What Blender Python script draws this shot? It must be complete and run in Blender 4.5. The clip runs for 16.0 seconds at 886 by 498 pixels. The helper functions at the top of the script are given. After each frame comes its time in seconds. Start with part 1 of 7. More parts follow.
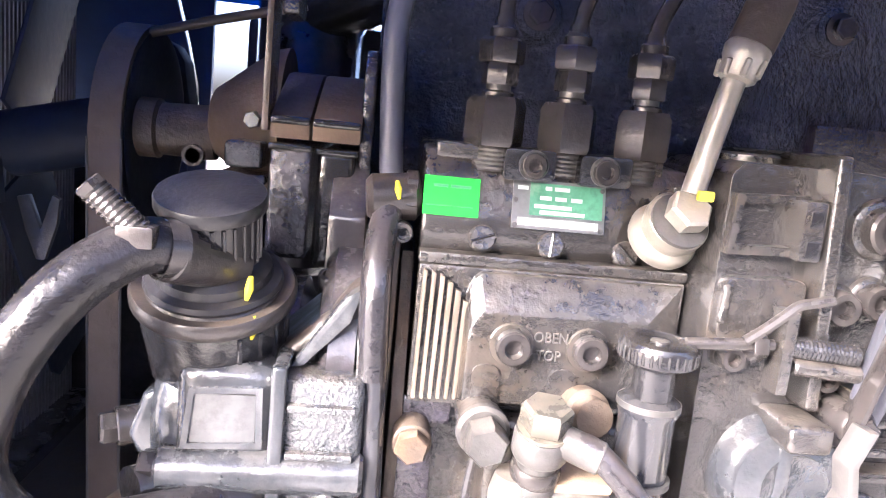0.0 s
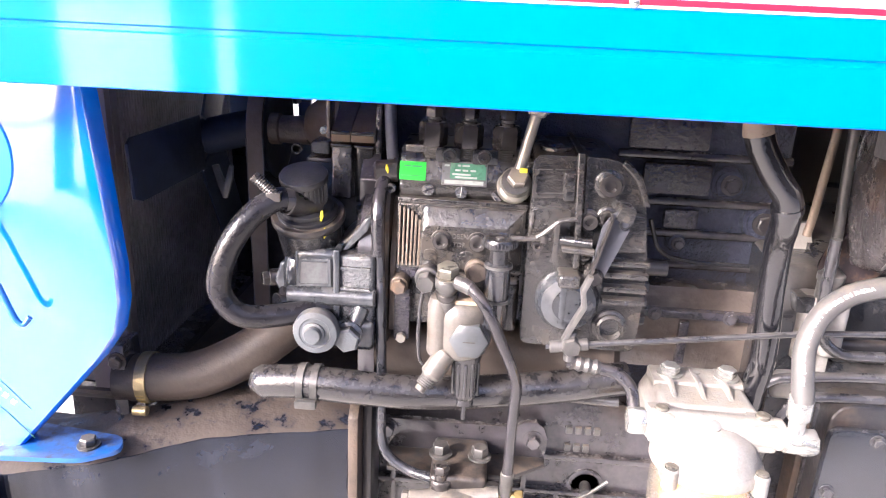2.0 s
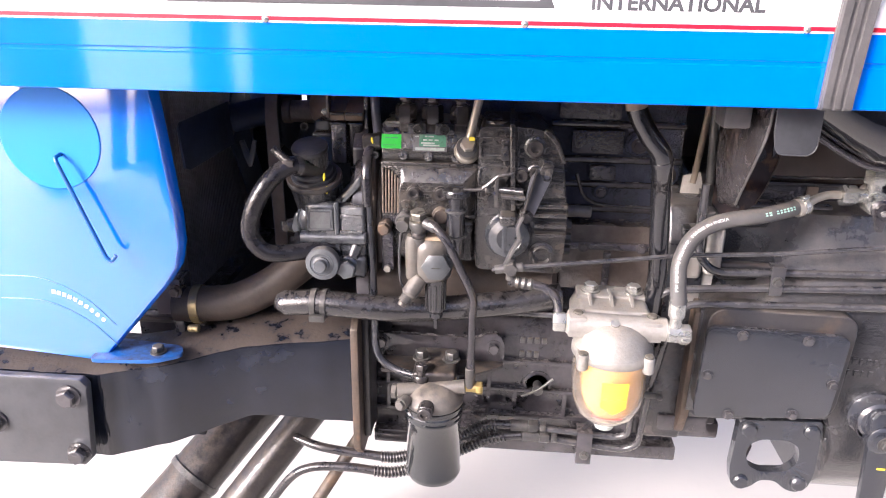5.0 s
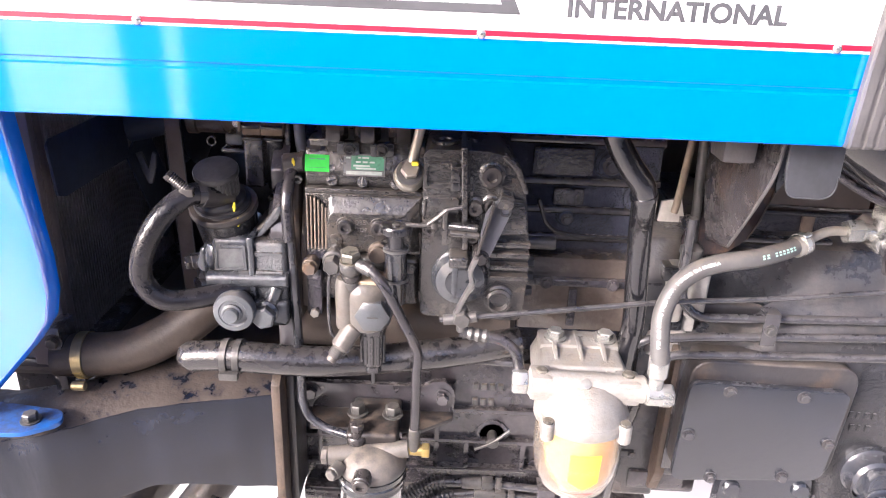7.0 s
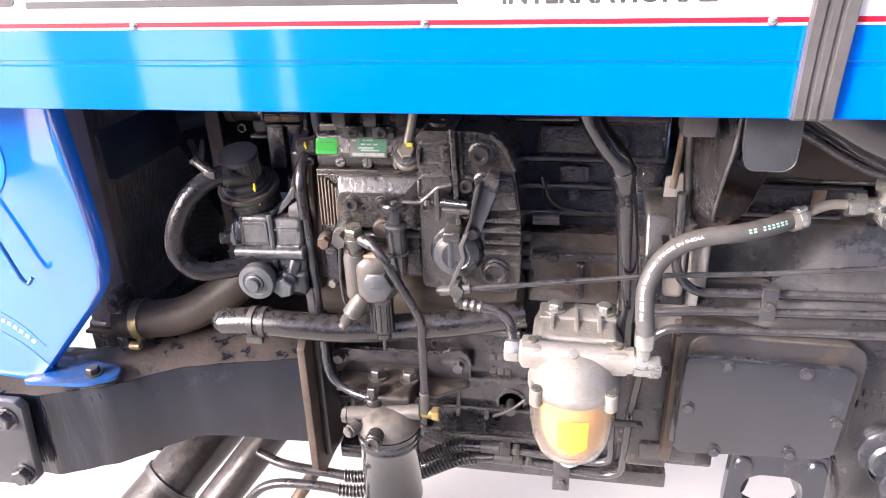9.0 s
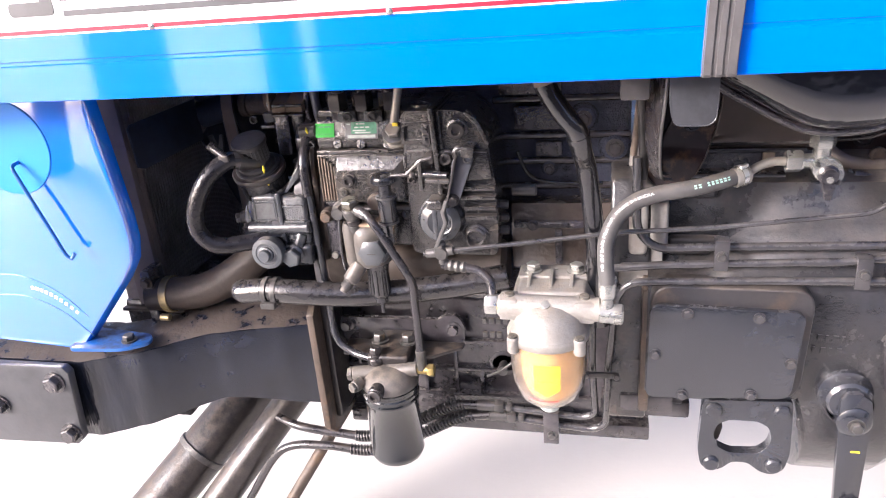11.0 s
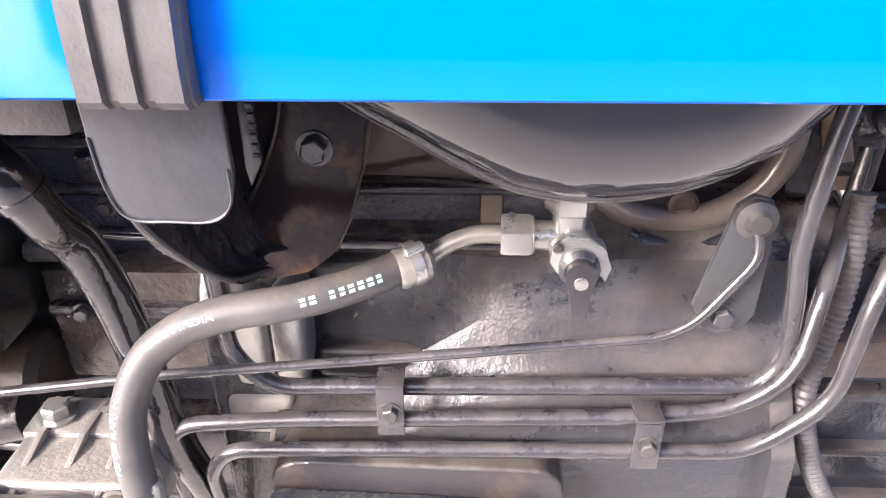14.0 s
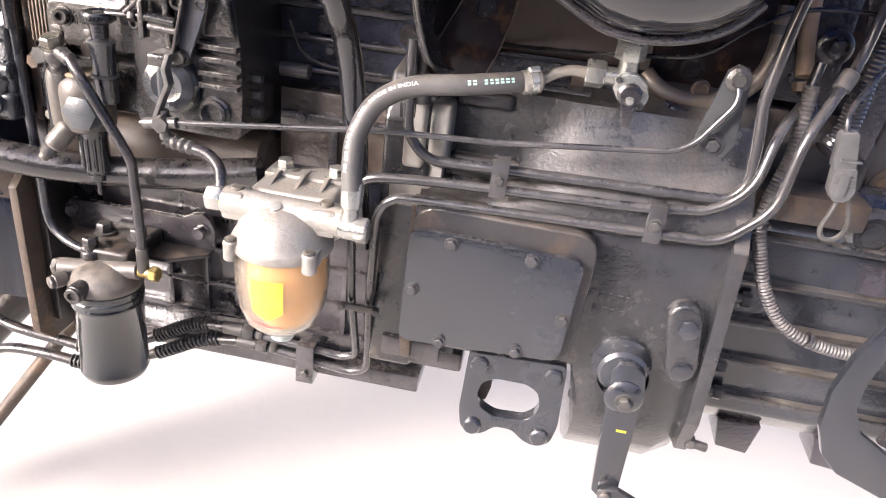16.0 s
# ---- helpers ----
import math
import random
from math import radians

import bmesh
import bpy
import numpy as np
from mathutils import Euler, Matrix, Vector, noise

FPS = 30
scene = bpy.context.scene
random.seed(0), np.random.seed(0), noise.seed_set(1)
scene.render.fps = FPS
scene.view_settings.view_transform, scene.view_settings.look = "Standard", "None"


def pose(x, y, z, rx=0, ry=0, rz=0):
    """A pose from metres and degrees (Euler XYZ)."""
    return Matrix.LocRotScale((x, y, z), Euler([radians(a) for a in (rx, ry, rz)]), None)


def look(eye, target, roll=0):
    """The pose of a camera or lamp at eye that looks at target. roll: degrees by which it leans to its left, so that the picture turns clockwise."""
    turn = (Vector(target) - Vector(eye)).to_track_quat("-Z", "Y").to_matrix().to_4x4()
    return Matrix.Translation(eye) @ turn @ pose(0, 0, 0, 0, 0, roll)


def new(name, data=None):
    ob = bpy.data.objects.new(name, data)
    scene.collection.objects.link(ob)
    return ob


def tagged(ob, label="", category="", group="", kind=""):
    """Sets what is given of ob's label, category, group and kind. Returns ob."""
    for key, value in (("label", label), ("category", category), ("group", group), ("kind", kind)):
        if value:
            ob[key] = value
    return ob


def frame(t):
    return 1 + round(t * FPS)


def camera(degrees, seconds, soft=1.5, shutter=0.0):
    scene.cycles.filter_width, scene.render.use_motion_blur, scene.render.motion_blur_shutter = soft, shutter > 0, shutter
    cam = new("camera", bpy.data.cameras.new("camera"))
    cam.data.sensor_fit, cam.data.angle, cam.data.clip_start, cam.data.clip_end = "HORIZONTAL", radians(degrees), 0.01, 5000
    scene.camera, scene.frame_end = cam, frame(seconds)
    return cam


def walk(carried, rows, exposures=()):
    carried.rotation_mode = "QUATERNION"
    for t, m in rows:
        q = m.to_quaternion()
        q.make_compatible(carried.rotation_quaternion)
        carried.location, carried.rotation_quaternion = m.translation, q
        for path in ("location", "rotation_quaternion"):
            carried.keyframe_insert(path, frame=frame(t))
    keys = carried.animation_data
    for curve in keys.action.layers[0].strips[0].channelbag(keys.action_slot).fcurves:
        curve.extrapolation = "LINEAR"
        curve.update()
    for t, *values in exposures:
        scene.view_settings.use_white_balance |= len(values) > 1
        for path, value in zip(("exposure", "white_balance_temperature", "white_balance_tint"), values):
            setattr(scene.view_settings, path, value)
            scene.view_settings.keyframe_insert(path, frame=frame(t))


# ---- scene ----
cam = camera(63.2, 16.0, 1.1)
PATH = [
    (0, (-0.078, -0.028, 1.074), (0.113, 1.934, 0.737), 5.8),
    (0.2, (-0.074, -0.043, 1.063), (0.044, 1.932, 0.775), 6.9),
    (0.5, (-0.065, -0.052, 1.089), (0.079, 1.912, 0.737), 5.7),
    (0.7, (-0.052, -0.068, 1.100), (0.070, 1.896, 0.741), 6.6),
    (1, (0.0, -0.135, 1.121), (-0.104, 1.815, 0.689), 6.1),
    (1.2, (0.003, -0.204, 1.134), (-0.024, 1.731, 0.631), 6.0),
    (1.5, (0.012, -0.289, 1.145), (-0.088, 1.619, 0.553), 2.1),
    (1.7, (0.025, -0.352, 1.173), (-0.103, 1.547, 0.557), 1.8),
    (2, (0.045, -0.43, 1.204), (-0.074, 1.467, 0.581), 2.7),
    (2.2, (0.061, -0.498, 1.233), (-0.086, 1.374, 0.545), 2.9),
    (2.5, (0.083, -0.559, 1.252), (-0.043, 1.315, 0.566), 2.4),
    (2.7, (0.101, -0.601, 1.272), (-0.038, 1.282, 0.610), 1.1),
    (3, (0.122, -0.651, 1.286), (0.017, 1.236, 0.632), -2.5),
    (3.2, (0.131, -0.675, 1.283), (0.040, 1.208, 0.614), -2.1),
    (3.5, (0.137, -0.69, 1.281), (0.085, 1.202, 0.636), -0.8),
    (3.7, (0.128, -0.692, 1.281), (0.062, 1.206, 0.654), 1.3),
    (4, (0.129, -0.692, 1.274), (0.018, 1.193, 0.617), -0.8),
    (4.2, (0.129, -0.694, 1.263), (0.009, 1.185, 0.589), -0.5),
    (6.5, (0.115, -0.567, 1.267), (-0.046, 1.252, 0.451), 2.1),
    (6.8, (0.116, -0.521, 1.269), (0.028, 1.289, 0.423), 3.1),
    (7, (0.121, -0.487, 1.283), (0.105, 1.356, 0.507), 2.3),
    (7.2, (0.122, -0.464, 1.288), (0.157, 1.387, 0.532), 2.0),
    (7.5, (0.121, -0.432, 1.292), (0.15, 1.413, 0.522), 0.8),
    (7.7, (0.117, -0.415, 1.289), (0.187, 1.432, 0.525), 1.4),
    (8, (0.129, -0.403, 1.292), (0.214, 1.422, 0.478), 0.1),
    (8.2, (0.134, -0.411, 1.287), (0.196, 1.407, 0.458), 0.3),
    (8.5, (0.18, -0.447, 1.294), (0.083, 1.371, 0.464), -0.0),
    (8.7, (0.222, -0.481, 1.299), (-0.023, 1.32, 0.466), 0.3),
    (10.8, (0.365, -0.637, 1.293), (-0.137, 1.125, 0.49), -5.5),
    (11, (0.369, -0.641, 1.278), (-0.078, 1.146, 0.5), -4.8),
    (11.2, (0.396, -0.643, 1.283), (-0.026, 1.148, 0.499), -4.6),
    (11.5, (0.451, -0.625, 1.28), (0.082, 1.177, 0.496), -4.9),
    (11.7, (0.476, -0.583, 1.286), (0.228, 1.251, 0.526), -4.6),
    (12, (0.507, -0.467, 1.285), (0.386, 1.386, 0.542), -2.0),
    (12.3, (0.541, -0.294, 1.264), (0.510, 1.535, 0.455), -1.2),
    (12.5, (0.544, -0.209, 1.273), (0.514, 1.59, 0.398), -0.6),
    (12.7, (0.556, -0.140, 1.250), (0.512, 1.635, 0.331), -1.3),
    (13, (0.552, -0.059, 1.2185), (0.542, 1.671, 0.235), 0.7),
    (13.5, (0.572, -0.024, 1.202), (0.529, 1.674, 0.145), -2.0),
    (13.7, (0.552, -0.050, 1.205), (0.591, 1.667, 0.180), 1.3),
    (14, (0.57, -0.073, 1.203), (0.492, 1.659, 0.207), -0.5),
    (14.2, (0.557, -0.106, 1.223), (0.508, 1.631, 0.232), 2.3),
    (14.5, (0.571, -0.177, 1.229), (0.47, 1.606, 0.328), 1.1),
    (14.7, (0.574, -0.242, 1.233), (0.465, 1.557, 0.367), 2.4),
    (15, (0.591, -0.341, 1.238), (0.425, 1.457, 0.378), 2.0),
    (15.2, (0.593, -0.423, 1.220), (0.368, 1.364, 0.351), 1.7),
    (15.5, (0.598, -0.487, 1.209), (0.314, 1.303, 0.364), 4.0),
    (15.7, (0.596, -0.506, 1.208), (0.298, 1.272, 0.341), 3.6),
    (16, (0.555, -0.451, 1.145), (0.339, 1.325, 0.251), 6.8),
]
EXPOSURES = [(0, 4.14, 5900, 19), (1, 4.06, 5900, 19), (1.5, 3.76, 5900, 19), (2.2, 3.06, 5900, 19), (3.5, 2.56, 5900, 19), (6.5, 2.31, 5900, 19), (7, 2.76, 5900, 19), (7.5, 2.86, 5900, 19), (8.3, 2.56, 5900, 19), (11, 2.41, 5900, 19), (12, 2.61, 5900, 19), (13, 2.58, 5900, 19), (14, 2.88, 5900, 19), (15, 3.09, 5900, 19), (15.5, 2.84, 6050, 16), (16, 2.54, 6050, 16)]
walk(cam, [(t, look(eye, target, roll)) for t, eye, target, roll in PATH], EXPOSURES)


# ---- world, sun ----
SUN_ELEV, SUN_TURN = radians(23), radians(228)
world = bpy.data.worlds.new("sky")
scene.world = world
world.use_nodes = True
wn = world.node_tree.nodes
wn.clear()
sky = wn.new("ShaderNodeTexSky")
sky.sky_type = "NISHITA"
sky.sun_disc = False
sky.sun_elevation, sky.sun_rotation = SUN_ELEV, SUN_TURN
sky.dust_density = 6.0
sky.air_density = 0.5
sky.ozone_density = 0.4
bg = wn.new("ShaderNodeBackground")
bg.inputs["Strength"].default_value = 0.09
wo = wn.new("ShaderNodeOutputWorld")
world.node_tree.links.new(sky.outputs[0], bg.inputs[0])
world.node_tree.links.new(bg.outputs[0], wo.inputs[0])

sun = new("sun", bpy.data.lights.new("sun", "SUN"))
sun.data.energy, sun.data.angle, sun.data.color = 1.0, radians(12), (1.0, 0.95, 0.88)
sd = Vector((math.sin(SUN_TURN) * math.cos(SUN_ELEV), math.cos(SUN_TURN) * math.cos(SUN_ELEV), math.sin(SUN_ELEV)))
sun.matrix_world = look(sd * 20, (0, 0, 0))


# ---- materials ----
def mat(name, base, rough=0.5, metal=0.0, vary=0.25, scale=40.0, bump=0.15, bscale=300.0, dust=0.0, dustcol=(0.30, 0.235, 0.17),
        coat=0.0, coat_ior=1.5, stain=0.0, staincol=(0.16, 0.09, 0.04), trans=0.0, random_obj=0.0, cling=0.07, spec=0.5, edge=0.0, edgecol=(0.30, 0.27, 0.24), depth=0.002, stretch=None):
    m = bpy.data.materials.new(name)
    m.use_nodes = True
    nt = m.node_tree
    N, Lk = nt.nodes, nt.links
    p = N["Principled BSDF"]
    p.inputs["Metallic"].default_value = metal
    p.inputs["Coat Weight"].default_value = coat
    p.inputs["Coat Roughness"].default_value = 0.06
    p.inputs["Specular IOR Level"].default_value = spec
    p.inputs["Coat IOR"].default_value = coat_ior
    p.inputs["Transmission Weight"].default_value = trans
    co = N.new("ShaderNodeTexCoord")

    def noise_tex(sc, detail=5.0, ro=0.6):
        n = N.new("ShaderNodeTexNoise")
        n.inputs["Scale"].default_value, n.inputs["Detail"].default_value, n.inputs["Roughness"].default_value = sc, detail, ro
        Lk.new(co.outputs["Object"], n.inputs["Vector"])
        return n

    def ramp(src, a, b):
        r = N.new("ShaderNodeMapRange")
        r.inputs["From Min"].default_value, r.inputs["From Max"].default_value = a, b
        Lk.new(src, r.inputs["Value"])
        return r.outputs[0]

    def mix(fac, a, b):
        x = N.new("ShaderNodeMix")
        x.data_type = "RGBA"
        if isinstance(fac, float):
            x.inputs[0].default_value = fac
        else:
            Lk.new(fac, x.inputs[0])
        for k, v in ((6, a), (7, b)):
            if isinstance(v, tuple):
                x.inputs[k].default_value = (*v, 1)
            else:
                Lk.new(v, x.inputs[k])
        return x.outputs[2]

    def mult(a, b):
        x = N.new("ShaderNodeMath")
        x.operation = "MULTIPLY"
        for k, v in ((0, a), (1, b)):
            if isinstance(v, (int, float)):
                x.inputs[k].default_value = v
            else:
                Lk.new(v, x.inputs[k])
        return x.outputs[0]

    big, fine = noise_tex(scale * 0.35, 3.0), noise_tex(scale * 4)
    lo, hi = tuple(c * (1 - vary) for c in base), tuple(min(1.0, c * (1 + vary)) for c in base)
    col = mix(ramp(big.outputs[0], 0.3, 0.7), lo, hi)
    col = mix(mult(ramp(fine.outputs[0], 0.4, 0.75), 0.35), col, hi)
    grime = noise_tex(scale * 1.1, 6.0, 0.65)
    col = mix(mult(ramp(grime.outputs[0], 0.50, 0.68), min(1.0, vary * 1.3)), col, tuple(c * 0.45 for c in base))
    if stain:
        st = noise_tex(scale * 0.5, 6.0, 0.7)
        col = mix(mult(ramp(st.outputs[0], 0.52, 0.66), stain), col, staincol)
    if dust:
        geo = N.new("ShaderNodeNewGeometry")
        sep = N.new("ShaderNodeSeparateXYZ")
        Lk.new(geo.outputs["Normal"], sep.inputs[0])
        up = ramp(sep.outputs[2], 0.15, 0.95)
        up2 = N.new("ShaderNodeMath")
        up2.operation = "ADD"
        Lk.new(up, up2.inputs[0])
        up2.inputs[1].default_value = cling
        dn = noise_tex(scale * 1.3, 8.0, 0.7)
        dfac = mult(mult(up2.outputs[0], ramp(dn.outputs[0], 0.38, 0.64)), dust)
        cl = N.new("ShaderNodeClamp")
        Lk.new(dfac, cl.inputs[0])
        dfac = cl.outputs[0]
        col = mix(dfac, col, dustcol)
        rr = N.new("ShaderNodeMapRange")
        rr.inputs["To Min"].default_value, rr.inputs["To Max"].default_value = rough, min(0.95, rough + 0.5)
        Lk.new(dfac, rr.inputs["Value"])
        Lk.new(rr.outputs[0], p.inputs["Roughness"])
        if coat:
            cw = N.new("ShaderNodeMapRange")
            cw.inputs["To Min"].default_value, cw.inputs["To Max"].default_value = coat, 0.0
            Lk.new(dfac, cw.inputs["Value"])
            Lk.new(cw.outputs[0], p.inputs["Coat Weight"])
        if metal:
            mm = N.new("ShaderNodeMapRange")
            mm.inputs["To Min"].default_value, mm.inputs["To Max"].default_value = metal, 0.0
            Lk.new(dfac, mm.inputs["Value"])
            Lk.new(mm.outputs[0], p.inputs["Metallic"])
    else:
        rr = N.new("ShaderNodeMapRange")
        rr.inputs["To Min"].default_value, rr.inputs["To Max"].default_value = max(0.02, rough * 0.75), min(1.0, rough * 1.25)
        Lk.new(fine.outputs[0], rr.inputs["Value"])
        Lk.new(rr.outputs[0], p.inputs["Roughness"])
    if edge:
        ge = N.new("ShaderNodeNewGeometry")
        en = noise_tex(scale * 2.0, 5.0, 0.7)
        col = mix(mult(mult(ramp(ge.outputs["Pointiness"], 0.53, 0.66), ramp(en.outputs[0], 0.35, 0.62)), edge), col, edgecol)
    if random_obj:
        oi = N.new("ShaderNodeObjectInfo")
        hv = N.new("ShaderNodeHueSaturation")
        vv = N.new("ShaderNodeMapRange")
        vv.inputs["To Min"].default_value, vv.inputs["To Max"].default_value = 1 - random_obj, 1 + random_obj
        Lk.new(oi.outputs["Random"], vv.inputs["Value"])
        Lk.new(vv.outputs[0], hv.inputs["Value"])
        Lk.new(col, hv.inputs["Color"])
        col = hv.outputs[0]
    Lk.new(col, p.inputs["Base Color"])
    if bump:
        b = N.new("ShaderNodeBump")
        b.inputs["Strength"].default_value, b.inputs["Distance"].default_value = bump, depth
        bn = noise_tex(bscale, 4.0)
        if stretch:
            mp = N.new("ShaderNodeMapping")
            mp.inputs["Scale"].default_value = stretch
            Lk.new(co.outputs["Object"], mp.inputs["Vector"])
            Lk.new(mp.outputs[0], bn.inputs["Vector"])
        Lk.new(bn.outputs[0], b.inputs["Height"])
        Lk.new(b.outputs[0], p.inputs["Normal"])
        Lk.new(b.outputs[0], p.inputs["Coat Normal"])
    return m


BLUE = mat("blue_gloss_paint", (0.0, 0.155, 0.76), 0.35, vary=0.03, bump=0.0, coat=1.0, coat_ior=2.1, scale=8, spec=0.08)
BLUE_SATIN = mat("blue_satin_paint", (0.0, 0.20, 0.70), 0.5, vary=0.04, bump=0.0, scale=8)
BUMPER = mat("grey_bumper_paint", (0.052, 0.054, 0.060), 0.3, vary=0.2, bump=0.15, bscale=80, dust=0.35, coat=0.3)
BLUE_DARK = mat("blue_rod_paint", (0.01, 0.10, 0.30), 0.35, vary=0.1, bump=0.0, coat=0.3)
WHITE = mat("white_decal", (0.76, 0.76, 0.78), 0.35, vary=0.03, bump=0.0, scale=10)
DUSTRUBBER = mat("dusty_rubber_pipe", (0.021, 0.020, 0.021), 0.2, vary=0.4, bump=0.3, bscale=90, dust=0.45, dustcol=(0.105, 0.090, 0.078), coat=0.7, scale=60)
NUT = mat("dark_oiled_nut", (0.040, 0.036, 0.035), 0.22, metal=0.3, vary=0.4, bump=0.15, dust=0.35, dustcol=(0.15, 0.13, 0.11), coat=0.3)
DUSTBROWN = mat("caked_brown_dust", (0.072, 0.058, 0.050), 0.18, vary=0.5, bump=0.9, bscale=60, dust=0.3, dustcol=(0.19, 0.155, 0.12), stain=0.6, staincol=(0.030, 0.022, 0.019), scale=16, coat=1.0, depth=0.003)
CAPMATT = mat("matt_black_cap", (0.013, 0.013, 0.015), 0.32, vary=0.35, bump=0.3, bscale=120, dust=0.25, dustcol=(0.12, 0.11, 0.105))
PANELGREY = mat("pale_grey_sheet", (0.135, 0.125, 0.118), 0.35, vary=0.25, bump=0.3, bscale=60, dust=0.4, stain=0.45, staincol=(0.075, 0.055, 0.045), scale=9)
BLOCKNAVY = mat("navy_black_casting", (0.035, 0.040, 0.066), 0.12, vary=0.5, bump=1.0, bscale=320, dust=0.15, coat=1.0, depth=0.006, scale=18)
DARKMATT = mat("dark_navy_shroud", (0.019, 0.026, 0.046), 0.5, vary=0.35, bump=0.3, bscale=40, spec=0.3)
DIRTYBLUE = mat("dirty_blue_plate", (0.01, 0.09, 0.32), 0.35, vary=0.2, bump=0.2, bscale=60, dust=0.9, dustcol=(0.055, 0.045, 0.040), coat=0.3, scale=30)
DASHGREY = mat("brown_grey_sheet", (0.10, 0.085, 0.072), 0.35, vary=0.3, bump=0.3, bscale=40, dust=0.4, stain=0.4, staincol=(0.05, 0.037, 0.03), scale=10, coat=0.3)
DUSTTOP = mat("brown_road_dust", (0.125, 0.088, 0.060), 0.7, vary=0.3, bump=0.4, bscale=150, stain=0.4, staincol=(0.07, 0.048, 0.034), scale=30)
BADGE = mat("dull_aluminium_badge", (0.12, 0.123, 0.125), 0.3, metal=0.4, vary=0.35, scale=90, dust=0.3)
CHROME = mat("dark_oily_tube", (0.030, 0.031, 0.036), 0.12, metal=0.2, vary=0.3, bump=0.05, dust=0.3, dustcol=(0.17, 0.155, 0.14), coat=0.8)
RED = mat("red_decal", (0.50, 0.008, 0.03), 0.4, vary=0.05, bump=0.0)
GREYDECAL = mat("dark_grey_decal", (0.07, 0.07, 0.075), 0.4, vary=0.15, bump=0.0)
VIOLET = mat("violet_decal", (0.05, 0.02, 0.35), 0.4, vary=0.05, bump=0.0)
GREEN = mat("green_decal", (0.0, 0.30, 0.01), 0.4, vary=0.05, bump=0.0)
CREAM = mat("pale_yellow_decal", (0.62, 0.50, 0.12), 0.4, vary=0.05, bump=0.0)
CYAN = mat("light_blue_decal", (0.05, 0.45, 0.75), 0.4, vary=0.05, bump=0.0)
LABELGREEN = mat("bright_green_label", (0.01, 0.50, 0.03), 0.45, vary=0.15, bump=0.0, scale=60)
PLATEGREEN = mat("green_printed_plate", (0.06, 0.20, 0.12), 0.35, metal=0.2, vary=0.4, scale=120, stain=0.4, staincol=(0.25, 0.27, 0.22))
PLATEWHITE = mat("worn_white_print", (0.38, 0.42, 0.39), 0.4, vary=0.3, scale=200)
YELLOW = mat("yellow_paint_mark", (0.75, 0.60, 0.03), 0.6, vary=0.15, bump=0.2)
BLACK = mat("black_engine_paint", (0.036, 0.033, 0.037), 0.16, vary=0.4, bump=0.3, bscale=90, dust=0.35, dustcol=(0.20, 0.17, 0.14), coat=1.0, edge=0.1)
BLACKROUGH = mat("cast_iron_black", (0.024, 0.022, 0.030), 0.14, vary=0.4, bump=0.9, bscale=170, dust=0.25, coat=1.0, depth=0.0024)
BLACKGLOSS = mat("glossy_black_paint", (0.012, 0.012, 0.015), 0.11, vary=0.3, bump=0.7, bscale=24, dust=0.25, coat=0.12, scale=18, depth=0.004, cling=0.0, spec=0.25)
PUMPIRON = mat("dusty_pump_casting", (0.020, 0.019, 0.019), 0.22, vary=0.55, bump=0.5, bscale=170, dust=0.65, dustcol=(0.135, 0.114, 0.090), stain=0.35, staincol=(0.070, 0.053, 0.036), coat=1.0, cling=0.11, edge=0.12, edgecol=(0.26, 0.23, 0.20))
PUMPGREY = mat("grey_painted_aluminium", (0.028, 0.031, 0.036), 0.20, vary=0.3, bump=0.45, bscale=90, dust=0.3, dustcol=(0.19, 0.175, 0.16), coat=1.0, cling=0.12, edge=0.15, edgecol=(0.36, 0.36, 0.36))
RUBBER = mat("black_rubber", (0.019, 0.018, 0.021), 0.26, vary=0.45, bump=0.45, bscale=70, dust=0.18, coat=0.6)
SUCTION = mat("oily_black_hose", (0.014, 0.013, 0.015), 0.24, vary=0.45, bump=0.6, bscale=90, dust=0.15, dustcol=(0.12, 0.11, 0.10), spec=0.45)
BEAMPAINT = mat("brushed_black_beam_paint", (0.010, 0.012, 0.019), 0.14, vary=0.5, bump=0.6, bscale=26, dust=2.2, dustcol=(0.058, 0.046, 0.038), coat=0.35, scale=30, depth=0.007, cling=0.0, spec=0.4, stretch=(1.0, 1.0, 0.2))
HOSEGREY = mat("grey_rubber_hose", (0.074, 0.072, 0.071), 0.45, vary=0.2, bump=0.15, bscale=1100, dust=0.3, depth=0.001)
BROWNHOSE = mat("dusty_brown_hose", (0.042, 0.032, 0.025), 0.5, vary=0.35, bump=0.35, bscale=120, dust=0.45, dustcol=(0.135, 0.10, 0.07))
STRAP = mat("grey_rubber_strap", (0.070, 0.067, 0.068), 0.45, vary=0.25, bump=0.35, bscale=150, dust=0.2)
STEEL = mat("dull_steel", (0.085, 0.083, 0.081), 0.3, metal=0.5, vary=0.4, bump=0.25, dust=0.5, dustcol=(0.22, 0.19, 0.16), cling=0.15)
ZINC = mat("bright_zinc", (0.40, 0.40, 0.375), 0.26, metal=0.75, vary=0.25, bump=0.15, dust=0.3)
PIPESTEEL = mat("oiled_steel_pipe", (0.034, 0.033, 0.036), 0.22, vary=0.4, bump=0.15, bscale=120, dust=0.45, dustcol=(0.155, 0.138, 0.120), coat=0.9, cling=0.12, scale=25)
ALU = mat("raw_cast_aluminium", (0.30, 0.285, 0.26), 0.34, metal=0.35, vary=0.2, bump=0.5, bscale=220, dust=0.4, dustcol=(0.34, 0.27, 0.19), edge=0.3, edgecol=(0.55, 0.53, 0.50))
BRASS = mat("brass_olive", (0.40, 0.30, 0.11), 0.3, metal=0.8, vary=0.3, dust=0.4)
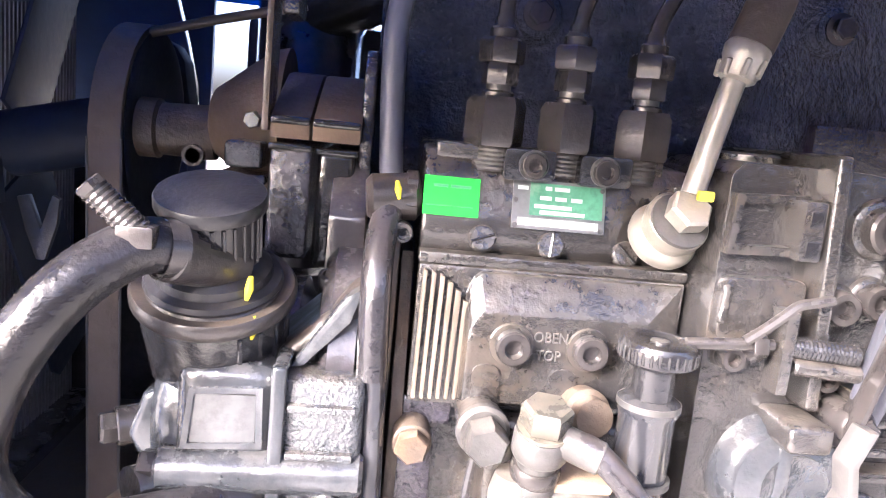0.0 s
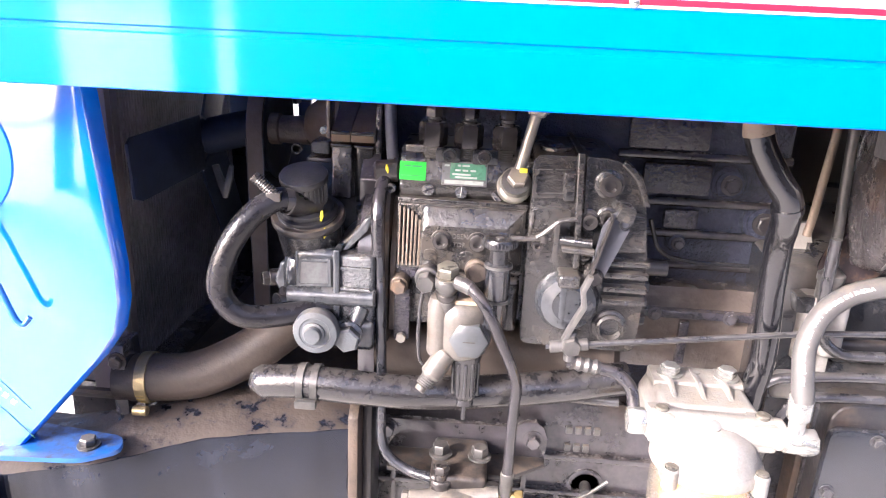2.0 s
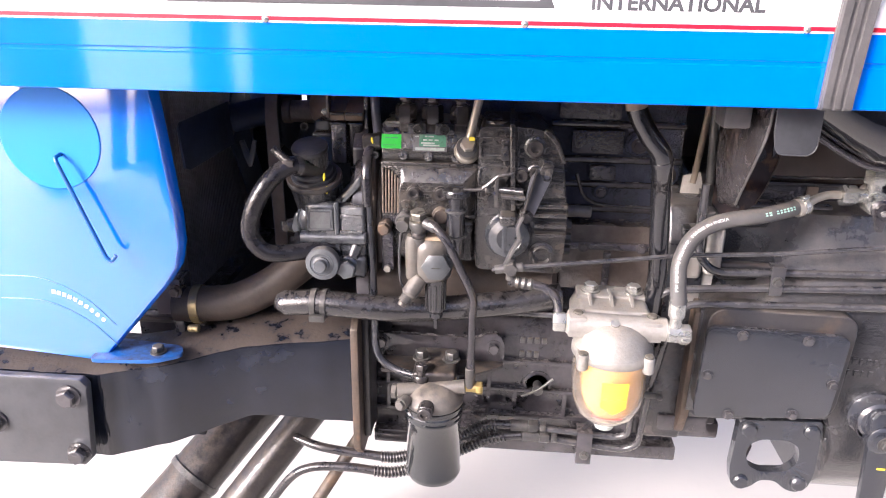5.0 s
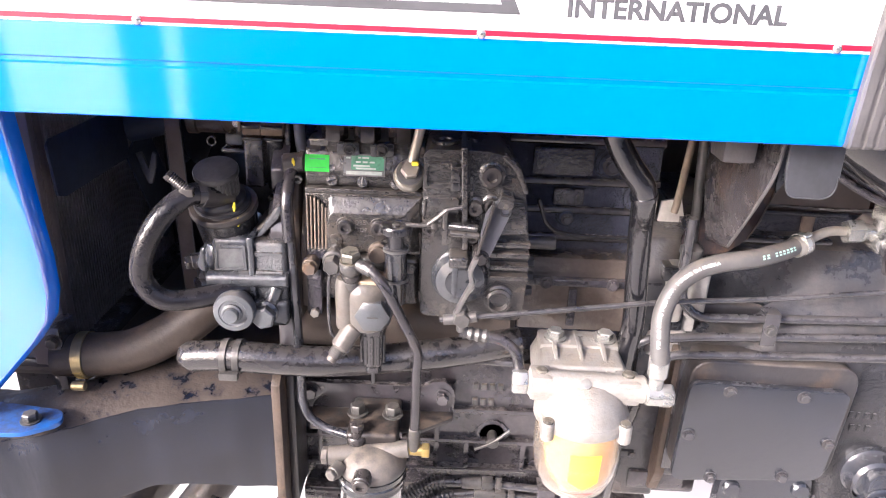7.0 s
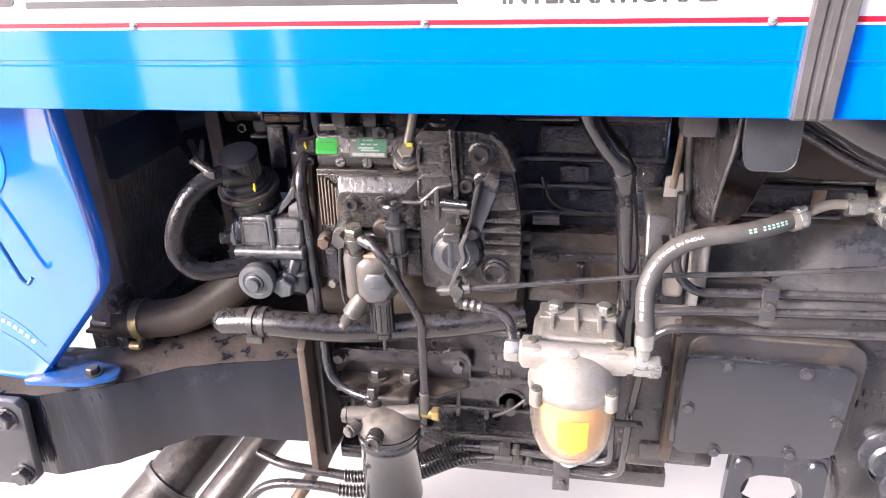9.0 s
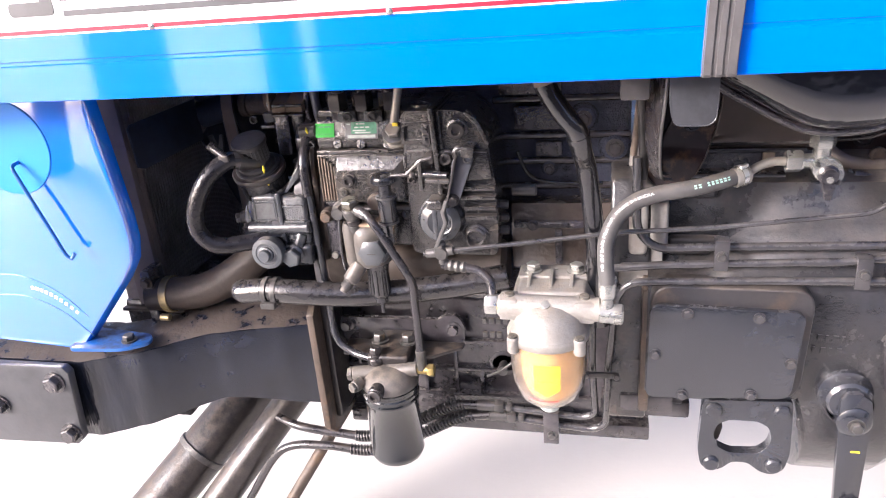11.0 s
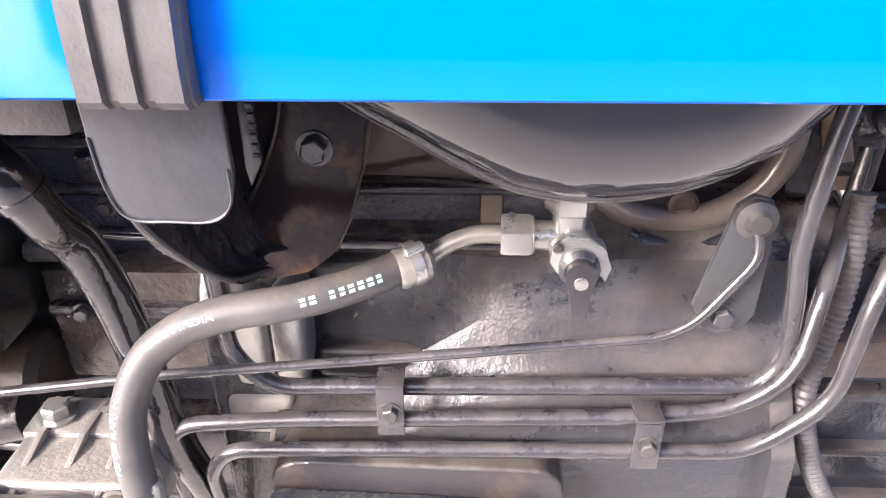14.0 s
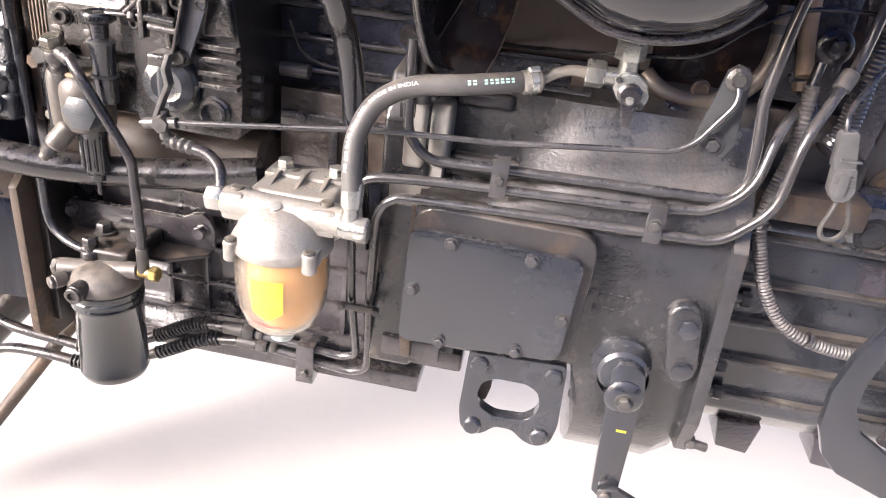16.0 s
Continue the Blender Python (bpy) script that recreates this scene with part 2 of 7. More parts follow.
RUST = mat("rusty_dirty_iron", (0.055, 0.040, 0.030), 0.5, vary=0.4, bump=0.7, bscale=130, dust=0.7, dustcol=(0.22, 0.175, 0.13), stain=0.5)
WHITEPIPE = mat("silver_pipe", (0.27, 0.255, 0.225), 0.28, metal=0.5, vary=0.25, dust=0.6, cling=0.2)
BLUEGREY = mat("blue_grey_cap", (0.085, 0.092, 0.100), 0.3, metal=0.3, vary=0.25, bump=0.2, dust=0.35)
TAN = mat("tan_dusty_strip", (0.33, 0.24, 0.16), 0.7, vary=0.25, bump=0.4, dust=0.3)
GEARPAINT = mat("dusty_black_gearbox", (0.024, 0.025, 0.029), 0.24, vary=0.5, bump=0.35, bscale=230, dust=0.75, dustcol=(0.175, 0.152, 0.125), stain=0.4, staincol=(0.085, 0.062, 0.042), scale=12, coat=0.8, cling=0.10, depth=0.0022)
COVERPAINT = mat("black_cover_paint", (0.021, 0.023, 0.029), 0.18, vary=0.3, bump=0.3, bscale=110, dust=0.25, dustcol=(0.17, 0.16, 0.15), scale=16, coat=0.9, cling=0.08)
SHIELDBROWN = mat("dark_brown_sheet", (0.026, 0.018, 0.019), 0.2, vary=0.4, bump=0.3, bscale=30, dust=0.1, stain=0.9, staincol=(0.135, 0.075, 0.036), scale=26, spec=0.2, cling=0.0, coat=0.2)
GREYPLATE = mat("grey_sheet_metal", (0.055, 0.058, 0.062), 0.33, metal=0.3, vary=0.25, bump=0.2, bscale=70, dust=0.3)
LIGHTGREY = mat("light_grey_casting", (0.29, 0.275, 0.25), 0.5, vary=0.25, bump=0.5, bscale=160, dust=0.4, stain=0.25, staincol=(0.15, 0.125, 0.10))
TANKBLACK = mat("tank_gloss_black", (0.010, 0.011, 0.016), 0.10, vary=0.3, bump=0.3, bscale=7, dust=0.15, scale=14, spec=0.5, cling=0.02, depth=0.006, coat=1.0, coat_ior=1.6)
FUEL = mat("amber_diesel", (0.90, 0.52, 0.17), 0.25, vary=0.12, bump=0.0)
TAGYELLOW = mat("yellow_filter_tag", (0.85, 0.72, 0.05), 0.5, vary=0.06, bump=0.0)
REDMARK = mat("red_water_ring", (0.75, 0.05, 0.04), 0.4, vary=0.05, bump=0.0)
GROUND = mat("pale_concrete", (0.62, 0.575, 0.50), 0.85, vary=0.05, scale=1.5, bump=0.4, bscale=30, stain=0.15, staincol=(0.55, 0.49, 0.41))
# for the added wall that gives the paint something dark to reflect
BLOCKERDARK = mat("dark_light_blocker", (0.07, 0.065, 0.06), 0.9, vary=0.25, scale=2, bump=0.3, bscale=40)
RADIATOR = mat("radiator_core", (0.19, 0.172, 0.165), 0.5, vary=0.3, bump=0.3, dust=0.35)
PRINTWHITE = mat("white_hose_print", (0.72, 0.72, 0.70), 0.6, vary=0.1, bump=0.0)
PRINTGREEN = mat("pale_green_print", (0.42, 0.66, 0.56), 0.6, vary=0.1, bump=0.0)
PUMPSTIPPLE = mat("stippled_grey_casting", (0.034, 0.037, 0.042), 0.20, vary=0.4, bump=0.9, bscale=420, dust=0.3, coat=0.9, depth=0.002)
PUMPDARK = mat("dark_blued_steel", (0.040, 0.042, 0.052), 0.34, vary=0.3, bump=0.15, dust=0.3, dustcol=(0.18, 0.165, 0.15), cling=0.15)
LEVEREDGE = mat("worn_bright_edge", (0.085, 0.082, 0.08), 0.4, metal=0.2, vary=0.25, bump=0.1, dust=0.3)
LIFTALU = mat("dusty_die_cast_body", (0.095, 0.088, 0.080), 0.36, metal=0.1, vary=0.35, bump=0.4, bscale=140, dust=0.6, dustcol=(0.22, 0.185, 0.145), stain=0.35, staincol=(0.10, 0.075, 0.055), cling=0.2)
BRASSNUT = mat("yellowed_plated_nut", (0.14, 0.133, 0.112), 0.22, metal=0.6, vary=0.3, bump=0.15, dust=0.4)
FINTAN = mat("dusty_tan_fin", (0.155, 0.12, 0.09), 0.6, vary=0.3, bump=0.3, stain=0.3, staincol=(0.07, 0.05, 0.04), random_obj=0.25)
BLACKWET = mat("oily_black_part", (0.014, 0.014, 0.016), 0.16, vary=0.4, bump=0.3, bscale=160, dust=0.25, dustcol=(0.15, 0.13, 0.11), coat=0.6)
DUSTBLACK = mat("black_under_brown_dust", (0.018, 0.016, 0.016), 0.3, vary=0.4, bump=0.4, bscale=120, dust=0.8, dustcol=(0.115, 0.088, 0.066), coat=0.3, cling=0.15)
BLUEPANEL = mat("blue_polished_paint", (0.0, 0.155, 0.76), 0.35, vary=0.03, bump=0.0, coat=1.0, coat_ior=2.8, scale=8, spec=0.08)
HOSEBLACK = mat("wrinkled_black_hose", (0.010, 0.010, 0.012), 0.12, vary=0.4, bump=0.35, bscale=28, coat=1.0, depth=0.004)
SHOULDERDUST = mat("brown_dusted_casting", (0.024, 0.024, 0.027), 0.32, vary=0.4, bump=0.35, bscale=150, dust=0.6, dustcol=(0.20, 0.165, 0.13), stain=0.75, staincol=(0.115, 0.078, 0.048), scale=9, coat=0.3, cling=0.15)
CANISTER = mat("glossy_dark_canister", (0.013, 0.015, 0.017), 0.10, vary=0.3, bump=0.25, bscale=18, dust=0.2, dustcol=(0.14, 0.13, 0.12), coat=1.0, cling=0.04, depth=0.003)
CLAMPBRASS = mat("yellow_zinc_band", (0.34, 0.27, 0.14), 0.3, metal=0.7, vary=0.3, dust=0.3)
SHIELDGREY = mat("grey_dusty_sheet", (0.034, 0.031, 0.032), 0.26, vary=0.6, bump=0.9, bscale=60, dust=0.4, dustcol=(0.11, 0.095, 0.082), stain=0.6, staincol=(0.05, 0.032, 0.022), scale=26, coat=0.6, cling=0.12, depth=0.004, stretch=(1.0, 1.0, 0.12))
CONNECTOR = mat("grey_connector_plastic", (0.075, 0.075, 0.078), 0.35, vary=0.25, bump=0.15, dust=0.4, dustcol=(0.22, 0.20, 0.18), cling=0.15)
STRIPIRON = mat("rust_brown_strip", (0.085, 0.058, 0.038), 0.25, vary=0.5, bump=0.5, bscale=160, stain=0.5, staincol=(0.035, 0.026, 0.022), coat=0.8)
FRAMEBROWN = mat("brown_grey_frame", (0.125, 0.102, 0.096), 0.5, vary=0.25, bump=0.3, bscale=80, dust=0.3, stain=0.3, staincol=(0.075, 0.057, 0.05), scale=12)
BELT = mat("dusty_belt_fabric", (0.110, 0.085, 0.068), 0.7, vary=0.25, bump=0.35, bscale=160, dust=0.3, stain=0.3, staincol=(0.06, 0.044, 0.036))
BREATHER = mat("smooth_grey_blue_hose", (0.085, 0.092, 0.125), 0.42, vary=0.15, bump=0.1, bscale=60, dust=0.25, spec=0.6)
# bonnet blue with the far side's shade mixed into the base colour
SHADEDBLUE = mat("bonnet_blue_darkened_for_shade", (0.012, 0.030, 0.085), 0.4, vary=0.3, bump=0.2, bscale=20, dust=0.2)
FLAPGREY = mat("satin_grey_rubber_sheet", (0.044, 0.046, 0.051), 0.28, vary=0.4, bump=0.4, bscale=45, dust=0.3, dustcol=(0.14, 0.13, 0.12), scale=22, coat=0.5, cling=0.1)
BROWNSHEET = mat("brown_dusty_sheet", (0.074, 0.054, 0.042), 0.42, vary=0.3, bump=0.25, bscale=30, stain=0.45, staincol=(0.035, 0.025, 0.021), scale=10, coat=0.2)
ELBOWTAN = mat("worn_tan_pipe", (0.125, 0.105, 0.086), 0.28, vary=0.25, bump=0.2, bscale=60, dust=0.3, stain=0.35, staincol=(0.06, 0.045, 0.036), coat=0.8)
CASTPALE = mat("raised_cast_letters", (0.06, 0.058, 0.056), 0.35, vary=0.25, bump=0.3, dust=0.6)


def bowl_plastic():
    m = bpy.data.materials.new("clear_bowl_plastic")
    m.use_nodes = True
    p = m.node_tree.nodes["Principled BSDF"]
    p.inputs["Base Color"].default_value = (1.0, 0.94, 0.85, 1)
    p.inputs["Roughness"].default_value = 0.15
    p.inputs["Transmission Weight"].default_value = 0.95
    p.inputs["IOR"].default_value = 1.4
    return m


BOWL = bowl_plastic()


# ---- shapes ----
def finish(bm):
    bmesh.ops.recalc_face_normals(bm, faces=bm.faces)
    return bm


def join(*bms):
    out = bmesh.new()
    for b in bms:
        me = bpy.data.meshes.new("tmp")
        b.to_mesh(me)
        out.from_mesh(me)
        b.free()
        bpy.data.meshes.remove(me)
    return out


def bevelled(bm, b, seg=2, edges=None):
    if b:
        bmesh.ops.bevel(bm, geom=list(edges if edges is not None else bm.edges), offset=b, offset_type="OFFSET", segments=seg, affect="EDGES", profile=0.6, clamp_overlap=True)
    return finish(bm)


def box(x0, x1, y0, y1, z0, z1, b=0.003, seg=2):
    bm = bmesh.new()
    bmesh.ops.create_cube(bm, size=1)
    for v in bm.verts:
        v.co = Vector(((x0 + x1) / 2 + v.co.x * (x1 - x0), (y0 + y1) / 2 + v.co.y * (y1 - y0), (z0 + z1) / 2 + v.co.z * (z1 - z0)))
    return bevelled(bm, b, seg)


def prism(outline, lo, hi, axis="y", b=0.002, seg=2):
    """A polygon drawn out between lo and hi along an axis; outline in the other two axes (x,z), (y,z) or (x,y)."""
    def at(a, c, d):
        return {"y": (a, d, c), "x": (d, a, c), "z": (a, c, d)}[axis]
    bm = bmesh.new()
    f = bm.faces.new([bm.verts.new(at(a, c, lo)) for a, c in outline])
    ex = bmesh.ops.extrude_face_region(bm, geom=[f])
    d = Vector(at(0, 0, hi)) - Vector(at(0, 0, lo))
    for v in ex["geom"]:
        if isinstance(v, bmesh.types.BMVert):
            v.co += d
    finish(bm)
    return bevelled(bm, b, seg)


def soft_outline(pts, r, steps=5):
    """A polygon in two axes with its corners rounded."""
    out = []
    n = len(pts)
    for i in range(n):
        p, u, v = Vector(pts[i]), Vector(pts[i - 1]), Vector(pts[(i + 1) % n])
        k = min(r, (u - p).length * 0.45, (v - p).length * 0.45)
        s, e = p + (u - p).normalized() * k, p + (v - p).normalized() * k
        for j in range(steps + 1):
            f = j / steps
            q = s * (1 - f) ** 2 + p * 2 * f * (1 - f) + e * f * f
            out.append((q.x, q.y))
    return out


def holed(outer, inner, lo, hi):
    """A plate across y with a hole in it."""
    bm = bmesh.new()
    es = []
    for loop in (outer, inner):
        vs = [bm.verts.new((a, lo, c)) for a, c in loop]
        es += [bm.edges.new((vs[i], vs[(i + 1) % len(vs)])) for i in range(len(vs))]
    bmesh.ops.triangle_fill(bm, use_beauty=True, edges=es)
    ex = bmesh.ops.extrude_face_region(bm, geom=list(bm.faces))
    for v in ex["geom"]:
        if isinstance(v, bmesh.types.BMVert):
            v.co.y += hi - lo
    return finish(bm)


def axes(d):
    d = Vector(d).normalized()
    a = d.cross(Vector((0, 0, 1)) if abs(d.z) < 0.9 else Vector((1, 0, 0))).normalized()
    return d, a, d.cross(a)


def lathe(base, d, prof, n=28, turn=0.0):
    """Rings of (radius, height) about the axis d from base."""
    d, a, c = axes(d)
    base = Vector(base)
    bm = bmesh.new()
    rings = []
    for r, h in prof:
        if r <= 1e-6:
            rings.append([bm.verts.new(base + d * h)])
        else:
            rings.append([bm.verts.new(base + d * h + (a * math.cos(turn + i * math.tau / n) + c * math.sin(turn + i * math.tau / n)) * r) for i in range(n)])
    for p, q in zip(rings, rings[1:]):
        for i in range(n):
            j = (i + 1) % n
            if len(p) == 1 and len(q) == 1:
                continue
            if len(p) == 1:
                bm.faces.new((p[0], q[i], q[j]))
            elif len(q) == 1:
                bm.faces.new((p[i], p[j], q[0]))
            else:
                bm.faces.new((p[i], p[j], q[j], q[i]))
    for r in (rings[0], rings[-1]):
        if len(r) > 1:
            bm.faces.new(r)
    return finish(bm)


def cyl(p0, p1, r, n=20, b=0.001, r1=None):
    p0, p1 = Vector(p0), Vector(p1)
    h = (p1 - p0).length
    r1 = r if r1 is None else r1
    b = min(b, h / 3, r / 2, r1 / 2)
    return lathe(p0, p1 - p0, [(r - b, 0), (r, b), (r1, h - b), (r1 - b, h)], n)


def hexa(p, d, r, h, n=6, turn=0.3):
    return lathe(p, d, [(r * 0.93, 0), (r, h * 0.1), (r, h * 0.85), (r * 0.86, h)], n, turn)


def bolt_head(p, d, r=0.008, h=0.006, turn=0.3):
    p, d = Vector(p), Vector(d).normalized()
    return join(lathe(p, d, [(r * 1.35, 0), (r * 1.35, h * 0.25)], 20), hexa(p + d * h * 0.25, d, r, h, 6, turn))


def allen_head(p, d, r=0.009, h=0.008):
    return lathe(p, d, [(r, 0), (r, h * 0.85), (r * 0.9, h), (r * 0.55, h), (r * 0.45, h * 0.4), (0, h * 0.35)], 20)


def rounded(pts, fil=0.02, steps=5):
    """A polyline with its corners rounded."""
    pts = [Vector(p) for p in pts]
    out = [pts[0]]
    for a, p, c in zip(pts, pts[1:], pts[2:]):
        u, v = a - p, c - p
        k = min(fil, u.length * 0.48, v.length * 0.48)
        s, e = p + u.normalized() * k, p + v.normalized() * k
        for i in range(steps + 1):
            t = i / steps
            out.append(s * (1 - t) ** 2 + p * 2 * t * (1 - t) + e * t * t)
    out.append(pts[-1])
    return out


def spline(pts, steps=6):
    """A smooth curve through the points."""
    pts = [Vector(p) for p in pts]
    q = [pts[0] * 2 - pts[1]] + pts + [pts[-1] * 2 - pts[-2]]
    out = []
    for a, b, c, d in zip(q, q[1:], q[2:], q[3:]):
        for i in range(steps):
            t = i / steps
            out.append(0.5 * (2 * b + (c - a) * t + (2 * a - 5 * b + 4 * c - d) * t * t + (3 * b - a - 3 * c + d) * t ** 3))
    out.append(pts[-1])
    return out


def sweep(path, r, n=14):
    """A round bar along a path; r is one radius or one for each point."""
    bm = bmesh.new()
    rings = []
    side = None
    for i, p in enumerate(path):
        d = (path[min(i + 1, len(path) - 1)] - path[max(i - 1, 0)]).normalized()
        if side is None:
            side = axes(d)[1]
        side = (side - d * side.dot(d)).normalized()
        up = d.cross(side)
        rr = r[i] if isinstance(r, (list, tuple)) else r
        rings.append([bm.verts.new(p + (side * math.cos(k * math.tau / n) + up * math.sin(k * math.tau / n)) * rr) for k in range(n)])
    for a, b in zip(rings, rings[1:]):
        for i in range(n):
            j = (i + 1) % n
            bm.faces.new((a[i], a[j], b[j], b[i]))
    bm.faces.new(rings[0])
    bm.faces.new(rings[-1])
    return finish(bm)


def pipe(pts, r, fil=0.02, n=14):
    return sweep(rounded(pts, fil), r, n)


def corrugated(path, r, pitch=0.005, depth=0.0018, n=14):
    out, rr = [], []
    for a, b in zip(path, path[1:]):
        k = max(1, int((b - a).length / (pitch / 2)))
        for i in range(k):
            out.append(a.lerp(b, i / k))
    for i in range(len(out)):
        rr.append(r - depth * (i % 2))
    return sweep(out, rr, n)


def ring(c, d, r, w, th=0.0012, n=28):
    """A band clamp about the axis d."""
    d = Vector(d).normalized()
    c = Vector(c) - d * w / 2
    return lathe(c, d, [(r, 0), (r + th, 0), (r + th, w), (r, w), (r, 0)], n)


def coil(path, r, turns, wire, n=6):
    L = [0]
    for a, b in zip(path, path[1:]):
        L.append(L[-1] + (b - a).length)
    pts = []
    for i in range(turns * 10 + 1):
        s = L[-1] * i / (turns * 10)
        k = max(j for j in range(len(L)) if L[j] <= s + 1e-9)
        k = min(k, len(path) - 2)
        p = path[k].lerp(path[k + 1], (s - L[k]) / (L[k + 1] - L[k]))
        d, a, c = axes(path[k + 1] - path[k])
        pts.append(p + (a * math.cos(i * math.tau / 10) + c * math.sin(i * math.tau / 10)) * r)
    return sweep(pts, wire, n)


def lettering(text, size, depth=0.0006, bold=0.0):
    cu = bpy.data.curves.new("tmp_text", "FONT")
    cu.body, cu.size, cu.extrude, cu.offset, cu.resolution_u = text, size, depth, bold, 3
    ob = bpy.data.objects.new("tmp_text", cu)
    scene.collection.objects.link(ob)
    dg = bpy.context.evaluated_depsgraph_get()
    me = bpy.data.meshes.new_from_object(ob.evaluated_get(dg))
    bm = bmesh.new()
    bm.from_mesh(me)
    bpy.data.objects.remove(ob)
    bpy.data.curves.remove(cu)
    bpy.data.meshes.remove(me)
    return bm


def put_text(text, size, x, y, z, width=None, depth=0.0006, bold=0.0, lean=0.0):
    """Lettering on a wall that faces -y, its lower left at x, z."""
    bm = lettering(text, size, depth, bold)
    xs = [v.co.x for v in bm.verts]
    k = width / (max(xs) - min(xs)) if width else 1
    x0 = min(xs)
    for v in bm.verts:
        v.co = Vector((x + (v.co.x - x0) * k + v.co.y * lean, y - v.co.z, z + v.co.y))
    return bm


def smooth(me, angle=38):
    for p in me.polygons:
        p.use_smooth = True
    me.set_sharp_from_angle(angle=radians(angle))


def thing(name, at, label, category, group="", kind=""):
    ob = new(name)
    ob.location = at
    ob.empty_display_size = 0.02
    return tagged(ob, label, category, group, kind)


def part(name, bm, material, parent=None, label=""):
    me = bpy.data.meshes.new(name)
    bm.to_mesh(me)
    bm.free()
    smooth(me)
    me.materials.append(material)
    ob = new(name, me)
    if parent is not None:
        ob.parent = parent
        base = parent.matrix_basis if parent.parent is None else parent.parent.matrix_basis @ parent.matrix_parent_inverse @ parent.matrix_basis
        ob.matrix_parent_inverse = base.inverted()
    if label:
        tagged(ob, label)
    return ob


def solid(name, bm, material, label, category, group="", kind=""):
    """A thing of one mesh."""
    return tagged(part(name, bm, material), label, category, group, kind)


FRONT = (0, -1, 0)
UP = (0, 0, 1)

# ---- setting ----
def setting():
    g = bmesh.new()
    bmesh.ops.create_grid(g, x_segments=8, y_segments=8, size=400)
    solid("ground", g, GROUND, "pale sunlit concrete yard under the tractor", "ground", kind="structure")
    # added out of view: blocks low sky and patterns the bonnet's reflections
    blocker = [box(x0, x1, -4.3, -4.1, z0, 2.4, 0.01) for x0, x1, z0 in ((-1.7, 9, 0), (-2.12, -1.88, 0), (-3.6, -3.0, 0), (-3.6, -1.7, 2.15))]
    solid("wall_south", join(*blocker), BLOCKERDARK, "unseen plain dark wall with gaps, added to shape reflections on the tractor", "wall", kind="structure")


setting()


# ---- bonnet and blue panels ----
def bonnet():
    t = thing("bonnet", (0.25, 0.5, 1.137), "glossy blue tractor bonnet with a white decal band", "bonnet")
    sec = [(0.158, 1.1372), (0.1316, 1.1350), (0.130, 1.1362), (0.130, 1.1785), (0.1325, 1.180), (0.1325, 1.1835), (0.130, 1.185), (0.130, 1.45),
           (0.15, 1.53), (0.22, 1.58), (0.5, 1.60), (0.78, 1.58), (0.85, 1.53), (0.87, 1.45), (0.87, 1.19)]
    bm = bmesh.new()
    rows = [[bm.verts.new((x, y, z)) for y, z in sec] for x in (-0.75, -0.3, 0.2, 0.7, 1.25)]
    for a, b in zip(rows, rows[1:]):
        for i in range(len(sec) - 1):
            bm.faces.new((a[i], a[i + 1], b[i + 1], b[i]))
    finish(bm)
    bmesh.ops.solidify(bm, geom=list(bm.faces), thickness=0.002)
    part("shell", finish(bm), BLUE, t)
    part("nose", prism([(0.132, 1.14), (0.132, 1.45), (0.152, 1.525), (0.22, 1.575), (0.5, 1.595), (0.78, 1.575), (0.85, 1.525), (0.868, 1.45), (0.868, 1.14)], -0.77, -0.75, "x", 0.002), BLUE, t)
    part("white_band", prism([(-0.74, 1.2135), (0.793, 1.2135), (0.803, 1.216), (0.809, 1.222), (0.87, 1.34), (-0.74, 1.34)], 0.1288, 0.1302, "y", 0), WHITE, t, "white decal panel edged in red")
    part("red_line", prism([(-0.74, 1.2158), (0.792, 1.2158), (0.80, 1.2185), (0.8055, 1.2245), (0.8635, 1.34), (0.858, 1.34), (0.8005, 1.2270), (0.7965, 1.2225), (0.79, 1.2203), (-0.74, 1.2203)], 0.1282, 0.1290, "y", 0), RED, t, "thin red decal line")
    # the maker's name, as plain upright bars over an underline
    for x0, x1, z0, foot in ((-0.33, -0.268, 1.236, 2), (-0.257, -0.203, 1.251, 1), (-0.191, -0.132, 1.25, 0), (-0.118, -0.064, 1.25, 0), (-0.054, -0.004, 1.249, 3), (0.009, 0.028, 1.248, 4), (0.041, 0.103, 1.248, 0), (0.112, 0.158, 1.247, 0)):
        w = (x1 - x0) * 0.34
        if foot == 4:
            part("name_bar", box(x0, x1, 0.1282, 0.1290, z0, 1.325, 0), GREYDECAL, t)
        if foot in (0, 1):
            part("name_bar", box(x0, x0 + w, 0.1282, 0.1290, z0, 1.325, 0), GREYDECAL, t)
            part("name_bar", box(x1 - w, x1, 0.1282, 0.1290, z0, 1.325, 0), GREYDECAL, t)
        if foot in (1, 2):
            part("name_bar", prism(soft_outline([(x0, z0), (x1, z0), (x1, z0 + 0.016), (x0, z0 + 0.016)], 0.007), 0.1280, 0.1288, "y", 0), GREYDECAL, t)
        if foot == 2:
            part("name_bar", prism(soft_outline([(x1 - w * 0.8, z0 + 0.004), (x1, z0 + 0.004), (x1, z0 + 0.042), (x1 - w * 0.8, z0 + 0.042)], 0.006), 0.1282, 0.1290, "y", 0), GREYDECAL, t)
            part("name_bar", prism(soft_outline([(x0, z0 + 0.034), (x1, z0 + 0.034), (x1, z0 + 0.048), (x0, z0 + 0.048)], 0.006), 0.1280, 0.1288, "y", 0), GREYDECAL, t)
        if foot == 3:
            part("name_bar", box(x0, x0 + w, 0.1282, 0.1290, z0, 1.325, 0), GREYDECAL, t)
            part("name_bar", box(x0 + w, x1, 0.1282, 0.1290, z0, z0 + 0.013, 0), GREYDECAL, t)
